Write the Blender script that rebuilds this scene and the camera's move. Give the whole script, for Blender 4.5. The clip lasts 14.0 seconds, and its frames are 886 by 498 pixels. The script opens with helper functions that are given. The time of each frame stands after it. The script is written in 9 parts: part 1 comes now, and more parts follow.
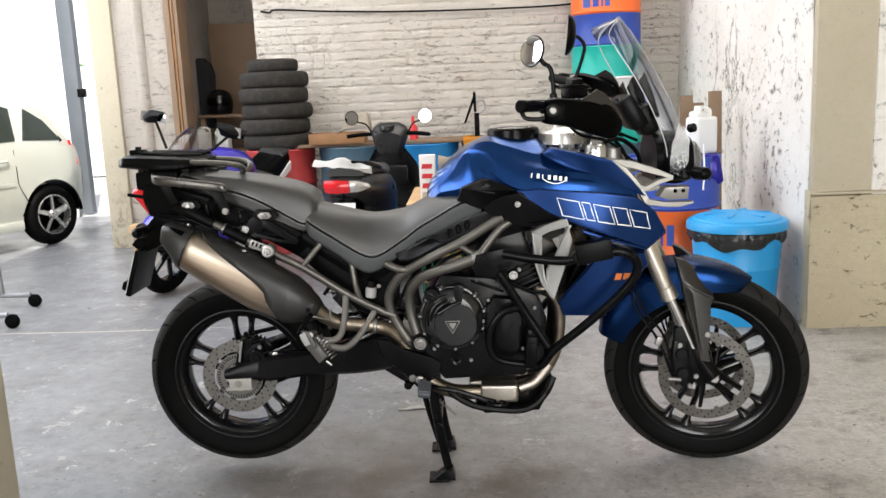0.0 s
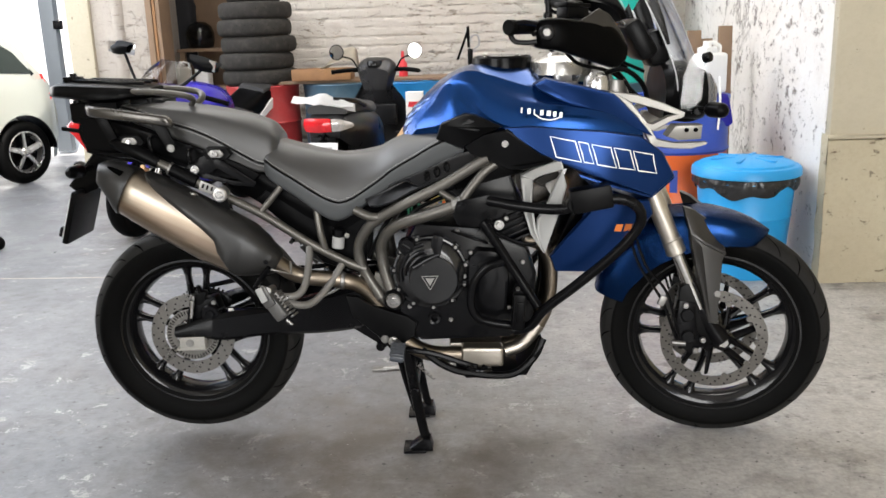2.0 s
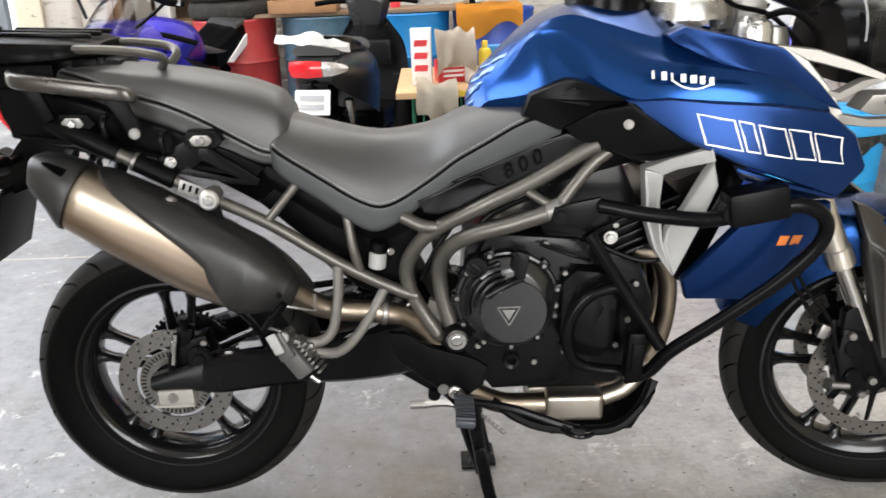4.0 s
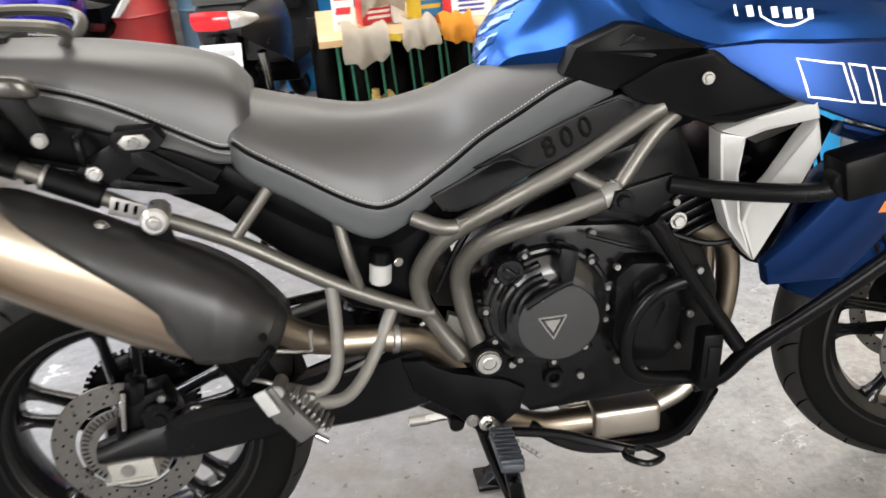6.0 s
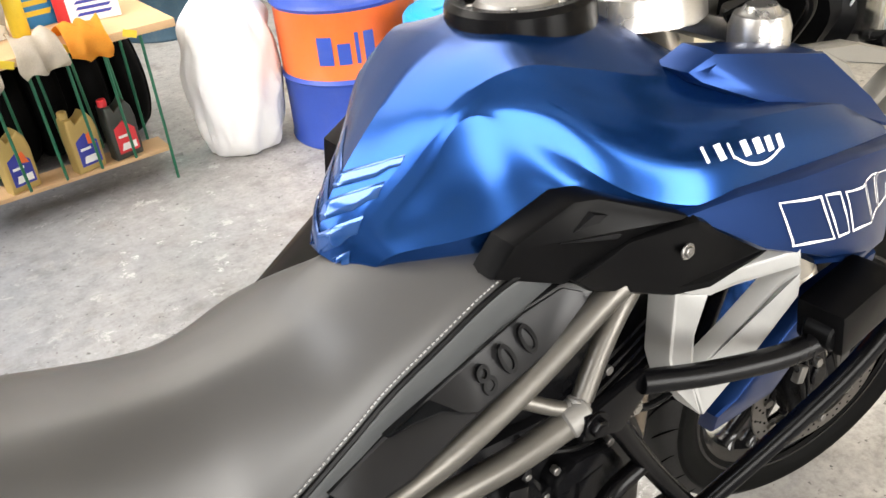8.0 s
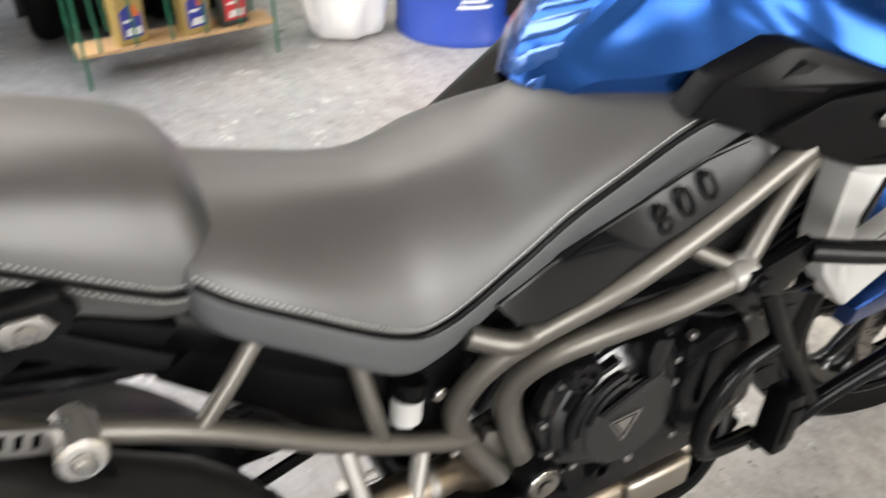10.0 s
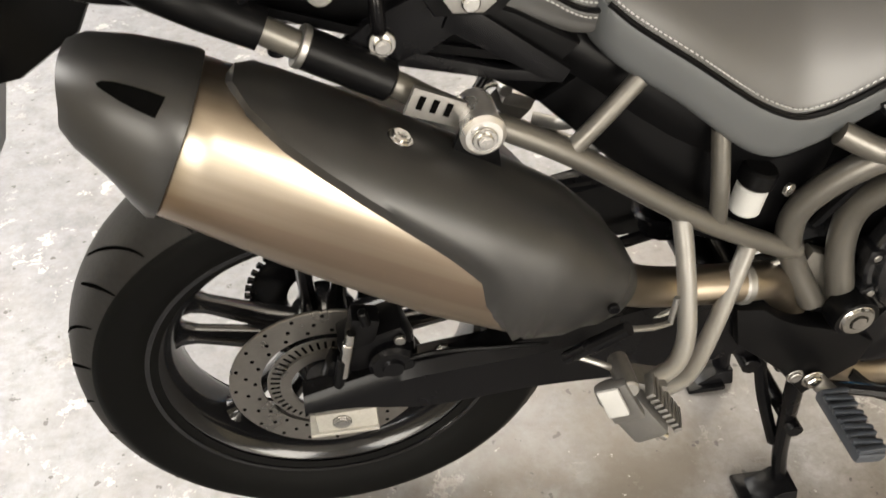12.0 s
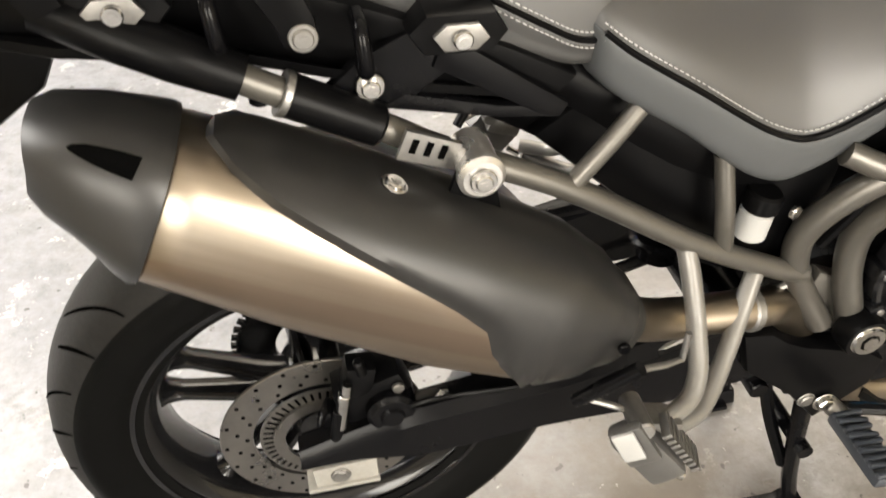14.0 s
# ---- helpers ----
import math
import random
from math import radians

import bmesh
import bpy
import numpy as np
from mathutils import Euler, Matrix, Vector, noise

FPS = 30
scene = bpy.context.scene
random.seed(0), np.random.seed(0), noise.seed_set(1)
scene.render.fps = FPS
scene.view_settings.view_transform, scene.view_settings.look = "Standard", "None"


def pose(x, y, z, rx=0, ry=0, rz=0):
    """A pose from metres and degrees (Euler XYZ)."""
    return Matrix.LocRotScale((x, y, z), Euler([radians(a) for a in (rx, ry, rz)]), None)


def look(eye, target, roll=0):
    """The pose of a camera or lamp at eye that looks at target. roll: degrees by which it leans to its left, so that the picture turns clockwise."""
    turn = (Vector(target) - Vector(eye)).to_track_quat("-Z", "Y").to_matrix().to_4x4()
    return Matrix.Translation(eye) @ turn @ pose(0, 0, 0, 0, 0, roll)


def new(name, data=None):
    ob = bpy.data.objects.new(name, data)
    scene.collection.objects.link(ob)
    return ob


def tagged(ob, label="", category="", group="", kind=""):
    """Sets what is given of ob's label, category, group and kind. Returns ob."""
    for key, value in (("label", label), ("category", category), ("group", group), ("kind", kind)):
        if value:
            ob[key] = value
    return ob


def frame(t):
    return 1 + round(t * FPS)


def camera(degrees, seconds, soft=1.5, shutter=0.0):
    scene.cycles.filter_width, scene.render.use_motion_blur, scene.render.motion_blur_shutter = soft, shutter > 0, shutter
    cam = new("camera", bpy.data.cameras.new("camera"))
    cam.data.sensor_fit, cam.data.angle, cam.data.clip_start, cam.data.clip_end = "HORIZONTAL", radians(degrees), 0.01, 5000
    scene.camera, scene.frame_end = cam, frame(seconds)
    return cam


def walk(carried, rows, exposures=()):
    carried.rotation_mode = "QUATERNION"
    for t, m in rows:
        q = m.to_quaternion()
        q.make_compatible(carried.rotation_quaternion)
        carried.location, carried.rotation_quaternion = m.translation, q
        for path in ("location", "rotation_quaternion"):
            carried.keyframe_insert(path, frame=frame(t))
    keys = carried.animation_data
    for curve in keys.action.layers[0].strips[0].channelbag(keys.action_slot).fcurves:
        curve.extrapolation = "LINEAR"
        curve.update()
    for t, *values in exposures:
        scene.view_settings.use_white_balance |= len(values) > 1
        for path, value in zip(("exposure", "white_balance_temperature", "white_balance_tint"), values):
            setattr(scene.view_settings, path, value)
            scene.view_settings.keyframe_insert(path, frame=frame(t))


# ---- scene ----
cam = camera(54.4, 14.0, soft=1.5, shutter=0.4)
# seconds, eye, point looked at, roll
PATH = [
    (0, (0.799, -2.875, 1.303), (0.737, -0.909, 0.94), -2.5),
    (0.5, (0.796, -2.871, 1.302), (0.736, -0.911, 0.913), -2.6),
    (1, (0.8, -2.864, 1.299), (0.749, -0.907, 0.892), -2.8),
    (1.5, (0.807, -2.779, 1.267), (0.765, -0.828, 0.829), -2.7),
    (2, (0.846, -2.549, 1.246), (0.787, -0.611, 0.755), -1.9),
    (2.5, (0.869, -2.348, 1.231), (0.8, -0.423, 0.694), -1.3),
    (3, (0.793, -2.116, 1.232), (0.755, -0.201, 0.656), -2.7),
    (3.5, (0.651, -1.877, 1.269), (0.702, 0.025, 0.655), -3.6),
    (4, (0.6, -1.816, 1.259), (0.608, 0.075, 0.607), -2.3),
    (4.2, (0.57, -1.826, 1.248), (0.564, 0.064, 0.595), -1.6),
    (6.3, (0.426, -1.209, 1.245), (0.718, 0.57, 0.38), -6.0),
    (6.5, (0.463, -1.066, 1.234), (0.828, 0.676, 0.322), -5.9),
    (7, (0.519, -0.875, 1.321), (1.06, 0.764, 0.31), -6.9),
    (7.5, (0.439, -0.791, 1.386), (1.248, 0.715, 0.348), -7.4),
    (7.7, (0.392, -0.777, 1.424), (1.296, 0.678, 0.392), -7.4),
    (9.8, (0.214, -0.736, 1.366), (1.143, 0.654, 0.269), 0.5),
    (10, (0.181, -0.741, 1.343), (0.985, 0.68, 0.188), -0.2),
    (10.5, (0.107, -0.769, 1.318), (0.695, 0.708, 0.104), -0.0),
    (11, (0.062, -0.784, 1.313), (0.477, 0.72, 0.062), -0.3),
    (11.5, (0.023, -0.8, 1.282), (0.322, 0.698, -0.008), -0.1),
    (12, (0.021, -0.813, 1.248), (0.274, 0.652, -0.09), 0.4),
    (12.5, (0.024, -0.818, 1.22), (0.285, 0.635, -0.129), 1.2),
    (13, (0.018, -0.819, 1.227), (0.3, 0.641, -0.11), 1.3),
    (13.5, (0.018, -0.813, 1.228), (0.307, 0.651, -0.104), 0.7),
    (14, (0.011, -0.76, 1.241), (0.321, 0.719, -0.07), -1.2),
]
walk(cam, [(t, look(eye, target, roll)) for t, eye, target, roll in PATH],
     exposures=[(0.0, 0.47, 6550, 10), (2.0, 0.6, 6500, 10), (3.0, 0.78, 6500, 10), (4.0, 0.92, 6500, 10), (6.5, 1.5, 6700, 10), (7.0, 1.75, 6800, 10), (7.5, 1.45, 6800, 10), (10.0, 1.4, 6700, 10), (11.0, 1.65, 7000, 10), (12.5, 1.4, 7500, 10), (14.0, 1.62, 7400, 10)])

# ---- daylight ----
world = bpy.data.worlds.new("world")
scene.world = world
world.use_nodes = True
wn = world.node_tree
sky = wn.nodes.new("ShaderNodeTexSky")
sky.sky_type = "NISHITA"
sky.sun_disc = False
sky.sun_elevation = radians(52)
sky.sun_rotation = radians(158)
wn.links.new(sky.outputs[0], wn.nodes["Background"].inputs[0])
wn.nodes["Background"].inputs[1].default_value = 0.15


def lamp(name, kind, m, power, colour, size=1.0, size_y=None, angle=0.5):
    data = bpy.data.lights.new(name, kind)
    data.energy, data.color = power, colour
    if kind == "AREA":
        data.shape, data.size, data.size_y = "RECTANGLE", size, size_y or size
    if kind == "SUN":
        data.angle = radians(angle)
    ob = new(name, data)
    ob.matrix_basis = m
    return ob


lamp("sun", "SUN", look((2, -5, 7), (0, 0, 0)), 5.0, (1.0, 0.95, 0.88))
# sky light through two assumed street openings behind the walk; added fills in the court by the yard door and overhead
lamp("street_opening_light", "AREA", look((-2.6, -5.4, 2.0), (0.2, 0.0, 0.8)), 150, (1.0, 0.98, 0.95), 2.4, 3.0)
lamp("street_opening_light", "AREA", look((2.1, -5.4, 2.0), (1.1, 0.0, 0.9)), 160, (1.0, 0.98, 0.95), 2.2, 3.0)
# fill lamp added over an unseen court to brighten car and tank
lamp("court_fill", "AREA", look((-3.6, 1.6, 4.22), (-3.6, 1.6, 0.0)), 270, (0.97, 0.98, 1.0), 3.0, 5.6)
# fill lamp added inside the room to brighten the side wall from the left
lamp("left_fill", "AREA", look((-5.4, 2.9, 2.3), (1.0, 2.2, 1.0)), 100, (0.97, 0.98, 1.0), 3.0, 2.8)
# overhead fill with no known source, added for sheen on seat and tank
lamp("overhead_fill", "AREA", look((0.6, 2.7, 4.25), (0.6, 2.7, 0.0)), 90, (1.0, 0.97, 0.92), 4.2, 2.2)

# ---- materials ----


def nodes_of(name):
    m = bpy.data.materials.new(name)
    m.use_nodes = True
    nt = m.node_tree
    return m, nt, nt.nodes["Principled BSDF"]


def noise_node(nt, scale, detail=4.0, rough=0.55, coord=None, stretch=None):
    if coord is None:
        coord = nt.nodes.new("ShaderNodeTexCoord").outputs["Object"]
    if stretch:
        mp = nt.nodes.new("ShaderNodeMapping")
        mp.inputs["Scale"].default_value = stretch
        nt.links.new(coord, mp.inputs[0])
        coord = mp.outputs[0]
    n = nt.nodes.new("ShaderNodeTexNoise")
    n.inputs["Scale"].default_value, n.inputs["Detail"].default_value, n.inputs["Roughness"].default_value = scale, detail, rough
    nt.links.new(coord, n.inputs["Vector"])
    return n.outputs["Fac"]


def ramp(nt, fac, stops):
    r = nt.nodes.new("ShaderNodeValToRGB")
    el = r.color_ramp.elements
    while len(el) < len(stops):
        el.new(0.5)
    for e, (p, c) in zip(el, stops):
        e.position = p
        e.color = (*c, 1) if isinstance(c, tuple) else (c, c, c, 1)
    nt.links.new(fac, r.inputs[0])
    return r.outputs[0]


def mixc(nt, fac, a, b, blend="MIX"):
    n = nt.nodes.new("ShaderNodeMix")
    n.data_type, n.blend_type = "RGBA", blend
    for sock, v in ((n.inputs[0], fac), (n.inputs[6], a), (n.inputs[7], b)):
        if isinstance(v, bpy.types.NodeSocket):
            nt.links.new(v, sock)
        elif isinstance(v, (int, float)):
            sock.default_value = v
        else:
            sock.default_value = (*v, 1)
    return n.outputs[2]


def bump(nt, bsdf, height, strength, dist):
    b = nt.nodes.new("ShaderNodeBump")
    b.inputs["Strength"].default_value, b.inputs["Distance"].default_value = strength, dist
    nt.links.new(height, b.inputs["Height"])
    nt.links.new(b.outputs[0], bsdf.inputs["Normal"])
    return b


def surface(name, base, rough, metal=0.0, vary=0.15, fine=90.0, coarse=6.0, relief=0.15, depth=0.001, coat=0.0, spread=0.12, stretch=None, dust=0.0, spec=0.5):
    """Colour that shifts at two scales, uneven gloss, fine relief, and a little dust."""
    m, nt, b = nodes_of(name)
    co = nt.nodes.new("ShaderNodeTexCoord").outputs["Object"]
    n1, n2 = noise_node(nt, fine, 3, 0.6, co, stretch), noise_node(nt, coarse, 5, 0.6, co)
    lo, hi = tuple(c * (1 - vary) for c in base), tuple(min(1, c * (1 + vary)) for c in base)
    col = mixc(nt, 0.35, ramp(nt, n2, ((0.3, lo), (0.7, hi))), ramp(nt, n1, ((0.3, lo), (0.7, hi))))
    if dust:
        col = mixc(nt, ramp(nt, noise_node(nt, coarse * 2.3, 8, 0.7, co), ((0.5, 0.0), (0.85, dust))), col, (0.32, 0.29, 0.25))
    nt.links.new(col, b.inputs["Base Color"])
    r = nt.nodes.new("ShaderNodeMapRange")
    r.inputs[3].default_value, r.inputs[4].default_value = max(0.02, rough - spread), min(1, rough + spread)
    nt.links.new(n2, r.inputs[0])
    nt.links.new(r.outputs[0], b.inputs["Roughness"])
    b.inputs["Metallic"].default_value = metal
    b.inputs["Coat Weight"].default_value = coat
    b.inputs["Specular IOR Level"].default_value = spec
    if relief:
        bump(nt, b, n1, relief, depth)
    return m


M = {}
M["blue"] = surface("matt_metallic_blue_paint", (0.0062, 0.042, 0.168), 0.225, 0.85, 0.08, 900, 5, 0.04, 0.0004, 0.05, 0.04)
M["bluegloss"] = surface("glossy_blue_protector", (0.012, 0.062, 0.22), 0.13, 0.6, 0.06, 300, 5, 0.02, 0.0003, 0.6, 0.03)
M["navy"] = surface("dark_blue_paint", (0.0055, 0.024, 0.098), 0.30, 0.7, 0.08, 700, 5, 0.04, 0.0004, 0.0, 0.05, spec=0.25)
M["strut"] = surface("warm_silver_strut_paint", (0.20, 0.192, 0.175), 0.36, 0.5, 0.1, 600, 6, 0.05, 0.0005)
M["silver"] = surface("silver_paint", (0.40, 0.40, 0.39), 0.38, 0.4, 0.07, 600, 6, 0.05, 0.0005)
M["black"] = surface("black_plastic", (0.0018, 0.0018, 0.002), 0.32, 0.0, 0.2, 500, 7, 0.06, 0.0004, dust=0.0015, spec=0.075)
M["satin"] = surface("satin_black_metal", (0.0022, 0.0022, 0.0026), 0.24, 0.0, 0.2, 300, 9, 0.03, 0.0004, dust=0.0015, spec=0.10)
M["gloss"] = surface("gloss_black_paint", (0.004, 0.004, 0.0045), 0.18, 0.0, 0.1, 200, 8, 0.02, 0.0003, 0.15, 0.06, spec=0.28)
M["shield"] = surface("matt_black_heat_shield", (0.009, 0.0088, 0.0085), 0.4, 0.0, 0.15, 400, 8, 0.05, 0.0004, dust=0.003, spec=0.42)
M["vinyl"] = surface("black_seat_vinyl", (0.017, 0.0168, 0.0165), 0.47, 0.0, 0.12, 1100, 4, 0.10, 0.0005, spread=0.04, spec=0.8)
M["vinyl"].node_tree.nodes["Principled BSDF"].inputs["Sheen Weight"].default_value = 0.04
M["vinyl"].node_tree.nodes["Principled BSDF"].inputs["Sheen Roughness"].default_value = 0.35
M["vinyl_side"] = surface("grey_seat_vinyl", (0.045, 0.048, 0.050), 0.5, 0.0, 0.1, 1200, 5, 0.25, 0.0006, spread=0.05, spec=0.35)
M["thread"] = surface("pale_thread", (0.26, 0.26, 0.255), 0.7, 0, 0.1, 900, 20, 0.1)
M["frame"] = surface("titanium_grey_frame_paint", (0.086, 0.081, 0.072), 0.36, 0.6, 0.12, 400, 8, 0.08, 0.0006, spread=0.08)
M["tube"] = surface("pale_titanium_grey_paint", (0.165, 0.16, 0.15), 0.38, 0.45, 0.1, 400, 8, 0.06, 0.0006)
M["steel"] = surface("brushed_stainless_steel", (0.33, 0.30, 0.26), 0.38, 1.0, 0.06, 240, 3, 0.06, 0.0002, spread=0.03)
M["pipe"] = surface("heat_tinted_steel_pipe", (0.22, 0.185, 0.145), 0.34, 1.0, 0.2, 30, 9, 0.05, 0.0004)
M["gripmetal"] = surface("dark_satin_grip_metal", (0.065, 0.061, 0.056), 0.27, 0.8, 0.12, 300, 8, 0.05, 0.0004, spec=0.6)
M["pegmetal"] = surface("worn_grey_peg_metal", (0.085, 0.083, 0.080), 0.40, 0.5, 0.15, 250, 12, 0.1, 0.0005)
M["sidepanel"] = surface("satin_black_panel_plastic", (0.004, 0.0042, 0.0048), 0.30, 0.0, 0.12, 400, 8, 0.05, 0.0004, spec=0.22)
M["plate_metal"] = surface("pale_zinc_plate", (0.30, 0.29, 0.265), 0.42, 0.4, 0.2, 200, 14, 0.1, 0.0005)
M["pegrubber"] = surface("blue_grey_peg_rubber", (0.020, 0.024, 0.031), 0.42, 0.0, 0.15, 300, 12, 0.1, 0.0005, spec=0.6)
M["chrome"] = surface("bright_metal", (0.36, 0.352, 0.338), 0.22, 1.0, 0.2, 300, 30, 0.06, 0.0003)
M["yoke"] = surface("bright_silver_casting", (0.48, 0.47, 0.455), 0.28, 0.85, 0.12, 250, 12, 0.1, 0.0005)
M["scootblack"] = surface("worn_black_scooter_plastic", (0.012, 0.012, 0.013), 0.3, 0.0, 0.25, 200, 9, 0.08, 0.0006, dust=0.05, spec=0.55)
M["oldtyre"] = surface("dusty_old_tyre_rubber", (0.026, 0.024, 0.022), 0.75, 0.0, 0.25, 120, 8, 0.3, 0.001, dust=0.12, spec=0.15)
M["forksilver"] = surface("silver_fork_anodising", (0.50, 0.47, 0.42), 0.3, 0.9, 0.08, 300, 12, 0.05, 0.0003)
M["rimclear"] = surface("polished_clear_edge", (0.42, 0.43, 0.44), 0.15, 0.0, 0.05, 200, 10, 0.0)
M["guardgrey"] = surface("grey_fork_guard_plastic", (0.0200, 0.0185, 0.0165), 0.36, 0.2, 0.1, 300, 8, 0.06)
M["cast"] = surface("cast_aluminium", (0.21, 0.204, 0.195), 0.40, 0.9, 0.2, 250, 12, 0.2, 0.0006)
M["disc"] = surface("worn_disc_steel", (0.15, 0.142, 0.132), 0.30, 0.9, 0.15, 120, 20, 0.08, 0.0003)
M["cover"] = surface("semi_gloss_black_cover_paint", (0.004, 0.0042, 0.0048), 0.22, 0.0, 0.2, 420, 9, 0.05, 0.0004, spec=0.55)
M["engine"] = surface("black_engine_casting", (0.003, 0.003, 0.0035), 0.24, 0.0, 0.2, 420, 9, 0.05, 0.0004, dust=0.0015, spec=0.15)
M["rubber"] = surface("tyre_rubber", (0.0022, 0.0022, 0.0021), 0.55, 0.0, 0.25, 240, 7, 0.12, 0.0006, dust=0.0, spec=0.045)
M["tread"] = surface("worn_tread_rubber", (0.013, 0.0125, 0.012), 0.6, 0.0, 0.25, 160, 9, 0.3, 0.001, dust=0.01, spec=0.10)
M["groove"] = surface("tread_groove", (0.0015, 0.0015, 0.0015), 0.9, 0, 0.1, 100, 9, 0.0, spec=0.0)
M["white"] = surface("white_paint", (0.80, 0.80, 0.79), 0.45, 0, 0.04, 300, 10, 0.05)
M["orange"] = surface("orange_lettering", (0.55, 0.16, 0.03), 0.45, 0, 0.06, 300, 10, 0.05)


def lens_glass(name, colour, rough=0.05, through_light=0.9):
    m, nt, b = nodes_of(name)
    b.inputs["Base Color"].default_value = (*colour, 1)
    b.inputs["Roughness"].default_value = rough
    b.inputs["Transmission Weight"].default_value = through_light
    b.inputs["IOR"].default_value = 1.45
    return m


def thin_sheet(name, colour, clear=0.85):
    """Clear plastic: mostly straight through, with a gloss at grazing angles."""
    m, nt, b = nodes_of(name)
    out = nt.nodes["Material Output"]
    t = nt.nodes.new("ShaderNodeBsdfTransparent")
    t.inputs[0].default_value = (*colour, 1)
    g = nt.nodes.new("ShaderNodeBsdfGlossy")
    g.inputs["Roughness"].default_value = 0.06
    f = nt.nodes.new("ShaderNodeFresnel")
    f.inputs[0].default_value = 1.5
    sc = nt.nodes.new("ShaderNodeMath")
    sc.operation = "MULTIPLY_ADD"
    sc.inputs[1].default_value, sc.inputs[2].default_value = 0.8, 0.0
    nt.links.new(f.outputs[0], sc.inputs[0])
    mx = nt.nodes.new("ShaderNodeMixShader")
    nt.links.new(sc.outputs[0], mx.inputs[0])
    nt.links.new(t.outputs[0], mx.inputs[1])
    nt.links.new(g.outputs[0], mx.inputs[2])
    nt.links.new(mx.outputs[0], out.inputs[0])
    return m


M["screen"] = thin_sheet("clear_windscreen", (0.93, 0.94, 0.95))
M["smoke"] = thin_sheet("smoked_screen", (0.45, 0.42, 0.38))
M["redlens"] = surface("red_lamp_lens", (0.72, 0.012, 0.02), 0.12, 0.0, 0.25, 160, 30, 0.1, 0.0006, 0.5, 0.05)
M["lampclear"] = surface("clear_lamp_lens_over_reflector", (0.66, 0.64, 0.62), 0.18, 0.5, 0.3, 120, 40, 0.4, 0.002)
M["clearlens"] = lens_glass("clear_lamp_lens", (0.9, 0.9, 0.92), 0.04, 0.9)
M["mirror"] = surface("mirror_glass", (0.86, 0.87, 0.88), 0.03, 1.0, 0.01, 50, 5, 0, spread=0.01)
M["glass"] = surface("dark_car_window_glass", (0.020, 0.026, 0.022), 0.04, 0.0, 0.1, 50, 5, 0.0, spread=0.01, spec=0.6)


def floor_material():
    m, nt, b = nodes_of("worn_grey_painted_concrete")
    co = nt.nodes.new("ShaderNodeTexCoord").outputs["Object"]
    big, mid, fine = noise_node(nt, 0.7, 6, 0.6, co), noise_node(nt, 3.2, 9, 0.65, co), noise_node(nt, 60, 5, 0.7, co)
    col = ramp(nt, big, ((0.3, (0.235, 0.244, 0.262)), (0.5, (0.300, 0.308, 0.326)), (0.72, (0.365, 0.368, 0.378))))
    # bare, tracked-in strip where the paint has worn off towards the side wall
    sep = nt.nodes.new("ShaderNodeSeparateXYZ")
    nt.links.new(co, sep.inputs[0])
    wob = nt.nodes.new("ShaderNodeMath")
    wob.operation = "MULTIPLY_ADD"
    wob.inputs[1].default_value, wob.inputs[2].default_value = 2.6, -1.3
    nt.links.new(noise_node(nt, 0.9, 5, 0.6, co), wob.inputs[0])
    pos = nt.nodes.new("ShaderNodeMath")
    pos.operation = "ADD"
    nt.links.new(sep.outputs[0], pos.inputs[0])
    nt.links.new(wob.outputs[0], pos.inputs[1])
    mr = nt.nodes.new("ShaderNodeMapRange")
    mr.inputs[1].default_value, mr.inputs[2].default_value, mr.inputs[3].default_value, mr.inputs[4].default_value = 0.3, 2.1, 0.0, 0.95
    nt.links.new(pos.outputs[0], mr.inputs[0])
    worn = ramp(nt, mid, ((0.3, (0.56, 0.53, 0.48)), (0.55, (0.70, 0.67, 0.62)), (0.75, (0.46, 0.42, 0.36))))
    col = mixc(nt, mr.outputs[0], col, worn)
    brown = ramp(nt, mid, ((0.52, 0.0), (0.78, 0.45)))
    col = mixc(nt, brown, col, (0.24, 0.205, 0.165))
    col = mixc(nt, ramp(nt, fine, ((0.42, 0.0), (0.66, 0.4))), col, (0.21, 0.20, 0.185))
    grain = ramp(nt, noise_node(nt, 16, 10, 0.72, co), ((0.34, 0.50), (0.5, 0.98), (0.66, 1.26)))
    col = mixc(nt, 0.55, col, grain, "MULTIPLY")
    cloud = ramp(nt, noise_node(nt, 2.4, 7, 0.65, co), ((0.36, 0.74), (0.52, 1.0), (0.68, 1.14)))
    col = mixc(nt, 0.5, col, cloud, "MULTIPLY")
    chips = noise_node(nt, 9, 12, 0.80, co)
    where = ramp(nt, noise_node(nt, 1.3, 3, 0.5, co), ((0.38, 0.0), (0.55, 1.0)))
    chip = nt.nodes.new("ShaderNodeMath")
    chip.operation = "MULTIPLY"
    nt.links.new(ramp(nt, chips, ((0.572, 0.0), (0.592, 0.9))), chip.inputs[0])
    nt.links.new(where, chip.inputs[1])
    col = mixc(nt, chip.outputs[0], col, (0.78, 0.77, 0.74))
    dark = ramp(nt, noise_node(nt, 4.5, 8, 0.75, co), ((0.575, 0.0), (0.66, 0.75)))
    col = mixc(nt, dark, col, (0.12, 0.11, 0.10))
    # brown stain under the motorcycle that also paints its shade into the floor colour
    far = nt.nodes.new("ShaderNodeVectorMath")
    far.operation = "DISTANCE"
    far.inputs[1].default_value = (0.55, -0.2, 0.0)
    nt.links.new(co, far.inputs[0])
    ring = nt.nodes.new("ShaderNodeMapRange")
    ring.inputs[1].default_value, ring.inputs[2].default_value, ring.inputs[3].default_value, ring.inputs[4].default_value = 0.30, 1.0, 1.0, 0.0
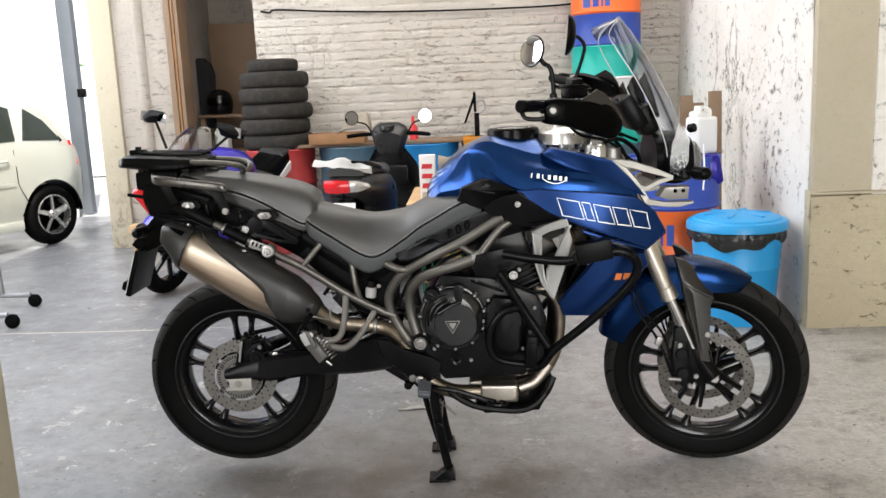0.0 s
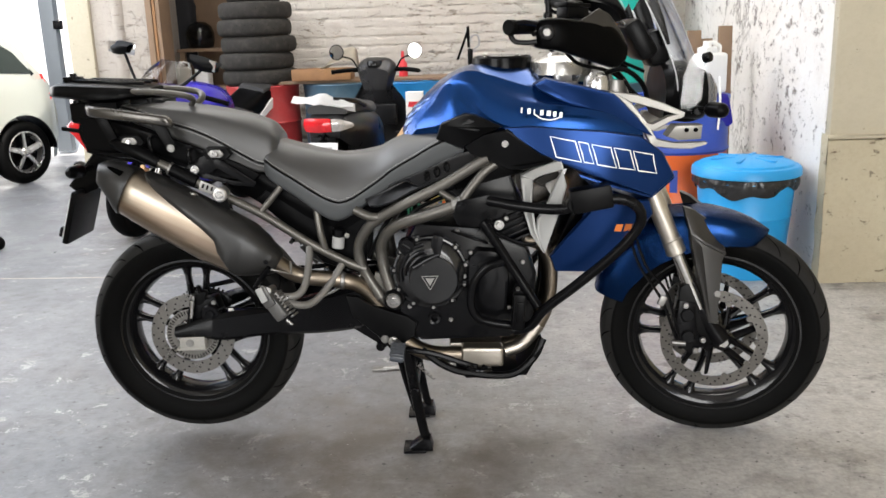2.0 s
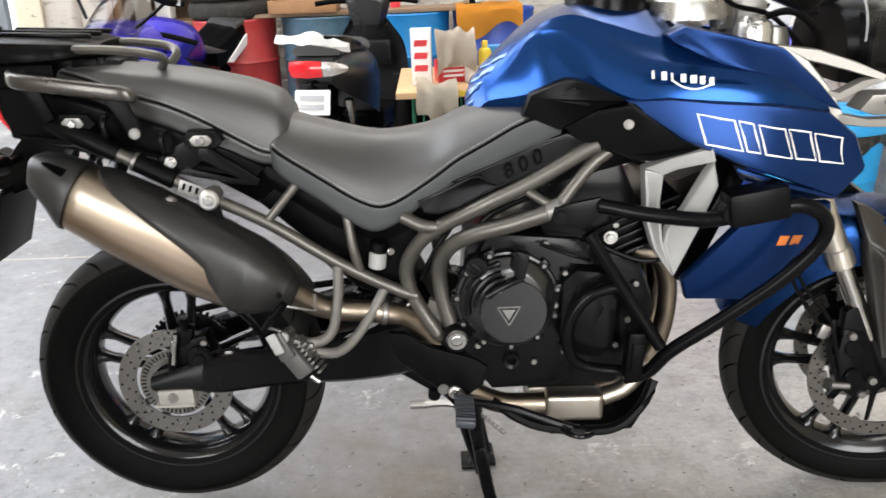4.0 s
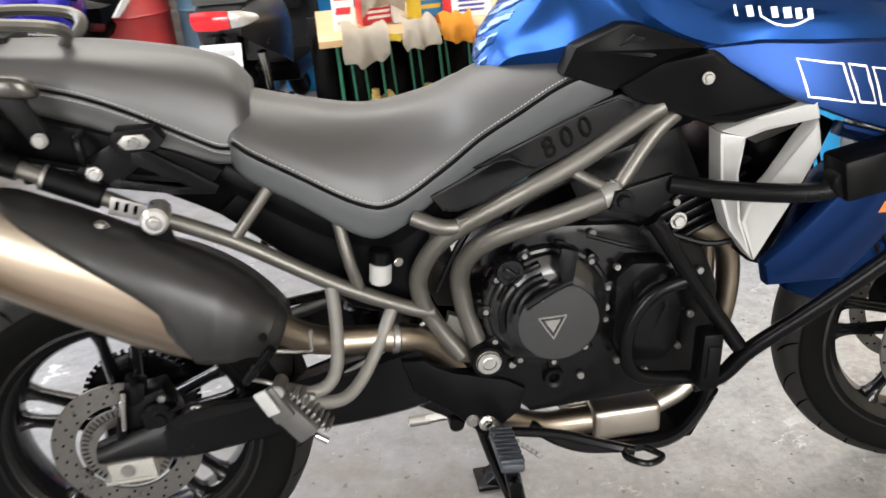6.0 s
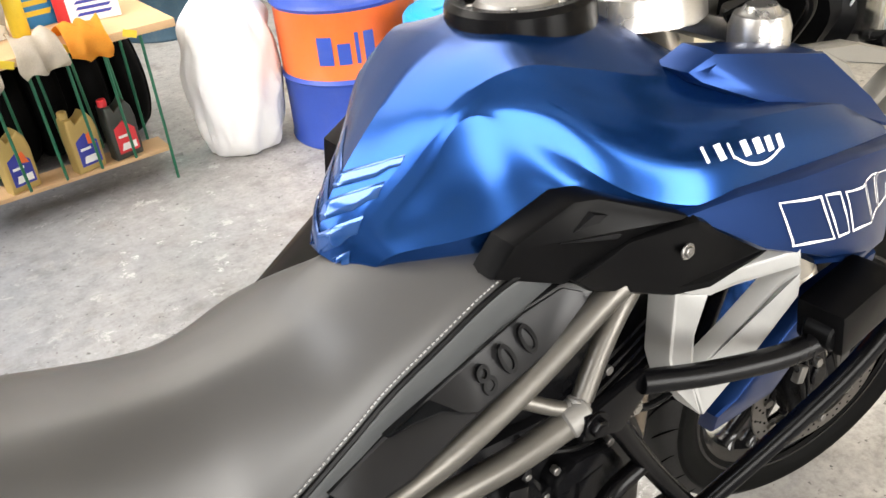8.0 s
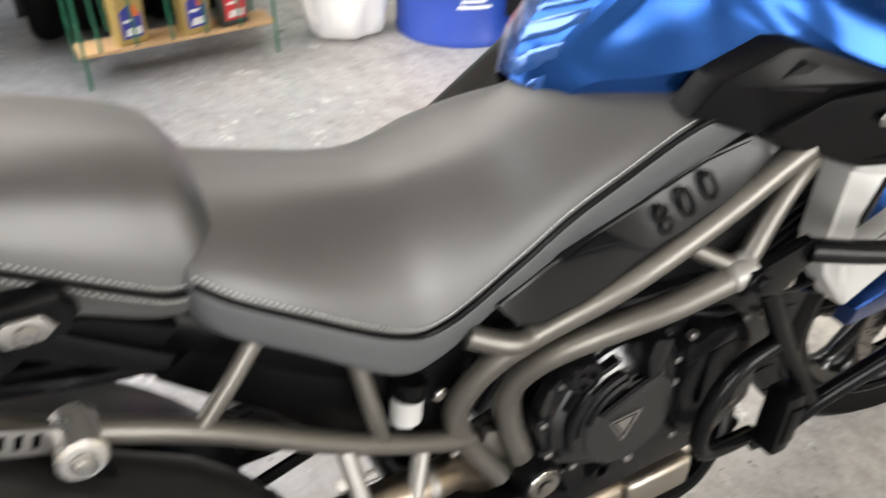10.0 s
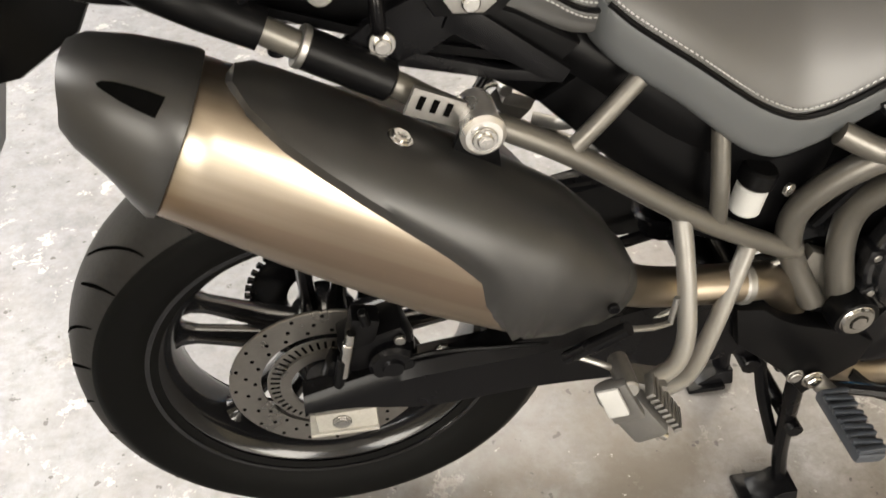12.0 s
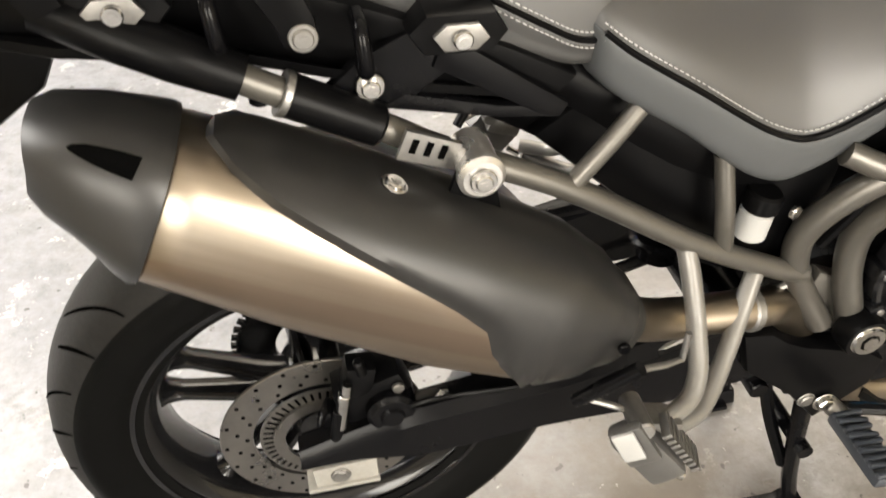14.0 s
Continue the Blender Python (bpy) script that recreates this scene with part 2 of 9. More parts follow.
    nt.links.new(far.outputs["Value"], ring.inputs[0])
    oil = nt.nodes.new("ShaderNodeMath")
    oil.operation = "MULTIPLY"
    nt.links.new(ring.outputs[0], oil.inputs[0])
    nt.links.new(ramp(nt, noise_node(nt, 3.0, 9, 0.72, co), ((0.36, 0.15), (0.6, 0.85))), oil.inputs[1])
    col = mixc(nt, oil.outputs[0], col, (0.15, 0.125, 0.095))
    specks = ramp(nt, noise_node(nt, 34, 3, 0.6, co), ((0.665, 0.0), (0.685, 0.85)))
    col = mixc(nt, specks, col, (0.08, 0.075, 0.07))
    flecks = ramp(nt, noise_node(nt, 48, 4, 0.65, co), ((0.678, 0.0), (0.698, 0.85)))
    col = mixc(nt, flecks, col, (0.55, 0.54, 0.52))
    scuff = ramp(nt, noise_node(nt, 5, 9, 0.78, co, (0.35, 1.6, 1)), ((0.60, 0.0), (0.68, 0.5)))
    col = mixc(nt, scuff, col, (0.42, 0.42, 0.42))
    col = mixc(nt, 1.0, col, (0.62, 0.62, 0.63), "MULTIPLY")
    nt.links.new(col, b.inputs["Base Color"])
    r = ramp(nt, mid, ((0.3, 0.26), (0.7, 0.5)))
    nt.links.new(r, b.inputs["Roughness"])
    h = mixc(nt, 0.4, fine, chips)
    bump(nt, b, h, 0.25, 0.004)
    return m


def plaster(name, base, stain, bare, flake=0.62, relief=0.5, fine=26.0, rough=0.85, squash=2.4, crack=0.0, crack_scale=1.6, pits=0.0):
    """Old limewash: blotches, hairline cracks, flaked spots that show what lies under."""
    m, nt, b = nodes_of(name)
    co = nt.nodes.new("ShaderNodeNewGeometry").outputs["Position"]
    big, mid = noise_node(nt, 0.9, 6, 0.6, co), noise_node(nt, 6, 9, 0.72, co)
    col = mixc(nt, ramp(nt, big, ((0.42, 0.0), (0.72, 0.6))), base, stain)
    col = mixc(nt, ramp(nt, mid, ((0.5, 0.0), (0.8, 0.55))), col, stain)
    col = mixc(nt, ramp(nt, noise_node(nt, 45, 6, 0.7, co), ((0.45, 0.0), (0.75, 0.35))), col, stain)
    fl = noise_node(nt, fine, 10, 0.8, co, (1, 1, squash))
    patchy = noise_node(nt, 1.7, 4, 0.6, co)
    lift = nt.nodes.new("ShaderNodeMath")
    lift.operation = "MULTIPLY_ADD"
    lift.inputs[1].default_value = 0.22
    nt.links.new(patchy, lift.inputs[0])
    nt.links.new(fl, lift.inputs[2])
    mask = ramp(nt, lift.outputs[0], ((flake + 0.10, 0.0), (flake + 0.13, 1.0)))
    col = mixc(nt, mask, col, bare)
    h = mixc(nt, 0.55, mid, fl)
    h = mixc(nt, 0.30, h, mask, "SUBTRACT")
    if crack:
        wire = ramp(nt, noise_node(nt, crack_scale, 7, 0.62, co, (1, 1, 0.55)), ((0.488, 0.0), (0.499, crack), (0.501, crack), (0.512, 0.0)))
        some = ramp(nt, noise_node(nt, 1.1, 2, 0.5, co), ((0.48, 0.0), (0.56, 1.0)))
        wire = mixc(nt, 1.0, wire, some, "MULTIPLY")
        col = mixc(nt, wire, col, bare)
        h = mixc(nt, 0.6, h, wire, "SUBTRACT")
    if pits:
        spot = ramp(nt, noise_node(nt, 21, 3, 0.55, co), ((0.70, 0.0), (0.715, pits)))
        col = mixc(nt, spot, col, tuple(c * 0.6 for c in bare))
    nt.links.new(col, b.inputs["Base Color"])
    b.inputs["Roughness"].default_value = rough
    bump(nt, b, h, relief, 0.025)
    return m


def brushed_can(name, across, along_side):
    """Steel brushed along one line: fine streaks, and broad bands that paint reflections into the colour along the
    brushing.
    """
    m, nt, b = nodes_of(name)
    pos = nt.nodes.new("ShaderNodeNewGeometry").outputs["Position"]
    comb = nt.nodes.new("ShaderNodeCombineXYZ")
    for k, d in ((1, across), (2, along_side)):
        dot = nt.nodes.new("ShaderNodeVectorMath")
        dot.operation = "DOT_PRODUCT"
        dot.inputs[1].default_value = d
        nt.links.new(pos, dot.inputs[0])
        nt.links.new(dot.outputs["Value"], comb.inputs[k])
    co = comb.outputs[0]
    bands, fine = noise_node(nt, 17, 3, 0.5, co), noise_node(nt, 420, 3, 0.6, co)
    # broad dark and pale bands stand in for reflected surroundings
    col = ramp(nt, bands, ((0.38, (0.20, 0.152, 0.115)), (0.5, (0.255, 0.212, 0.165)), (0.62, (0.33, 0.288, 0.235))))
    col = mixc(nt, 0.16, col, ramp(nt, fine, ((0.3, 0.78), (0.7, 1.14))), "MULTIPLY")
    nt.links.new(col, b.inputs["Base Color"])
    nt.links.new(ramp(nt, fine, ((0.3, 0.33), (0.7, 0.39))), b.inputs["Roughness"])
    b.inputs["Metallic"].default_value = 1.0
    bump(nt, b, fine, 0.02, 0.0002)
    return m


M["can"] = brushed_can("brushed_steel_painted_reflections", (0.447, 0.0, 0.894), (0.055, 0.998, 0.0))
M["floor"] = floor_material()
M["brickwash"] = plaster("whitewashed_brick", (0.55, 0.512, 0.465), (0.42, 0.38, 0.33), (0.26, 0.215, 0.175), 0.585, 0.75, 15, squash=3.4, crack=0.5, crack_scale=2.2)
M["sidewash"] = plaster("flaking_white_plaster", (0.86, 0.84, 0.81), (0.72, 0.68, 0.62), (0.30, 0.27, 0.24), 0.585, 0.8, 12, squash=1.4, crack=0.8, crack_scale=1.4, pits=0.9)
M["cream"] = plaster("dirty_cream_paint", (0.47, 0.425, 0.325), (0.38, 0.335, 0.25), (0.20, 0.165, 0.125), 0.665, 0.40, 7, crack=0.85, crack_scale=0.8, pits=0.7)
M["creamlow"] = plaster("stained_cream_paint", (0.53, 0.475, 0.345), (0.39, 0.325, 0.225), (0.21, 0.16, 0.11), 0.60, 0.8, 6, crack=0.8, crack_scale=1.5, pits=0.7)
M["stucco"] = plaster("grey_stucco", (0.46, 0.42, 0.37), (0.33, 0.29, 0.25), (0.22, 0.19, 0.165), 0.60, 0.9, 10, squash=5, crack=0.4)
M["ceiling"] = plaster("grey_ceiling", (0.55, 0.53, 0.50), (0.45, 0.42, 0.39), (0.3, 0.28, 0.25), 0.7, 0.3, 8)
M["wood"] = surface("bare_wood", (0.25, 0.125, 0.05), 0.6, 0, 0.3, 40, 6, 0.3, 0.001, stretch=(1, 14, 14))
M["board"] = surface("brown_hardboard", (0.20, 0.13, 0.08), 0.65, 0, 0.15, 150, 4, 0.15)
M["yardwall"] = surface("white_rendered_yard_wall", (0.86, 0.85, 0.82), 0.8, 0, 0.05, 40, 2, 0.2, 0.004)
M["asphalt"] = surface("pale_yard_concrete", (0.55, 0.54, 0.52), 0.8, 0, 0.12, 60, 2, 0.3, 0.004)

# ---- building tools ----
from mathutils.bvhtree import BVHTree


def world_of(o):
    m = o.matrix_basis.copy()
    while o.parent:
        o = o.parent
        m = o.matrix_basis @ m
    return m


def mesh_of(name, bm, mat, angle=38):
    me = bpy.data.meshes.new(name)
    bmesh.ops.recalc_face_normals(bm, faces=bm.faces[:])
    bm.to_mesh(me)
    bm.free()
    for k in (mat if isinstance(mat, (list, tuple)) else [mat]):
        me.materials.append(M[k] if isinstance(k, str) else k)
    me.shade_smooth()
    me.set_sharp_from_angle(angle=radians(angle))
    return me


def part(name, bm, mat, parent, label="", angle=38):
    """One bmesh, drawn in world metres, as one mesh under a thing or a part."""
    bm.transform(world_of(parent).inverted())
    ob = new(name, mesh_of(name, bm, mat, angle))
    ob.parent = parent
    return tagged(ob, label)


def thing(name, m, label, category, group="", kind=""):
    ob = new(name)
    ob.matrix_basis = m
    ob.empty_display_size = 0.1
    return tagged(ob, label, category, group, kind)


def solid(name, bm, mat, label, category="", group="", kind="", angle=38, m=None):
    ob = new(name, mesh_of(name, bm, mat, angle))
    if m is not None:
        ob.matrix_basis = m
    return tagged(ob, label, category, group, kind)


def V(*a):
    return Vector(a)


def spline(pts, n=6, closed=False):
    """Catmull-Rom through the points, n steps for each span."""
    p = [Vector(q) for q in pts]
    k = len(p)
    out = []
    for i in range(k if closed else k - 1):
        a, b = p[i], p[(i + 1) % k]
        p0 = p[i - 1] if (i > 0 or closed) else a + (a - b)
        p3 = p[(i + 2) % k] if (i + 2 < k or closed) else b + (b - a)
        for j in range(n):
            t = j / n
            out.append(0.5 * ((2 * a) + (b - p0) * t + (2 * p0 - 5 * a + 4 * b - p3) * t * t + (3 * a - p0 - 3 * b + p3) * t ** 3))
    if not closed:
        out.append(p[-1])
    return out


def rings(bm, loops, cap=True, closed=True):
    vs = [[bm.verts.new(p) for p in ring] for ring in loops]
    n = len(vs[0])
    for a, b in zip(vs, vs[1:]):
        for i in range(n if closed else n - 1):
            j = (i + 1) % n
            bm.faces.new((a[i], a[j], b[j], b[i]))
    if cap and closed:
        bm.faces.new(vs[0][::-1])
        bm.faces.new(vs[-1])
    return bm


def tube(bm, pts, r, n=12, steps=6, smooth=True, flat=1.0):
    """A round tube along the points; r may be one radius or one for each point."""
    rr = r if isinstance(r, (list, tuple)) else [r] * len(pts)
    if smooth and len(pts) > 2:
        line = spline(pts, steps)
        rad = [rr[min(i // steps, len(rr) - 1)] + (rr[min(i // steps + 1, len(rr) - 1)] - rr[min(i // steps, len(rr) - 1)]) * (i % steps) / steps for i in range(len(line))]
    else:
        line, rad = [Vector(p) for p in pts], rr
    loops, side = [], None
    for i, p in enumerate(line):
        d = (line[min(i + 1, len(line) - 1)] - line[max(i - 1, 0)]).normalized()
        if side is None:
            side = d.orthogonal().normalized()
        side = (side - d * side.dot(d)).normalized()
        up = d.cross(side)
        loops.append([p + rad[i] * (math.cos(a) * side + flat * math.sin(a) * up) for a in (2 * math.pi * k / n for k in range(n))])
    return rings(bm, loops)


def rod(bm, a, b, r0, r1=None, n=16, chamfer=0.0):
    a, b = Vector(a), Vector(b)
    r1 = r0 if r1 is None else r1
    if chamfer:
        d = (b - a).normalized() * chamfer
        return tube(bm, [a, a + d, b - d, b], [r0 - chamfer, r0, r1, r1 - chamfer], n, smooth=False)
    return tube(bm, [a, b], [r0, r1], n, smooth=False)


def box(bm, c, size, rot=(0, 0, 0), bevel=0.0, seg=2, taper=1.0):
    b2 = bmesh.new()
    bmesh.ops.create_cube(b2, size=1)
    for v in b2.verts:
        k = taper if v.co.z > 0 else 1.0
        v.co = Vector((v.co.x * size[0] * k, v.co.y * size[1] * k, v.co.z * size[2]))
    if bevel:
        bmesh.ops.bevel(b2, geom=b2.edges[:], offset=bevel, segments=seg, affect="EDGES", profile=0.6)
    b2.transform(pose(*c, *rot))
    join(bm, b2)
    return bm


def join(bm, other):
    me = bpy.data.meshes.new("scratch")
    other.to_mesh(me)
    other.free()
    bm.from_mesh(me)
    bpy.data.meshes.remove(me)
    return bm


def prism(bm, outline, y0, y1, bevel=0.0, seg=2):
    """A plate: outline in x and z, from y0 to y1."""
    b2 = bmesh.new()
    a = [b2.verts.new((x, y0, z)) for x, z in outline]
    b = [b2.verts.new((x, y1, z)) for x, z in outline]
    n = len(a)
    fa, fb = b2.faces.new(a), b2.faces.new(b[::-1])
    for i in range(n):
        b2.faces.new((a[i], b[i], b[(i + 1) % n], a[(i + 1) % n]))
    bmesh.ops.recalc_face_normals(b2, faces=b2.faces[:])
    if bevel:
        ed = [e for f in (fa, fb) for e in f.edges]
        bmesh.ops.bevel(b2, geom=list(set(ed)), offset=bevel, segments=seg, affect="EDGES", profile=0.6)
    bmesh.ops.triangulate(b2, faces=[f for f in b2.faces if len(f.verts) > 4])
    return join(bm, b2)


def panel(bm, pts, thick=0.012, inset=0.012, rise=0.006, side=1):
    """A moulded cover: outline points (x, y, z), a raised inner field, and thickness towards the middle of the bike. side -1 mirrors it."""
    p = [Vector(q) for q in pts]
    n = len(p)
    area = sum(p[i].x * p[(i + 1) % n].z - p[(i + 1) % n].x * p[i].z for i in range(n))
    inner = []
    for i in range(n):
        d0, d1 = (p[i] - p[i - 1]), (p[(i + 1) % n] - p[i])
        nrm = Vector((-(d0.normalized().z + d1.normalized().z), 0, d0.normalized().x + d1.normalized().x))
        nrm = nrm.normalized() * (1 if area > 0 else -1) if nrm.length > 1e-4 else Vector((0, 0, 0))
        inner.append(p[i] + nrm * inset + Vector((0, -rise, 0)))
    back = [q + Vector((0, thick, 0)) for q in p]
    mid = [q + Vector((0, -rise * 0.55, 0)) + (inner[i] - q) * 0.25 for i, q in enumerate(p)]
    if side < 0:
        for ring in (p, inner, back, mid):
            for q in ring:
                q.y = -q.y
    rows = [[bm.verts.new(q) for q in ring] for ring in (back, p, mid, inner)]
    for a, b in zip(rows, rows[1:]):
        for i in range(n):
            bm.faces.new((a[i], a[(i + 1) % n], b[(i + 1) % n], b[i]))
    f = [bm.faces.new(rows[-1]), bm.faces.new(rows[0][::-1])]
    bmesh.ops.triangulate(bm, faces=f)
    return bm


def lathe(bm, profile, centre=(0, 0, 0), axis="z", n=40, start=0.0, turn=2 * math.pi):
    """Profile of (radius, height) turned about an axis through centre."""
    full = turn > 6.28
    loops = []
    for k in range(n if full else n + 1):
        a = start + turn * k / n
        ring = []
        for r, h in profile:
            x, y = r * math.cos(a), r * math.sin(a)
            q = {"z": (x, y, h), "y": (x, h, y), "x": (h, x, y)}[axis]
            ring.append(Vector(centre) + Vector(q))
        loops.append(ring)
    vs = [[bm.verts.new(q) for q in ring] for ring in loops]
    m = len(vs)
    for i in range(m if full else m - 1):
        a, b = vs[i], vs[(i + 1) % m]
        for j in range(len(profile) - 1):
            if (a[j].co - b[j].co).length < 1e-7 and (a[j + 1].co - b[j + 1].co).length < 1e-7:
                continue
            bm.faces.new((a[j], a[j + 1], b[j + 1], b[j]))
    bmesh.ops.remove_doubles(bm, verts=bm.verts[:], dist=1e-6)
    return bm


def skin(bm, stations, nu=5, nv=5, mirror=True, cap=True):
    """A smooth hull: each station is a row of points, from the top middle down the right side; mirrored to the left."""
    rows = []
    for st in stations:
        half = spline(st, nv)
        if mirror:
            rows.append([Vector((q.x, -q.y, q.z)) for q in half[:0:-1]] + half)
        else:
            rows.append(half)
    cols = [spline([r[i] for r in rows], nu) for i in range(len(rows[0]))]
    grid = [[c[j] for c in cols] for j in range(len(cols[0]))]
    rings(bm, grid, cap=False, closed=False)
    if cap:
        vs = list(bm.verts)
        w = len(grid[0])
        base = len(vs) - w * len(grid)
        for row in (0, len(grid) - 1):
            f = bm.faces.new([vs[base + row * w + i] for i in range(w)])
            bmesh.ops.triangulate(bm, faces=[f])
    return bm


def bolt(name, at, way, r, parent, mat="chrome", h=0.006, washer=0.0):
    bm = bmesh.new()
    at, way = Vector(at), Vector(way).normalized()
    if washer:
        rod(bm, at, at + way * 0.003, washer, n=20, chamfer=0.0008)
    rod(bm, at, at + way * h, r, n=6 if r > 0.009 else 12, chamfer=r * 0.15)
    rod(bm, at + way * h * 0.98, at + way * (h + 0.0006), r * 0.5, n=6)
    return part(name, bm, mat, parent)


def words(text, size, depth, m, mat, parent, name, label):
    cu = bpy.data.curves.new(name, "FONT")
    cu.body, cu.size, cu.extrude, cu.align_x, cu.shear = text, size, depth, "CENTER", 0.25
    tmp = bpy.data.objects.new(name, cu)
    me = bpy.data.meshes.new_from_object(tmp)
    bpy.data.objects.remove(tmp)
    me.transform(world_of(parent).inverted() @ m)
    me.materials.clear()
    me.materials.append(M[mat])
    ob = new(name, me)
    ob.parent = parent
    return tagged(ob, label)

# ---- the garage ----
YB, YP, XP = 4.9, 1.51, 2.545   # back wall, pillar face, pillar edge


def block(name, lo, hi, mat, label, bevel=0.0, kind="structure"):
    bm = bmesh.new()
    box(bm, [(a + b) / 2 for a, b in zip(lo, hi)], [b - a for a, b in zip(lo, hi)], bevel=bevel)
    return solid(name, bm, mat, label, kind=kind)


def sheet(name, x0, x1, y0, y1, z, mat, label, step=0.5):
    bm = bmesh.new()
    bmesh.ops.create_grid(bm, x_segments=8, y_segments=8, size=0.5)
    for v in bm.verts:
        v.co = Vector((x0 + (v.co.x + 0.5) * (x1 - x0), y0 + (v.co.y + 0.5) * (y1 - y0), z))
    return solid(name, bm, mat, label, kind="structure")


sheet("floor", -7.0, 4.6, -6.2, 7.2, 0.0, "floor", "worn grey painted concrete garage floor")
sheet("ground", -400, 400, -400, 400, -0.03, "asphalt", "pale concrete yard running out to the distance")
block("wall_back", (-1.02, YB, 0), (3.1, YB + 0.25, 4.2), "brickwash", "whitewashed brick back wall with flaked paint")
block("wall_above_doors", (-2.47, YB, 2.75), (-1.02, YB + 0.25, 4.2), "stucco", "grey stucco lintel over the doorway")
block("wall_left_of_door", (-7.2, YB, 0), (-6.3, YB + 0.25, 4.2), "stucco", "grey stucco wall beside the yard door")
# side wall with flaking plaster: a slightly uneven sheet with thickness
bm = bmesh.new()
rows = []
for j in range(41):
    y = YP + 0.065 + (YB - YP - 0.045) * j / 40
    rows.append([Vector((XP - 0.002 + 0.045 * (y - YP) + 0.012 * noise.noise(Vector((0, y * 2.2, z * 1.7))) + 0.006 * noise.noise(Vector((3, y * 7, z * 6))), y, z)) for z in [4.2 * k / 40 for k in range(41)]])
rings(bm, rows, cap=False, closed=False)
box(bm, (XP + 0.42, (YP + YB) / 2, 2.1), (0.25, YB - YP, 4.2))
solid("wall_side", bm, "sidewash", "flaking whitewashed plaster side wall, grimy near the floor", kind="structure")
# pillar: stained lower part that stands a little proud, a ledge line, and smoother cream paint above
block("pillar", (XP, YP + 0.012, 0.0), (4.7, YP + 0.07, 4.2), "cream", "dirty cream painted pillar with cracks and scuffs", 0.012)
bm = bmesh.new()
rows = []
for i in range(37):
    x = XP - 0.012 + (4.7 - XP) * i / 36
    rows.append([Vector((x, YP - 0.008 + 0.006 * noise.noise(Vector((x * 9, 0, z * 9))) + 0.006 * noise.noise(Vector((x * 3, 5, z * 3))), z)) for z in [0.69 * k / 22 for k in range(23)]] + [Vector((x, YP + 0.03, 0.705))])
rings(bm, rows, cap=False, closed=False)
solid("pillar_base_render", bm, "creamlow", "rough stained cream render at the foot of the pillar", kind="structure")
bm = bmesh.new()
rows = []
for j in range(25):
    y = YP - 0.008 + 0.078 * j / 24
    rows.append([Vector((XP - 0.014 + 0.008 * noise.noise(Vector((4, y * 12, z * 9))), y, z)) for z in [0.72 * k / 20 for k in range(21)]])
rings(bm, rows, cap=False, closed=False)
solid("pillar_edge_render", bm, "creamlow", "chipped cream render round the pillar's edge", kind="structure")
bm = bmesh.new()
rows = []
for i in range(41):
    x = XP - 0.016 + (4.7 - XP) * i / 40
    w = 0.004 * noise.noise(Vector((x * 6, 2, 0)))
    rows.append([Vector((x, YP + 0.02, 0.698)), Vector((x, YP - 0.020 + w, 0.700 + w)), Vector((x, YP - 0.021 + w, 0.710)), Vector((x, YP + 0.02, 0.716))])
rings(bm, rows, cap=False, closed=False)
solid("pillar_ledge", bm, "cream", "thin chipped ledge across the pillar", kind="structure")
# far left pilasters, doorway trim and the dark store behind
block("pilaster_cream", (-2.47, YB - 0.06, 0), (-2.27, YB + 0.3, 2.75), "cream", "cream painted door pilaster", 0.01)
block("pilaster_stucco", (-2.27, YB - 0.02, 0), (-1.80, YB + 0.25, 2.75), "stucco", "rough grey stucco pilaster", 0.01)
bm = bmesh.new()
tube(bm, [(-2.04, YB - 0.03, 0.0), (-2.04, YB - 0.03, 2.75)], 0.055, 12, smooth=False, flat=0.6)
solid("pilaster_rib", bm, "stucco", "plastered pipe chase running up the stucco pilaster", kind="structure")
for i, (x, w, k) in enumerate(((-1.775, 0.05, "board"), (-1.735, 0.022, "wood"), (-1.705, 0.035, "board"))):
    block("trim_%d" % (i + 1), (x - w / 2, YB - 0.045 + 0.01 * i, 0), (x + w / 2, YB + 0.25, 2.75), k, "bare wooden door jamb board", 0.003)
block("store_wall_back", (-2.4, 6.6, 0), (-0.6, 6.7, 3), "stucco", "dim grey back wall of the store room")
block("store_wall_left", (-2.0, YB + 0.25, 0), (-1.9, 6.6, 3), "stucco", "dim side wall of the store room")
block("store_wall_right", (-0.95, YB + 0.25, 0), (-0.85, 6.6, 3), "stucco", "dim side wall of the store room")
block("store_ceiling", (-2.4, YB + 0.25, 2.75), (-0.6, 6.7, 2.85), "ceiling", "low ceiling of the store room")
# rest of the shell, out of view: left wall, right wall, street front with two assumed openings, roof with gaps made for
# the fill lamps
block("wall_left", (-7.2, -6.2, 0), (-7.0, YB, 4.2), "stucco", "grey stucco side wall")
block("wall_right", (4.6, -6.2, 0), (4.8, YP + 0.1, 4.2), "cream", "cream painted side wall")
block("wall_street_left", (-7.2, -6.2, 0), (-4.0, -6.0, 4.2), "stucco", "street front beside a wide opening")
block("wall_street_middle", (-1.3, -6.2, 0), (0.9, -6.0, 4.2), "stucco", "street front pier between two openings")
block("wall_street_right", (3.9, -6.2, 0), (4.8, -6.0, 4.2), "stucco", "street front beside a wide opening")
block("wall_street_top", (-4.0, -6.2, 3.6), (-1.3, -6.0, 4.2), "stucco", "lintel over a street opening")
block("lintel_street", (0.9, -6.2, 3.6), (3.9, -6.0, 4.2), "stucco", "lintel over a street opening")
bm = bmesh.new()
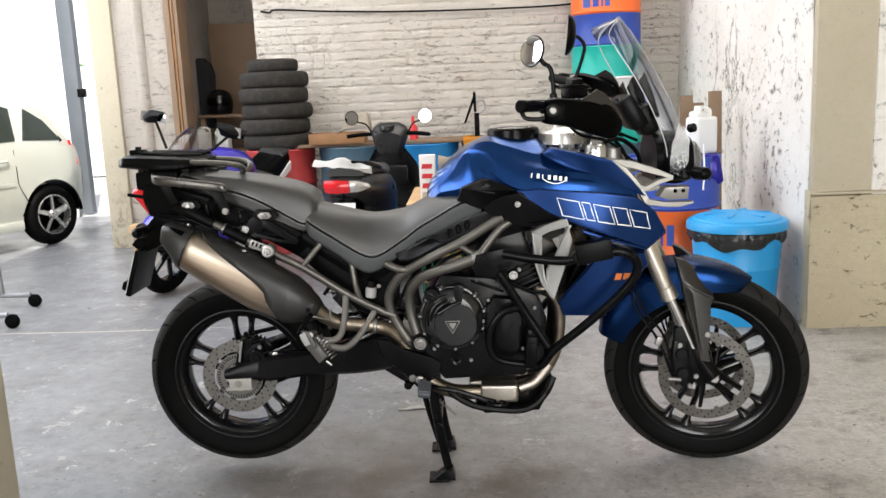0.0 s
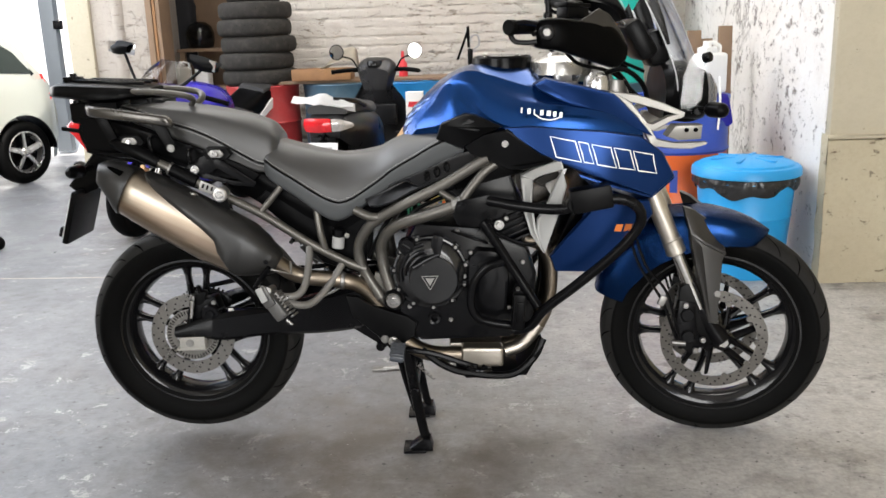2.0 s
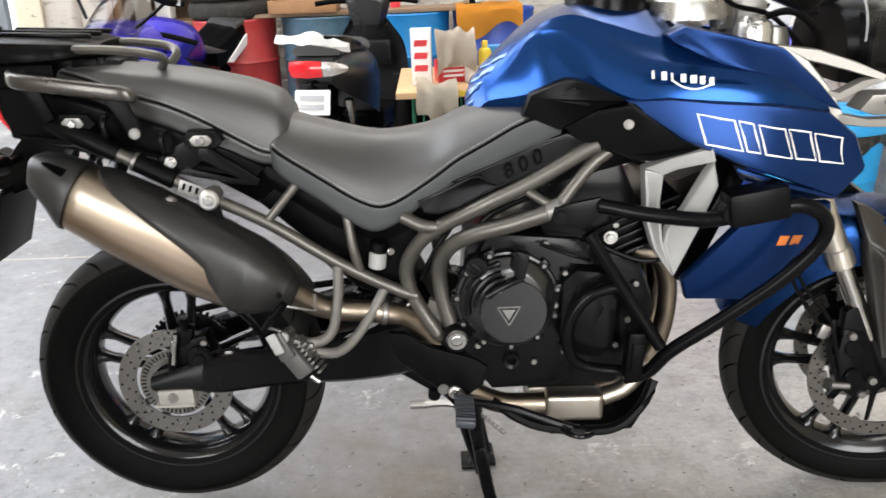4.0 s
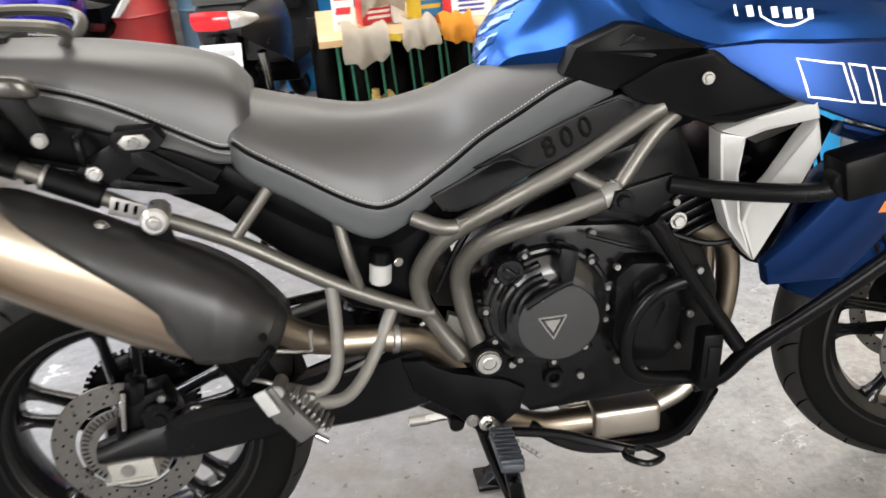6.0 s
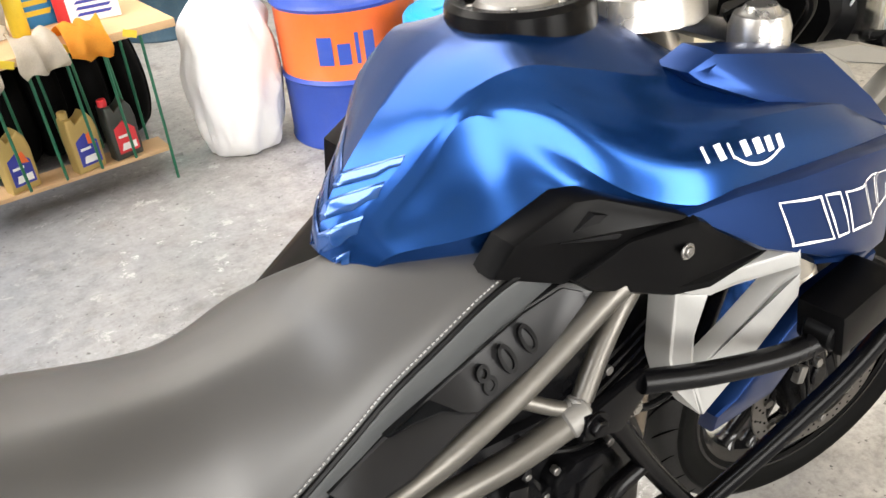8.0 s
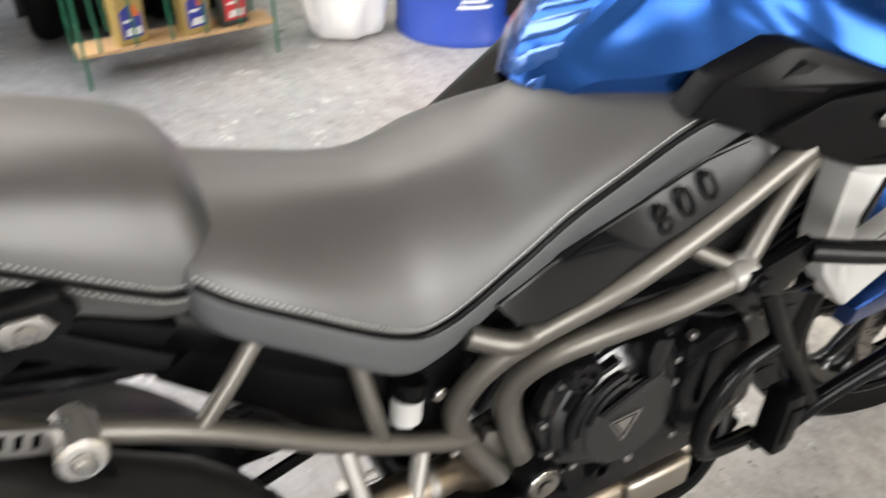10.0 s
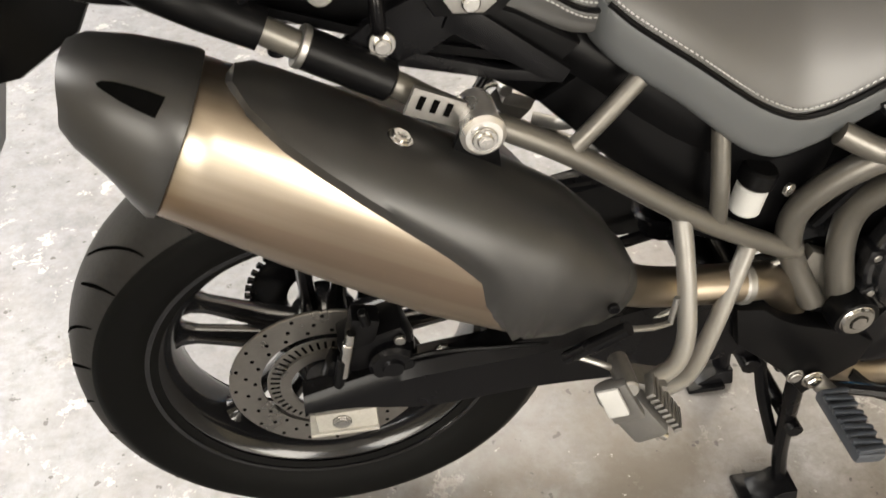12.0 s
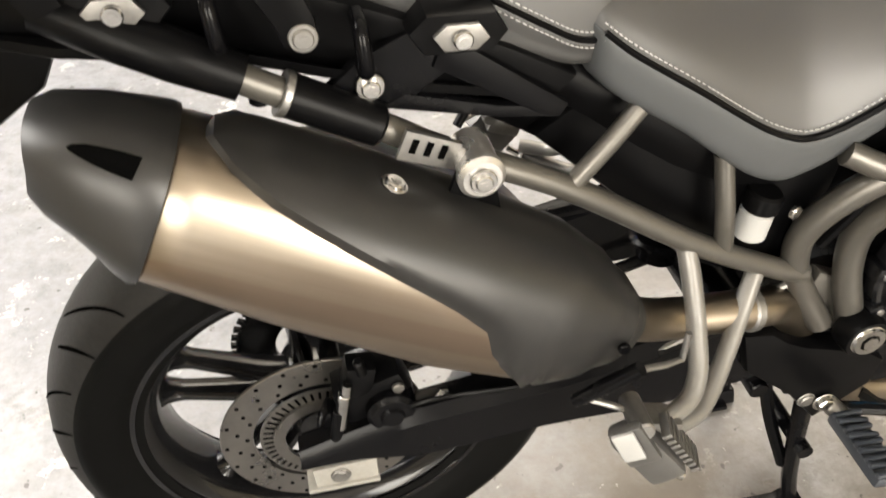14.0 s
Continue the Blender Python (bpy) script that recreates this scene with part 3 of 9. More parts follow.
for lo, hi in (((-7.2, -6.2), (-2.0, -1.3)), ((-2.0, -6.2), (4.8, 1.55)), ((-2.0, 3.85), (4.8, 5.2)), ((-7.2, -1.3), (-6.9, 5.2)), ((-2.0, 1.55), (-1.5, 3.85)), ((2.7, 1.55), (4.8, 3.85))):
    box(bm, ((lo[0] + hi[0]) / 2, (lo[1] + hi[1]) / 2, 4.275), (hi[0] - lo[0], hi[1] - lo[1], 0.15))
solid("ceiling", bm, "ceiling", "unseen grey plastered garage ceiling with gaps made for the fill lamps", kind="structure")
# opaque sheet, never in view, keeps the sun out of the ceiling gap
block("sun_block_pane", (-1.55, 1.5, 4.31), (2.75, 3.9, 4.35), "yardwall", "unseen white sheet added to block the sun above the fill lamp")
# yard beyond the door; white walls made tall to stand in for overexposed sky
block("yard_wall", (-16, 13.0, 0), (-2.2, 13.3, 6.5), "yardwall", "white rendered yard wall across the yard")
block("yard_wall_side", (-2.1, YB + 0.25, 0), (-1.98, 13.3, 6.5), "yardwall", "white rendered wall along the yard")
# cream pillar just inside the picture's edge at the start, with its plinth
block("pillar_near", (-1.05, -0.98, 0), (-0.515, -0.60, 4.2), "cream", "cream painted pillar with a low plinth", 0.01)
block("plinth_near", (-1.08, -1.01, 0), (-0.468, -0.565, 0.10), "cream", "low cream plinth with a dirty edge", 0.008)
# joint across the floor slab
bm = bmesh.new()
tube(bm, [(-7.0, 1.95, 0.0), (-3.0, 1.99, 0.0), (-1.2, 1.93, 0.0), (-0.1, 1.96, -0.003)], 0.004, 5, flat=0.3)
solid("floor_joint", bm, "stucco", "thin cracked joint across the floor slab", kind="structure")

# ---- the motorcycle ----
bike = thing("motorcycle", pose(0.69, 0, 0), "blue adventure motorcycle parked on its centre stand", "motorcycle")
RW, FW = Vector((0.0, 0.0, 0.373)), Vector((1.582, 0.0, 0.338))
# the bars and front wheel are turned a little to the bike's right, about the steering axis
HEAD, AXIS = Vector((1.27, 0, 1.0)), Vector((-0.40, 0, 0.917))
STEER = Matrix.Translation(HEAD) @ Matrix.Rotation(radians(-12), 4, AXIS) @ Matrix.Translation(-HEAD)


def sway(bm):
    """The front end stands a little out of upright: it moves to the right towards the floor."""
    for v in bm.verts:
        v.co.y -= 0.034 * min(1.0, max(0.0, (0.95 - v.co.z) / 0.6))
    return bm


def fpart(name, bm, mat, parent=None, label="", angle=38):
    bm.transform(STEER)
    sway(bm)
    return part(name, bm, mat, parent or bike, label, angle)


def tyre_profile(R, rim, half):
    pr = [(rim - 0.012, half * 0.72), (rim + 0.004, half * 0.80), (rim + 0.022, half * 0.93), ((R + rim) / 2, half * 1.0), (R - 0.035, half * 0.93), (R - 0.016, half * 0.72), (R - 0.005, half * 0.42), (R, 0.0)]
    return pr + [(r, -h) for r, h in pr[-2::-1]]


def wheel(name, centre, R, rim, half, front, move):
    hub = Vector(centre)
    bm = bmesh.new()
    lathe(bm, [(q.x, q.y) for q in spline([(r, h, 0) for r, h in tyre_profile(R, rim, half)], 3)], hub, "y", 96)
    for f in bm.faces:
        c = f.calc_center_median()
        rr = math.hypot(c.x - hub.x, c.z - hub.z)
        f.material_index = 1 if rr > R - 0.036 else 0
    move(bm)
    w = part(name, bm, ["rubber", "tread"], bike, "dusty black road tyre on a black cast wheel")
    # slanting tread grooves on both shoulders
    outer = [q for q in spline([(r, h, 0) for r, h in tyre_profile(R, rim, half)], 3) if q.y >= 0 and q.x > (R + rim) / 2]
    outer.sort(key=lambda q: q.y)
    crown_h, crown_r = [q.y for q in outer], [q.x for q in outer]
    bm = bmesh.new()
    n = 26 if front else 28
    for k in range(n):
        for s in (1, -1):
            a0 = 2 * math.pi * (k + (0.5 if s > 0 else 0)) / n
            long = k % 2 == 0
            u0, u1, sweep = (0.10, 0.88, 0.27) if long else (0.40, 0.93, 0.12)
            line = []
            for i in range(11):
                u = i / 10
                h = s * half * (u0 + (u1 - u0) * u)
                r = float(np.interp(abs(h), crown_h, crown_r)) + 0.0009
                line.append((r, h, a0 + sweep * (1 - u) ** 1.2, 0.0036 * (0.25 + 0.75 * math.sin(math.pi * min(1, 0.15 + 0.8 * u))) / R))
            for (r, h, a, wa), (r2, h2, a2, wb) in zip(line, line[1:]):
                q = [hub + Vector((rr * math.cos(x), hh, rr * math.sin(x))) for rr, hh, x in ((r, h, a - wa), (r, h, a + wa), (r2, h2, a2 + wb), (r2, h2, a2 - wb))]
                bm.faces.new([bm.verts.new(p) for p in q])
    move(bm)
    tagged(part("tread_groove", bm, "groove", w), kind="stuff")
    # rim, hub and five double spokes
    bm = bmesh.new()
    hw = half * 0.80
    pr = [(rim - 0.002, hw), (rim + 0.004, hw), (rim + 0.004, hw - 0.006), (rim - 0.010, hw - 0.010), (rim - 0.022, hw - 0.02), (rim - 0.030, hw * 0.45), (rim - 0.034, 0)]
    out = [(rim + 0.002, hw - 0.003), (rim - 0.004, 0)]
    ring = pr + [(r, -h) for r, h in pr[-2::-1]] + [(rim - 0.006, -hw * 0.6), (rim - 0.006, hw * 0.6), pr[0]]
    lathe(bm, ring, hub, "y", 80)
    move(bm)
    part("rim", bm, "gloss", w, "gloss black cast rim")
    for k in range(5):
        for s in (-1, 1):
            bm = bmesh.new()
            a = 2 * math.pi * k / 5 + (0.52 if front else 0.28)
            b = a + s * 0.16
            p0 = hub + Vector((0.045 * math.cos(a + s * 0.35), 0, 0.045 * math.sin(a + s * 0.35)))
            p1 = hub + Vector(((rim - 0.028) * math.cos(b), 0, (rim - 0.028) * math.sin(b)))
            d = (p1 - p0).normalized()
            side = d.cross(Vector((0, 1, 0)))
            loops = []
            for u, wd, th in ((0, 0.016, 0.026), (0.3, 0.011, 0.02), (0.8, 0.010, 0.016), (0.93, 0.014, 0.02), (1, 0.026, 0.026)):
                c = p0.lerp(p1, u)
                loops.append([c + side * wd * math.cos(t) + Vector((0, th * math.sin(t), 0)) for t in (2 * math.pi * i / 10 for i in range(10))])
            rings(bm, loops)
            move(bm)
            part("spoke", bm, "gloss", w)
    bm = bmesh.new()
    lathe(bm, [(0.0, -0.075), (0.03, -0.075), (0.04, -0.06), (0.05, -0.035), (0.056, 0), (0.05, 0.035), (0.04, 0.06), (0.03, 0.075), (0, 0.075)], hub, "y", 32)
    move(bm)
    part("hub", bm, "gloss", w)
    return w


def brake_disc(parent, hub, y, R, r_in, holes, move, wave=0.0):
    bm = bmesh.new()
    hub = Vector(hub)
    c = hub + Vector((0, y, 0))
    lathe(bm, [(r_in, -0.0025), (R - 0.001, -0.0025), (R, -0.0015), (R, 0.0015), (R - 0.001, 0.0025), (r_in, 0.0025), (r_in, -0.0025)], c, "y", 90)
    move(bm)
    d = part("brake_disc", bm, "disc", parent, "drilled steel brake disc")
    bm = bmesh.new()
    for k in range(holes):
        for i, rr in enumerate((R - 0.007, (R + r_in) / 2 - 0.001, r_in + 0.007)):
            if (k + 2 * i) % 3:
                continue
            a = 2 * math.pi * k / holes
            p = c + Vector((rr * math.cos(a), 0, rr * math.sin(a)))
            rod(bm, p + V(0, -0.0031, 0), p + V(0, 0.0031, 0), 0.0027, n=10)
    move(bm)
    tagged(part("drilled_hole", bm, "groove", d), kind="stuff")
    return d


MIRROR = Matrix.Diagonal((1, -1, 1, 1))
MIRROR_F = STEER @ MIRROR @ STEER.inverted()


def pair(name, make, mat, parent=None, label="", turned=False, angle=38):
    """The right-hand part as it stands, and its mirror on the left; turned: with the bars."""
    made = []
    for s in (1, -1):
        bm = bmesh.new()
        make(bm)
        if s < 0:
            bm.transform(MIRROR_F if turned else MIRROR)
        if turned:
            sway(bm)
        made.append(part(name, bm, mat, parent or bike, label, angle))
    return made


def single(name, make, mat, parent=None, label="", angle=38):
    bm = bmesh.new()
    make(bm)
    return part(name, bm, mat, parent or bike, label, angle)


def stay(bm):
    return bm


def steer(bm):
    bm.transform(STEER)
    sway(bm)


rear = wheel("rear_wheel", RW, 0.325, 0.226, 0.078, False, stay)
front = wheel("front_wheel", FW, 0.336, 0.247, 0.060, True, steer)
brake_disc(rear, RW, -0.08, 0.1275, 0.088, 60, stay)
bm = bmesh.new()
lathe(bm, [(0.058, -0.0012), (0.080, -0.0012), (0.080, 0.0012), (0.058, 0.0012), (0.058, -0.0012)], RW + Vector((0, -0.083, 0)), "y", 64)
tone = part("tone_ring", bm, "disc", rear, "slotted steel speed sensor ring")
bm = bmesh.new()
for k in range(48):
    a = 2 * math.pi * k / 48
    box(bm, RW + Vector((0.070 * math.cos(a), -0.083, 0.070 * math.sin(a))), (0.013, 0.0030, 0.0034), (0, -math.degrees(a), 0))
tagged(part("ring_slot", bm, "groove", tone), kind="stuff")
for s in (-1, 1):
    brake_disc(front, FW, s * 0.078, 0.154, 0.122, 72, steer)

# tank and shoulders
MID = -0.032   # the upper body leans a little to the bike's right on its stand
MIRROR = Matrix.Translation((0, 2 * MID, 0)) @ Matrix.Diagonal((1, -1, 1, 1))


def lean(st):
    """Shifts a half section's middle to the leaning mid-plane and keeps its outer edge."""
    e = min(q[1] for q in st)
    return [(q[0], MID + (e - MID) * (q[1] / e if e else 0), q[2]) for q in st]


def far_side(q, tuck=False):
    """A right-hand point carried over to the left; tuck draws the seat's nose in under the tank."""
    k = min(1.0, max(0.0, (q.x - 0.58) / 0.16)) if tuck else 0.0
    k = k * k * (3 - 2 * k) * min(1.0, max(0.0, (MID - q.y) / 0.1))
    return Vector((q.x, 2 * MID - q.y - 0.075 * k, q.z - 0.055 * k))


def leaning_skin(bm, stations, nu, nv, cap=True, tuck=False):
    rows = []
    for st in stations:
        half = spline(st, nv)
        rows.append([far_side(q, tuck) for q in half[:0:-1]] + half)
    cols = [spline([r[i] for r in rows], nu) for i in range(len(rows[0]))]
    grid = [[c[j] for c in cols] for j in range(len(cols[0]))]
    b2 = bmesh.new()
    rings(b2, grid, cap=False, closed=False)
    if cap:
        vs = list(b2.verts)
        w = len(grid[0])
        for row in (0, len(grid) - 1):
            bmesh.ops.triangulate(b2, faces=[b2.faces.new([vs[row * w + i] for i in range(w)])])
    return join(bm, b2)


# each station: spine, shoulder, upper crease, flank crest, knee crest, foot of the flank, hem
TK = [
    [(0.664, MID, 0.962), (0.667, -0.048, 0.960), (0.671, -0.062, 0.956), (0.673, -0.067, 0.953), (0.676, -0.074, 0.950), (0.681, -0.084, 0.944), (0.688, -0.078, 0.918)],
    [(0.680, MID, 1.010), (0.684, -0.052, 1.006), (0.690, -0.070, 0.999), (0.693, -0.077, 0.995), (0.698, -0.088, 0.989), (0.707, -0.112, 0.976), (0.712, -0.104, 0.925)],
    [(0.735, MID, 1.072), (0.738, -0.062, 1.066), (0.742, -0.088, 1.056), (0.744, -0.097, 1.050), (0.748, -0.110, 1.040), (0.758, -0.154, 0.990), (0.760, -0.144, 0.932)],
    [(0.796, MID, 1.122), (0.797, -0.076, 1.118), (0.798, -0.112, 1.112), (0.799, -0.122, 1.109), (0.801, -0.134, 1.103), (0.812, -0.192, 1.004), (0.812, -0.182, 0.940)],
    [(0.858, MID, 1.148), (0.858, -0.086, 1.146), (0.859, -0.140, 1.138), (0.860, -0.149, 1.128), (0.856, -0.184, 1.068), (0.868, -0.218, 1.002), (0.868, -0.206, 0.950)],
    [(0.925, MID, 1.157), (0.925, -0.092, 1.153), (0.928, -0.160, 1.122), (0.926, -0.194, 1.090), (0.914, -0.246, 1.016), (0.922, -0.250, 0.992), (0.922, -0.240, 0.958)],
    [(1.000, MID, 1.153), (1.000, -0.095, 1.142), (1.004, -0.182, 1.098), (1.000, -0.236, 1.058), (0.988, -0.284, 0.992), (0.992, -0.280, 0.980), (0.996, -0.262, 0.958)],
    [(1.070, MID, 1.112), (1.075, -0.095, 1.108), (1.090, -0.192, 1.078), (1.108, -0.258, 1.044), (1.104, -0.290, 0.988), (1.106, -0.286, 0.978), (1.110, -0.268, 0.956)],
    [(1.098, MID, 1.03), (1.115, -0.095, 1.03), (1.185, -0.198, 1.050), (1.214, -0.262, 1.024), (1.214, -0.294, 0.980), (1.216, -0.290, 0.971), (1.220, -0.272, 0.952)],
    [(1.105, MID, 0.96), (1.135, -0.095, 0.96), (1.258, -0.205, 1.0), (1.308, -0.258, 0.988), (1.310, -0.284, 0.964), (1.312, -0.280, 0.957), (1.314, -0.262, 0.944)],
]
# how far each strip swells out (+) or hollows in (-) between its creases
SWELL = {2: -0.003, 3: 0.007, 4: -0.004, 5: -0.006}


def tank_body(bm):
    # crown between the upper creases, and four strips down each flank
    leaning_skin(bm, [st[:3] for st in TK], 8, 7, cap=False)
    for s in (1, -1):
        for k, w in SWELL.items():
            b2 = bmesh.new()
            rows = []
            for i, st in enumerate(TK):
                a, b = Vector(st[k]), Vector(st[k + 1])
                f = min(1.0, max(0.0, (a - b).length - 0.03) / 0.04)
                mid = (a + b) / 2 + Vector((0, -w * f, 0.7 * w * f if k < 5 else 0))
                rows.append([(q.x, q.y if s > 0 else 2 * MID - q.y, q.z) for q in (a, mid, b)])
            skin(b2, rows, 8, 5, mirror=False, cap=False)
            join(bm, b2)
    bmesh.ops.remove_doubles(bm, verts=bm.verts[:], dist=1e-5)
    bmesh.ops.recalc_face_normals(bm, faces=bm.faces[:])


tank_part = single("fuel_tank", tank_body, "blue", label="matt metallic blue fuel tank with creased shoulders", angle=16)


# filler: black ring, silver cap, bolts
fc = Vector((0.955, MID, 1.158))
cap = single("filler_ring", lambda bm: lathe(bm, [(0, 0.002), (0.058, 0.002), (0.062, 0.012), (0.078, 0.014), (0.084, 0.008), (0.086, -0.02), (0, -0.02)], fc, "z", 40), "satin", label="black filler ring")
single("filler_cap", lambda bm: lathe(bm, [(0, 0.014), (0.03, 0.014), (0.046, 0.011), (0.052, 0.004), (0.052, -0.01), (0, -0.01)], fc, "z", 32), "cast", cap, "brushed filler cap")
for k in range(8):
    a = k * math.pi / 4
    bolt("cap_bolt", fc + V(0.068 * math.cos(a), 0.068 * math.sin(a), 0.013), (0, 0, 1), 0.004, cap, h=0.003)
# glossy chevron protector strips on the tank's rear face
TANK_TREE = BVHTree.FromPolygons([world_of(tank_part) @ v.co for v in tank_part.data.vertices], [list(f.vertices) for f in tank_part.data.polygons])


def pad(bm, z0, z1, w):
    rows = []
    for i in range(13):
        v = -1 + 2 * i / 12
        row = []
        for j in range(7):
            k = j / 6
            z = z0 + (z1 - z0) * k + 0.034 * abs(v) + (0.006 if abs(v) > 0.8 else 0) * (1 - k)
            hit = TANK_TREE.ray_cast(Vector((0.4, MID + v * w, z)), Vector((1, 0, -0.25)))[0]
            edge = 0.0008 if j in (0, 6) or i in (0, 12) else 0.0022
            row.append((hit if hit else Vector((0.75, MID + v * w, z))) + V(-edge, 0, edge * 0.6))
        rows.append(row)
    rings(bm, rows, cap=False, closed=False)


for z0, z1, w in ((0.985, 1.012, 0.040), (1.026, 1.052, 0.044), (1.066, 1.090, 0.050), (1.102, 1.120, 0.058)):
    single("tank_pad_strip", lambda bm: pad(bm, z0, z1, w), "bluegloss", label="glossy moulded tank protector strip", angle=60)

# seats
ST = [  # x, top, stitch y and z, hem y and z
    (0.270, 0.930, -0.120, 0.915, -0.118, 0.872), (0.280, 0.950, -0.146, 0.908, -0.142, 0.862), (0.305, 0.956, -0.158, 0.890, -0.154, 0.842), (0.360, 0.940, -0.168, 0.856, -0.164, 0.808), (0.450, 0.917, -0.172, 0.798, -0.168, 0.742),
    (0.505, 0.912, -0.172, 0.790, -0.168, 0.744), (0.585, 0.922, -0.176, 0.836, -0.172, 0.797), (0.640, 0.948, -0.182, 0.876, -0.178, 0.832), (0.700, 0.970, -0.189, 0.910, -0.184, 0.856), (0.760, 0.982, -0.197, 0.944, -0.192, 0.888), (0.800, 0.980, -0.202, 0.956, -0.197, 0.905), (0.840, 0.950, -0.202, 0.944, -0.199, 0.922)]
seat = single("rider_seat", lambda bm: leaning_skin(bm, [lean([(x, 0, t), (x, sy * 0.34, t - 0.05 * (t - sz)), (x, sy * 0.66, t - 0.30 * (t - sz)), (x, sy * 0.88, t - 0.64 * (t - sz)), (x, sy, sz)]) for x, t, sy, sz, hy, hz in ST], 6, 5, tuck=True), "vinyl", label="black vinyl rider seat with pale double stitching", angle=60)
def seat_pair(name, make, mat, parent, label="", angle=38):
    for far in (False, True):
        bm = bmesh.new()
        make(bm)
        if far:
            for v in bm.verts:
                v.co = far_side(v.co, True)
        part(name, bm, mat, parent, label, angle)


seat_pair("seat_skirt", lambda bm: skin(bm, [[(x, sy + 0.0, sz), (x, sy - 0.005, sz - 0.004), (x, (sy + hy) / 2 - 0.006, (sz + hz) / 2), (x, hy, hz), (x, hy + 0.03, hz - 0.006), (x, hy + 0.05, hz + 0.01)] for x, t, sy, sz, hy, hz in ST], 6, 4, mirror=False, cap=False), "vinyl_side", seat, "grey vinyl seat skirt", angle=60)


def stitches(bm, line, dy, gap=0.0046, r=0.0008):
    path = spline(line, 60)
    run, on, last = 0.0, True, path[0]
    start = path[0]
    for p in path[1:]:
        run += (p - last).length
        last = p
        if run > gap * (0.62 if on else 0.38):
            if on:
                tube(bm, [start + V(0, dy, 0), p + V(0, dy, 0)], r, 4, smooth=False)
            on, run, start = not on, 0.0, p


seat_pair("seat_piping", lambda bm: tube(bm, [(x, sy - 0.004, sz) for x, t, sy, sz, hy, hz in ST[1:]], 0.0032, 6), "black", seat)
for k, off in enumerate((0.007, -0.007)):
    seat_pair("stitching", lambda bm: stitches(bm, [(x, sy - (0.0045 if off < 0 else 0.0005), sz + off) for x, t, sy, sz, hy, hz in ST[1:]], 0.0), "thread", seat)
PS = [(-0.150, 1.060, -0.058, 1.058, -0.056, 1.036), (-0.125, 1.072, -0.096, 1.064, -0.092, 1.030), (-0.063, 1.076, -0.124, 1.050, -0.118, 1.010), (0.003, 1.072, -0.134, 1.024, -0.128, 0.984), (0.084, 1.062, -0.139, 0.997, -0.134, 0.950), (0.149, 1.050, -0.142, 0.966, -0.138, 0.918),
      (0.222, 1.032, -0.142, 0.922, -0.138, 0.888), (0.262, 1.018, -0.140, 0.900, -0.136, 0.874), (0.292, 1.002, -0.134, 0.900, -0.130, 0.878), (0.310, 0.978, -0.116, 0.920, -0.112, 0.900)]
pillion = single("pillion_seat", lambda bm: leaning_skin(bm, [lean([(x, 0, t), (x, sy * 0.40, t - 0.006), (x, sy * 0.78, t - 0.28 * (t - sz)), (x, sy * 0.95, t - 0.66 * (t - sz)), (x, sy, sz)]) for x, t, sy, sz, hy, hz in PS], 6, 5), "vinyl", label="black vinyl pillion seat with pale double stitching", angle=60)
pair("seat_skirt", lambda bm: skin(bm, [[(x, sy, sz), (x, sy - 0.003, sz - 0.004), (x, (sy + hy) / 2 - 0.003, (sz + hz) / 2), (x, hy, hz), (x, hy + 0.03, hz - 0.004)] for x, t, sy, sz, hy, hz in PS], 6, 4, mirror=False, cap=False), "vinyl", pillion, angle=60)
pair("seat_piping", lambda bm: tube(bm, [(x, sy - 0.003, sz) for x, t, sy, sz, hy, hz in PS[1:]], 0.003, 6), "black", pillion)
for off in (0.006, -0.007):
    pair("stitching", lambda bm: stitches(bm, [(x, sy - (0.003 if off < 0 else 0.0002), sz + off) for x, t, sy, sz, hy, hz in PS[1:]], 0.0), "thread", pillion)
single("seat_base", lambda bm: skin(bm, [[(0.24, 0, 0.90), (0.24, -0.10, 0.895), (0.24, -0.125, 0.87), (0.24, -0.12, 0.84)], [(0.42, 0, 0.80), (0.42, -0.12, 0.79), (0.42, -0.14, 0.76), (0.42, -0.13, 0.72)], [(0.55, 0, 0.82), (0.55, -0.13, 0.80), (0.55, -0.15, 0.77), (0.55, -0.14, 0.72)], [(0.80, 0, 0.93), (0.80, -0.16, 0.92), (0.80, -0.18, 0.90), (0.80, -0.16, 0.84)]], 4, 4), "black")

# covers below the tank
pair("knee_cover", lambda bm: panel(bm, [(0.765, -0.195, 0.960), (0.780, -0.212, 1.002), (0.846, -0.224, 1.029), (0.870, -0.234, 1.028), (0.945, -0.282, 0.997), (0.900, -0.252, 0.976), (0.836, -0.220, 0.934)], 0.03, 0.010, 0.006), "black", label="black textured tank side cover")
pair("cover_inlay", lambda bm: panel(bm, [(0.822, -0.232, 0.992), (0.858, -0.243, 1.016), (0.908, -0.254, 1.000), (0.880, -0.254, 0.982)], 0.01, 0.006, 0.002), "satin")
side_cover = pair("side_cover", lambda bm: panel(bm, [(0.840, -0.234, 0.942), (0.893, -0.252, 0.976), (0.955, -0.288, 0.992), (1.000, -0.284, 0.962), (1.062, -0.292, 0.928), (1.115, -0.296, 0.912), (1.000, -0.274, 0.880), (0.960, -0.258, 0.880), (0.859, -0.234, 0.922)], 0.03, 0.012, 0.006), "black", label="black plastic side cover")
bolt("cover_bolt", (0.949, -0.284, 0.953), (0, -1, 0), 0.006, side_cover[0], "cast", washer=0.0095)
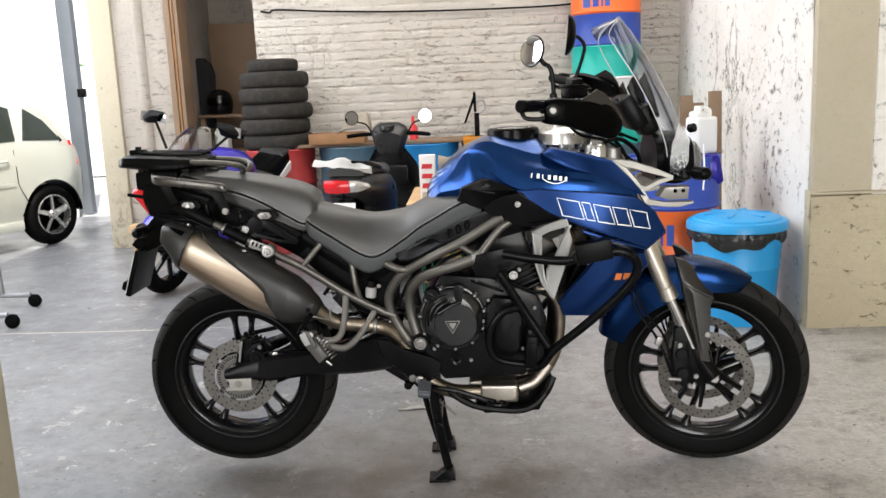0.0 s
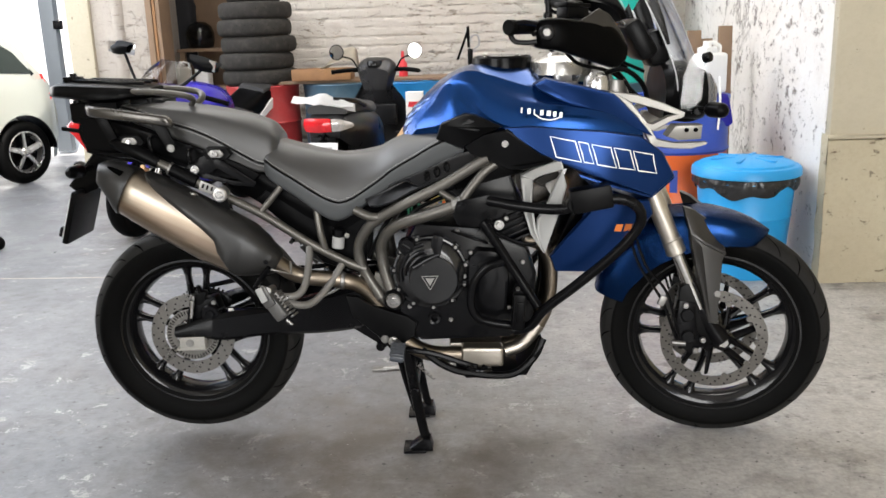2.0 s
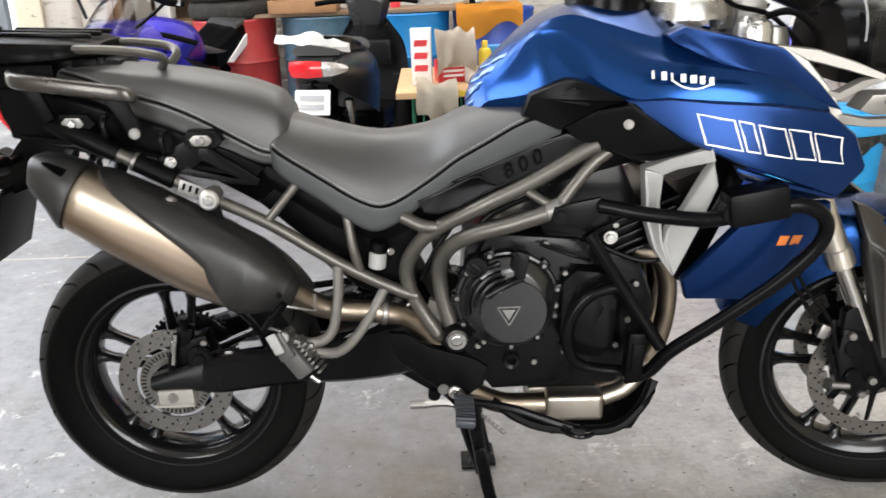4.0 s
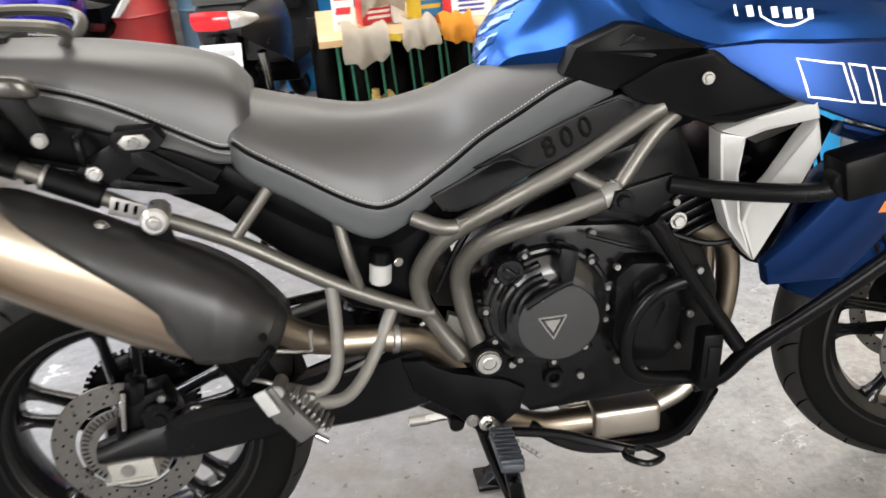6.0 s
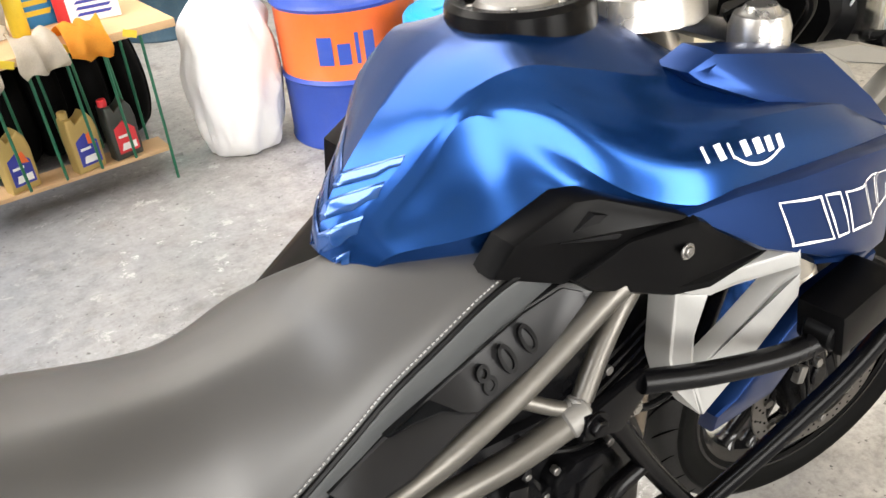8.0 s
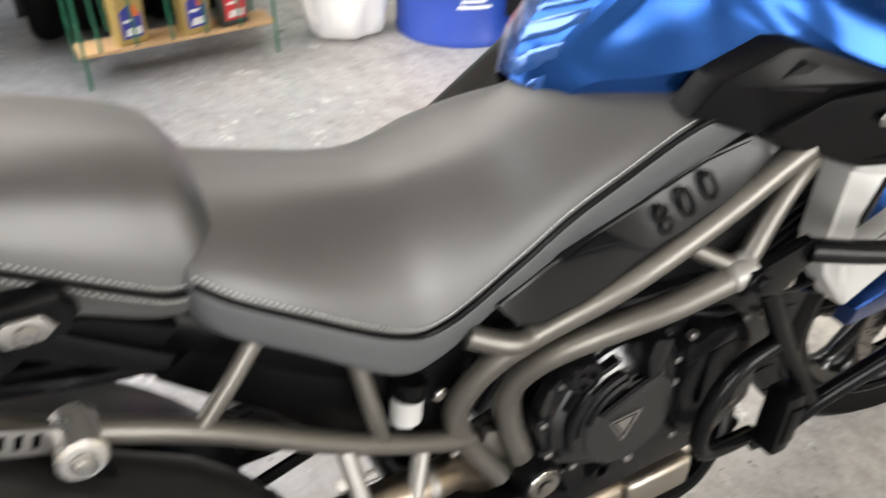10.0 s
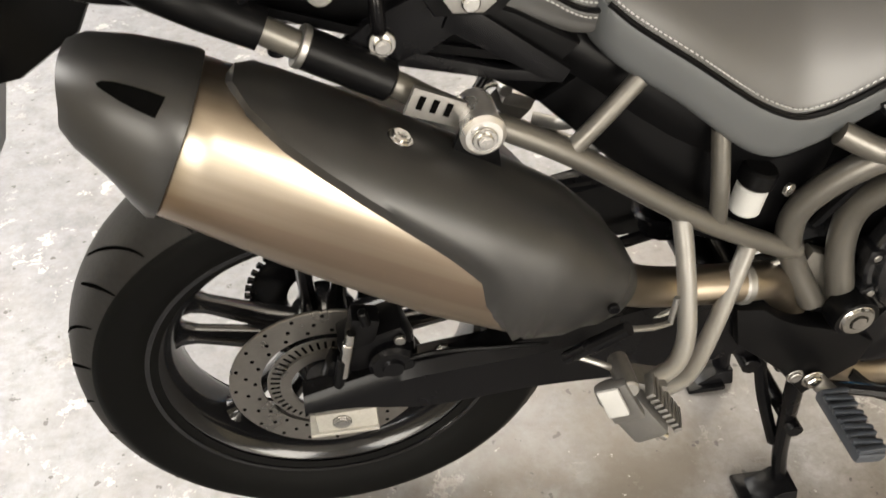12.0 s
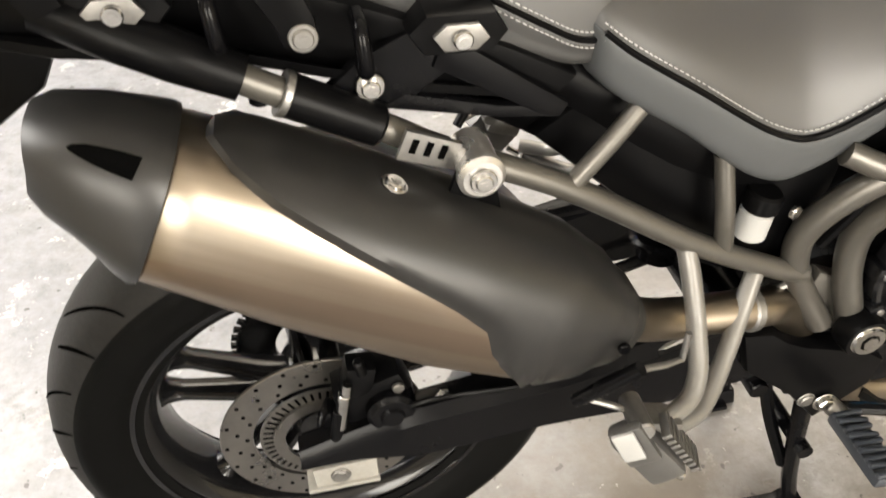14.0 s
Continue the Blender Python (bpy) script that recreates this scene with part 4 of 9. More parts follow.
SH = [(0.945, -0.276, 0.994), (1.020, -0.290, 0.998), (1.100, -0.300, 0.990), (1.200, -0.306, 0.982), (1.300, -0.300, 0.966), (1.362, -0.285, 0.918), (1.402, -0.255, 0.850), (1.335, -0.285, 0.802), (1.240, -0.318, 0.842), (1.140, -0.325, 0.880), (1.040, -0.306, 0.925)]
shroud = pair("tank_shroud", lambda bm: panel(bm, SH, 0.04, 0.014, 0.008), "navy", label="dark blue tank shroud with white outlined lettering blocks")
pair("shroud_belly", lambda bm: panel(bm, [(1.335, -0.283, 0.806), (1.400, -0.253, 0.850), (1.385, -0.20, 0.812), (1.318, -0.21, 0.770), (1.180, -0.24, 0.828), (1.140, -0.31, 0.872), (1.240, -0.314, 0.838)], 0.02, 0.008, 0.003), "navy", shroud[0])
# winglet, silver strut and its end block
pair("winglet", lambda bm: panel(bm, [(1.031, -0.196, 1.099), (1.062, -0.206, 1.116), (1.150, -0.216, 1.096), (1.243, -0.222, 1.072), (1.300, -0.255, 1.010), (1.338, -0.268, 0.960), (1.238, -0.258, 0.993), (1.107, -0.228, 1.052), (1.043, -0.205, 1.084)], 0.035, 0.014, 0.010), "navy", label="dark blue winglet")


def bar_frame(bm, path, width, y0, y1, depth=0.020):
    """A flat bevelled bar along (x, z) points; y runs from y0 to y1 along it."""
    n = len(path)
    rows = []
    for i, (x, z) in enumerate(path):
        p, q = path[max(i - 1, 0)], path[min(i + 1, n - 1)]
        d = Vector((q[0] - p[0], 0, q[1] - p[1])).normalized()
        side = Vector((-d.z, 0, d.x)) * width[i] / 2
        c = Vector((x, y0 + (y1 - y0) * i / (n - 1), z))
        e = 0.003
        rows.append([c + side, c + side * 0.8 + V(0, -e, 0), c - side * 0.8 + V(0, -e, 0), c - side, c - side + V(0, depth, 0), c + side + V(0, depth, 0)])
    rings(bm, rows)


pair("shroud_strut", lambda bm: [bar_frame(bm, *q) for q in (
    ([(1.228, 1.069), (1.301, 1.054), (1.370, 1.032), (1.424, 1.011)], (0.014, 0.024, 0.020, 0.012), -0.222, -0.243),
    ([(1.236, 1.066), (1.276, 1.036), (1.322, 0.985), (1.348, 0.938)], (0.020, 0.030, 0.022, 0.020), -0.224, -0.246),
    ([(1.424, 1.010), (1.385, 1.000), (1.345, 0.980), (1.322, 0.985)], (0.010, 0.017, 0.017, 0.016), -0.242, -0.240),
    ([(1.344, 0.940), (1.400, 0.930), (1.444, 0.929), (1.486, 0.934)], (0.022, 0.016, 0.018, 0.006), -0.246, -0.246))], "strut", label="silver painted strut frame beside the headlamp")
ind = pair("strut_block", lambda bm: panel(bm, [(1.378, -0.250, 0.955), (1.398, -0.256, 0.985), (1.470, -0.256, 0.984), (1.468, -0.252, 0.946), (1.410, -0.250, 0.944)], 0.05, 0.008, 0.006), "strut", label="silver end block with two holes")
for x in (1.427, 1.451):
    single("hole", lambda bm: rod(bm, (x, -0.264, 0.972), (x, -0.25, 0.972), 0.0058), "groove", ind[0])
# silver radiator duct and the blue cover with its mark
duct = pair("duct_frame", lambda bm: [
    panel(bm, [(0.993, -0.234, 0.856), (1.024, -0.256, 0.852), (1.022, -0.244, 0.790), (1.033, -0.236, 0.712), (1.054, -0.238, 0.640), (1.020, -0.222, 0.690), (1.003, -0.222, 0.746)], 0.035, 0.006, 0.004),
    panel(bm, [(0.993, -0.235, 0.858), (1.030, -0.268, 0.884), (1.093, -0.319, 0.912), (1.100, -0.318, 0.886), (1.045, -0.276, 0.864), (1.024, -0.258, 0.850)], 0.030, 0.006, 0.004)], "silver", label="silver painted radiator duct")
pair("duct_blade", lambda bm: panel(bm, [(1.096, -0.321, 0.886), (1.108, -0.316, 0.841), (1.085, -0.280, 0.742), (1.056, -0.240, 0.640), (1.034, -0.234, 0.704), (1.036, -0.246, 0.738), (1.062, -0.268, 0.785), (1.086, -0.302, 0.858)], 0.022, 0.007, 0.004), "silver", duct[0])
pair("duct_inner", lambda bm: panel(bm, [(1.028, -0.242, 0.846), (1.085, -0.274, 0.880), (1.100, -0.264, 0.860), (1.050, -0.236, 0.832)], 0.02, 0.006, 0.002), "guardgrey", duct[0])
rc = pair("radiator_cover", lambda bm: panel(bm, [(1.070, -0.250, 0.634), (1.090, -0.262, 0.662), (1.195, -0.290, 0.792), (1.330, -0.285, 0.792), (1.345, -0.265, 0.750), (1.215, -0.235, 0.582), (1.085, -0.235, 0.588)], 0.02, 0.012, 0.005), "navy", label="dark blue radiator cover")
single("radiator", lambda bm: box(bm, (1.145, 0, 0.72), (0.035, 0.36, 0.26), (0, 24, 0), 0.006), "satin")
TREES = {}


def drape(bm, ob, off=0.0012):
    """Moves a flat mark onto a part's outer surface, point by point."""
    if ob.name not in TREES:
        me, w = ob.data, world_of(ob)
        TREES[ob.name] = BVHTree.FromPolygons([w @ v.co for v in me.vertices], [list(p.vertices) for p in me.polygons])
    for v in bm.verts:
        hit = TREES[ob.name].ray_cast(Vector((v.co.x, -2, v.co.z)), Vector((0, 1, 0)))[0]
        v.co.y = (hit.y if hit else -0.3) - off + v.co.y
    return bm


# marks: plain shapes in place of the maker's lettering
def outline_block(bm, x, z, w, h, slant, line=0.0030):
    # an outlined lettering block; drops with the panel's slope
    k = -0.20
    o = [V(x, 0, z), V(x + w, 0, z + k * w), V(x + w + slant, 0, z + k * w + h), V(x + slant, 0, z + h)]
    c = sum(o, V(0, 0, 0)) / 4
    for a, b in zip(o, o[1:] + o[:1]):
        n = 8
        for i in range(n):
            p, q = a.lerp(b, i / n), a.lerp(b, (i + 1) / n)
            dp, dq = (c - p).normalized() * line, (c - q).normalized() * line
            bm.faces.new([bm.verts.new(v) for v in (p, q, q + dq, p + dp)])


tank_ob = bpy.data.objects["fuel_tank"]
for side_i, sh in enumerate(shroud):
    for x, w, z in ((1.078, 0.066, 0.918), (1.150, 0.026, 0.904), (1.184, 0.052, 0.896), (1.243, 0.046, 0.884), (1.296, 0.054, 0.872)):
        bm = bmesh.new()
        outline_block(bm, x, z, w, 0.054, -0.014)
        drape(bm, shroud[0])
        if side_i:
            bm.transform(MIRROR)
        part("lettering_block", bm, "white", sh, "white outlined plain lettering block")
    bm = bmesh.new()
    for i in range(7):
        x, z = 0.992 + 0.0165 * i, 1.030 - 0.0022 * i
        w = (0.004, 0.009, 0.003, 0.009, 0.011, 0.009, 0.008)[i]
        o = [V(x, 0, z), V(x + w, 0, z), V(x + w + 0.002, 0, z + 0.013), V(x + 0.002, 0, z + 0.013)]
        bar = bmesh.new()
        bar.faces.new([bar.verts.new(q) for q in o])
        drape(bar, tank_ob, 0.0018)
        if side_i:
            bar.transform(MIRROR)
        part("badge_bar", bar, "white", bike, "plain white badge bar")
    arc = spline([(1.026, 0, 1.026), (1.045, 0, 1.014), (1.070, 0, 1.010), (1.098, 0, 1.018)], 5)
    for p, q in zip(arc, arc[1:]):
        bm.faces.new([bm.verts.new(v) for v in (p, q, q + V(0, 0, 0.003), p + V(0, 0, 0.003))])
    drape(bm, tank_ob, 0.0018)
    if side_i:
        bm.transform(MIRROR)
    part("badge_stroke", bm, "white", bike, "curved white stroke under the badge bars")
    bm = bmesh.new()
    for x in (1.240, 1.265):
        bm.faces.new([bm.verts.new(V(*q)) for q in ((x, 0, 0.706), (x + 0.019, 0, 0.705), (x + 0.024, 0, 0.726), (x + 0.005, 0, 0.727))])
    drape(bm, rc[0])
    if side_i:
        bm.transform(MIRROR)
    part("cover_mark", bm, "orange", rc[side_i], "small orange mark of plain bars")

# frame: grey painted tubes
def frame_tube(name, pts, r, mat="frame"):
    return pair(name, lambda bm: tube(bm, pts, r, 14, 7), mat, angle=60)


frame_tube("frame_tube", [(0.905, -0.236, 0.908), (0.880, -0.234, 0.896), (0.787, -0.226, 0.841), (0.691, -0.216, 0.794), (0.606, -0.190, 0.747), (0.560, -0.172, 0.708), (0.532, -0.156, 0.655), (0.534, -0.150, 0.605), (0.556, -0.150, 0.555), (0.590, -0.158, 0.500)], 0.0155)
frame_tube("frame_tube", [(0.824, -0.256, 0.789), (0.746, -0.238, 0.760), (0.675, -0.214, 0.736), (0.628, -0.190, 0.708), (0.603, -0.168, 0.670), (0.597, -0.156, 0.630), (0.604, -0.156, 0.575), (0.622, -0.164, 0.510)], 0.0165)
frame_tube("frame_tube", [(0.925, -0.232, 0.893), (0.897, -0.238, 0.875), (0.866, -0.243, 0.842), (0.828, -0.252, 0.795)], 0.0125)
frame_tube("frame_brace", [(0.770, -0.226, 0.822), (0.797, -0.240, 0.806), (0.824, -0.252, 0.793)], 0.009)
frame_tube("frame_brace", [(0.530, -0.175, 0.764), (0.570, -0.190, 0.748), (0.600, -0.190, 0.744)], 0.013)
frame_tube("subframe_tube", [(0.548, -0.152, 0.585), (0.505, -0.156, 0.604), (0.398, -0.160, 0.664), (0.255, -0.161, 0.761), (0.135, -0.160, 0.8235), (0.087, -0.160, 0.8535), (0.013, -0.159, 0.894), (-0.050, -0.155, 0.929)], 0.0125)
frame_tube("subframe_brace", [(0.256, -0.161, 0.760), (0.288, -0.158, 0.796), (0.320, -0.152, 0.832)], 0.0095)
frame_tube("subframe_brace", [(0.436, -0.158, 0.646), (0.425, -0.162, 0.700), (0.416, -0.150, 0.765)], 0.010)
pair("frame_sleeve", lambda bm: rod(bm, (0.087, -0.160, 0.8535), (0.013, -0.159, 0.894), 0.0185, chamfer=0.003), "black")
pair("frame_sleeve", lambda bm: tube(bm, [(-0.017, -0.157, 0.911), (-0.060, -0.153, 0.933), (-0.105, -0.144, 0.954), (-0.150, -0.132, 0.975)], [0.0185, 0.021, 0.021, 0.019], 16), "black")
tb = pair("tail_brace", lambda bm: [panel(bm, [(0.045, -0.150, 0.886), (0.076, -0.150, 0.912), (0.118, -0.150, 0.932), (0.160, -0.150, 0.924), (0.158, -0.150, 0.900), (0.138, -0.150, 0.886), (0.118, -0.150, 0.872), (0.088, -0.150, 0.866)], 0.010, 0.004, 0.002), panel(bm, [(0.132, -0.152, 0.898), (0.140, -0.152, 0.920), (0.164, -0.152, 0.912), (0.252, -0.152, 0.848), (0.244, -0.152, 0.834), (0.222, -0.152, 0.842)], 0.008, 0.005, 0.004), panel(bm, [(0.088, -0.151, 0.866), (0.110, -0.151, 0.876), (0.190, -0.151, 0.853), (0.240, -0.151, 0.846), (0.244, -0.151, 0.834), (0.190, -0.151, 0.841)], 0.008, 0.003, 0.002)], "satin", label="black triangular tail brace")
bolt("brace_bolt", (0.081, -0.155, 0.889), (0, -1, 0), 0.008, tb[0], "chrome", h=0.008, washer=0.012)
pair("sleeve_ring", lambda bm: rod(bm, (0.016, -0.159, 0.8925), (0.010, -0.159, 0.8958), 0.0195, chamfer=0.001), "cast")
pair("hose_stub", lambda bm: rod(bm, (-0.006, -0.158, 0.888), (-0.006, -0.158, 0.902), 0.009, chamfer=0.002), "satin")
pair("frame_gusset", lambda bm: prism(bm, [(0.560, 0.530), (0.575, 0.575), (0.640, 0.545), (0.660, 0.500), (0.630, 0.470), (0.580, 0.480)], -0.150, -0.130, 0.006), "frame")
for a, b, r in (((0.836, -0.259, 0.793), (0.808, -0.252, 0.784), 0.0192), ((0.822, -0.253, 0.788), (0.834, -0.250, 0.803), 0.0152), ((0.812, -0.246, 0.799), (0.824, -0.252, 0.793), 0.0118)):
    pair("weld_collar", lambda bm: rod(bm, a, b, r, chamfer=0.003), "tube")
frame_tube("peg_tube", [(0.391, -0.160, 0.662), (0.392, -0.185, 0.630), (0.390, -0.215, 0.593), (0.383, -0.245, 0.561), (0.365, -0.265, 0.545), (0.330, -0.282, 0.546)], 0.0105, "tube")
frame_tube("peg_tube", [(0.482, -0.158, 0.604), (0.454, -0.190, 0.562), (0.422, -0.225, 0.527), (0.396, -0.250, 0.514), (0.372, -0.266, 0.517), (0.335, -0.282, 0.532)], 0.0105, "tube")
pivot = single("pivot_bolt", lambda bm: [rod(bm, (0.628, -0.165, 0.501), (0.628, -0.200, 0.501), 0.024, chamfer=0.003), lathe(bm, [(0.012, -0.203), (0.019, -0.203), (0.021, -0.199), (0.021, -0.190)], (0.628, 0, 0.501), "y", 24), rod(bm, (0.628, -0.198, 0.501), (0.628, -0.205, 0.501), 0.010, n=6)], "chrome", label="bright swingarm pivot bolt")
single("pivot_ring", lambda bm: lathe(bm, [(0.021, -0.199), (0.027, -0.199), (0.029, -0.192), (0.029, -0.170)], (0.628, 0, 0.501), "y", 28), "black", pivot)
# carrier between the seat and the lower tube: side panel with the number
def number_panel(bm):
    panel(bm, [(0.560, -0.178, 0.796), (0.575, -0.198, 0.777), (0.597, -0.206, 0.776), (0.640, -0.212, 0.788), (0.694, -0.217, 0.817), (0.762, -0.221, 0.846), (0.860, -0.226, 0.884), (0.888, -0.228, 0.900), (0.880, -0.221, 0.914), (0.850, -0.206, 0.926), (0.800, -0.195, 0.909), (0.740, -0.189, 0.882), (0.680, -0.182, 0.852), (0.620, -0.175, 0.822)], 0.03, 0.006, 0.004)


npn = pair("number_panel", number_panel, "sidepanel", label="satin black side panel with raised number")
pair("panel_facet", lambda bm: panel(bm, [(0.628, -0.188, 0.834), (0.655, -0.199, 0.842), (0.682, -0.208, 0.846), (0.700, -0.216, 0.838), (0.716, -0.222, 0.834), (0.790, -0.226, 0.859), (0.868, -0.231, 0.893), (0.866, -0.219, 0.912), (0.846, -0.208, 0.920), (0.800, -0.198, 0.905), (0.740, -0.192, 0.880), (0.680, -0.188, 0.856)], 0.012, 0.004, 0.003), "sidepanel", npn[0])
for i, ch in enumerate("800"):
    words(ch, 0.043, 0.0022, Matrix.Translation((0.740 + 0.0275 * i, -0.2228 - 0.0005 * i, 0.8485 + 0.0122 * i)) @ Matrix.Rotation(radians(-3), 4, "Z") @ Matrix.Rotation(radians(54), 4, "X") @ Matrix.Rotation(radians(25), 4, "Z"), "black", npn[0], "number", "raised black 800")
pair("inner_guard", lambda bm: panel(bm, [(0.300, -0.12, 0.845), (0.480, -0.13, 0.750), (0.560, -0.14, 0.740), (0.545, -0.13, 0.560), (0.420, -0.12, 0.600), (0.330, -0.11, 0.700), (0.235, -0.11, 0.790)], 0.02, 0.01, 0.004), "black")
# tail: carrier sides, hand grips, luggage plate, lamp, plate holder
pair("tail_side", lambda bm: panel(bm, [(-0.262, -0.075, 1.035), (-0.180, -0.120, 1.040), (-0.050, -0.140, 1.000), (0.080, -0.142, 0.955), (0.200, -0.142, 0.905), (0.262, -0.140, 0.868), (0.240, -0.140, 0.845), (0.120, -0.142, 0.870), (-0.020, -0.140, 0.915), (-0.150, -0.120, 0.925), (-0.255, -0.075, 0.935)], 0.03, 0.012, 0.006), "black", label="black tail side cover")
single("tail_core", lambda bm: skin(bm, [[(-0.27, 0, 1.04), (-0.27, -0.05, 1.035), (-0.27, -0.075, 0.99), (-0.26, -0.05, 0.93)], [(-0.1, 0, 1.04), (-0.1, -0.09, 1.03), (-0.1, -0.115, 0.98), (-0.1, -0.09, 0.90)], [(0.1, 0, 0.99), (0.1, -0.09, 0.98), (0.1, -0.12, 0.94), (0.1, -0.1, 0.86)], [(0.3, 0, 0.90), (0.3, -0.09, 0.88), (0.3, -0.11, 0.85), (0.3, -0.09, 0.74)]], 4, 4), "black")
for (x, y, z) in ((0.151, -0.170, 0.934), (-0.096, -0.148, 0.973)):
    lug = pair("pannier_mount", lambda bm: panel(bm, [(x - 0.040, y + 0.004, z + 0.002), (x - 0.026, y, z + 0.018), (x + 0.028, y, z + 0.016), (x + 0.040, y + 0.004, z - 0.004), (x + 0.026, y, z - 0.018), (x - 0.028, y, z - 0.016)], 0.03, 0.006, 0.004), "black")
    single("mount_plate", lambda bm: prism(bm, [(x - 0.022, z + 0.002), (x - 0.012, z + 0.011), (x + 0.014, z + 0.010), (x + 0.022, z - 0.002), (x + 0.012, z - 0.011), (x - 0.014, z - 0.010)], y - 0.010, y - 0.004, 0.001), "cast", lug[0], "worn steel pannier mounting plate")
    bolt("mount_bolt", (x, y - 0.010, z), (0, -1, 0), 0.008, lug[0])
def grip_bar(bm):
    # a rounded bar with flat faces, turned in at its rear end
    loops = []
    for x, y, z, h, w in ((-0.215, -0.120, 1.066, 0.012, 0.010), (-0.200, -0.158, 1.064, 0.014, 0.012), (-0.168, -0.186, 1.060, 0.015, 0.014), (-0.080, -0.196, 1.048, 0.0150, 0.015), (0.000, -0.200, 1.036, 0.0150, 0.015), (0.030, -0.200, 1.031, 0.0145, 0.014), (0.044, -0.198, 1.025, 0.010, 0.010), (0.049, -0.196, 1.021, 0.004, 0.005)):
        loops.append([V(x, y + w * math.copysign(abs(math.cos(a)) ** 0.6, math.cos(a)), z + h * math.copysign(abs(math.sin(a)) ** 0.6, math.sin(a))) for a in (2 * math.pi * k / 20 for k in range(20))])
    cols = [spline([r[i] for r in loops], 4) for i in range(20)]
    rings(bm, [[c[j] for c in cols] for j in range(len(cols[0]))])


grip = pair("hand_grip", grip_bar, "gripmetal", label="dark satin metal pillion hand grip", angle=50)
pair("grip_leg", lambda bm: prism(bm, [(-0.022, 1.030), (0.022, 1.022), (0.042, 0.968), (0.044, 0.950), (0.032, 0.942), (0.018, 0.948), (0.012, 0.966)], -0.190, -0.176, 0.004), "black", grip[0])
pair("grip_leg", lambda bm: prism(bm, [(-0.190, 1.052), (-0.150, 1.050), (-0.125, 0.985), (-0.150, 0.975)], -0.165, -0.150, 0.004), "black", grip[0])
bolt("grip_bolt", (0.032, -0.190, 0.955), (0, -1, 0), 0.008, grip[0], "cast", washer=0.011)
for x, z in ((-0.03, 0.955), (0.075, 0.920)):
    pair("strap_hook", lambda bm: tube(bm, [(x, -0.150, z + 0.03), (x, -0.176, z + 0.026), (x + 0.002, -0.176, z - 0.006), (x + 0.002, -0.150, z - 0.012)], 0.0065, 10), "satin")


def rack(bm):
    skin(bm, [[(-0.335, 0, 1.128), (-0.335, -0.07, 1.126), (-0.333, -0.088, 1.116), (-0.333, -0.084, 1.098), (-0.333, 0, 1.094)], [(-0.295, 0, 1.136), (-0.295, -0.10, 1.134), (-0.295, -0.118, 1.122), (-0.295, -0.114, 1.096), (-0.295, 0, 1.090)], [(-0.18, 0, 1.130), (-0.18, -0.115, 1.128), (-0.18, -0.135, 1.116), (-0.18, -0.130, 1.084), (-0.18, 0, 1.080)], [(-0.11, 0, 1.124), (-0.11, -0.105, 1.122), (-0.11, -0.122, 1.112), (-0.11, -0.118, 1.088), (-0.11, 0, 1.084)], [(-0.05, 0, 1.116), (-0.05, -0.06, 1.114), (-0.05, -0.075, 1.106), (-0.05, -0.072, 1.094), (-0.05, 0, 1.092)]], 5, 4)


pair("rack_rail", lambda bm: tube(bm, [(-0.12, -0.100, 1.108), (-0.02, -0.112, 1.104), (0.050, -0.105, 1.094), (0.072, -0.080, 1.080), (0.060, -0.060, 1.060)], 0.009, 8), "frame", label="grey tubular rack rail")
single("rack_bracket", lambda bm: [box(bm, (-0.22, 0, 1.050), (0.14, 0.15, 0.06), (0, 0, 0), 0.01), box(bm, (-0.07, 0, 1.068), (0.10, 0.12, 0.036), (0, 6, 0), 0.01)], "black")
rk = single("luggage_rack", rack, "black", label="black luggage rack plate with ribbed top", angle=30)
for y in (-0.06, 0.0, 0.06):
    single("rack_rib", lambda bm: box(bm, (-0.17, y, 1.133), (0.20, 0.012, 0.010), (0, 3, 0), 0.003), "satin", rk)
for x, y in ((-0.27, -0.06), (-0.27, 0.06), (-0.06, -0.05), (-0.06, 0.05)):
    single("rack_post", lambda bm: rod(bm, (x, y, 1.020), (x, y, 1.086), 0.012), "satin", rk)
single("rack_latch", lambda bm: [box(bm, (-0.290, -0.02, 1.142), (0.05, 0.035, 0.018), (0, 0, 0), 0.004), rod(bm, (-0.290, -0.02, 1.148), (-0.290, -0.02, 1.160), 0.010)], "satin", rk)
tail = single("tail_lamp", lambda bm: skin(bm, [[(-0.262, 0, 1.062), (-0.262, -0.03, 1.058), (-0.262, -0.045, 1.040), (-0.255, -0.048, 1.02)], [(-0.325, 0, 1.012), (-0.322, -0.035, 1.010), (-0.310, -0.052, 1.005), (-0.280, -0.055, 1.0)], [(-0.312, 0, 0.985), (-0.308, -0.035, 0.985), (-0.296, -0.052, 0.985), (-0.270, -0.055, 0.985)], [(-0.270, 0, 0.928), (-0.268, -0.03, 0.928), (-0.262, -0.042, 0.930), (-0.245, -0.045, 0.932)]], 4, 4), "redlens", label="red tail lamp lens")
single("lamp_divider", lambda bm: box(bm, (-0.300, 0, 1.000), (0.06, 0.118, 0.012), (0, 10, 0), 0.004), "black", tail)
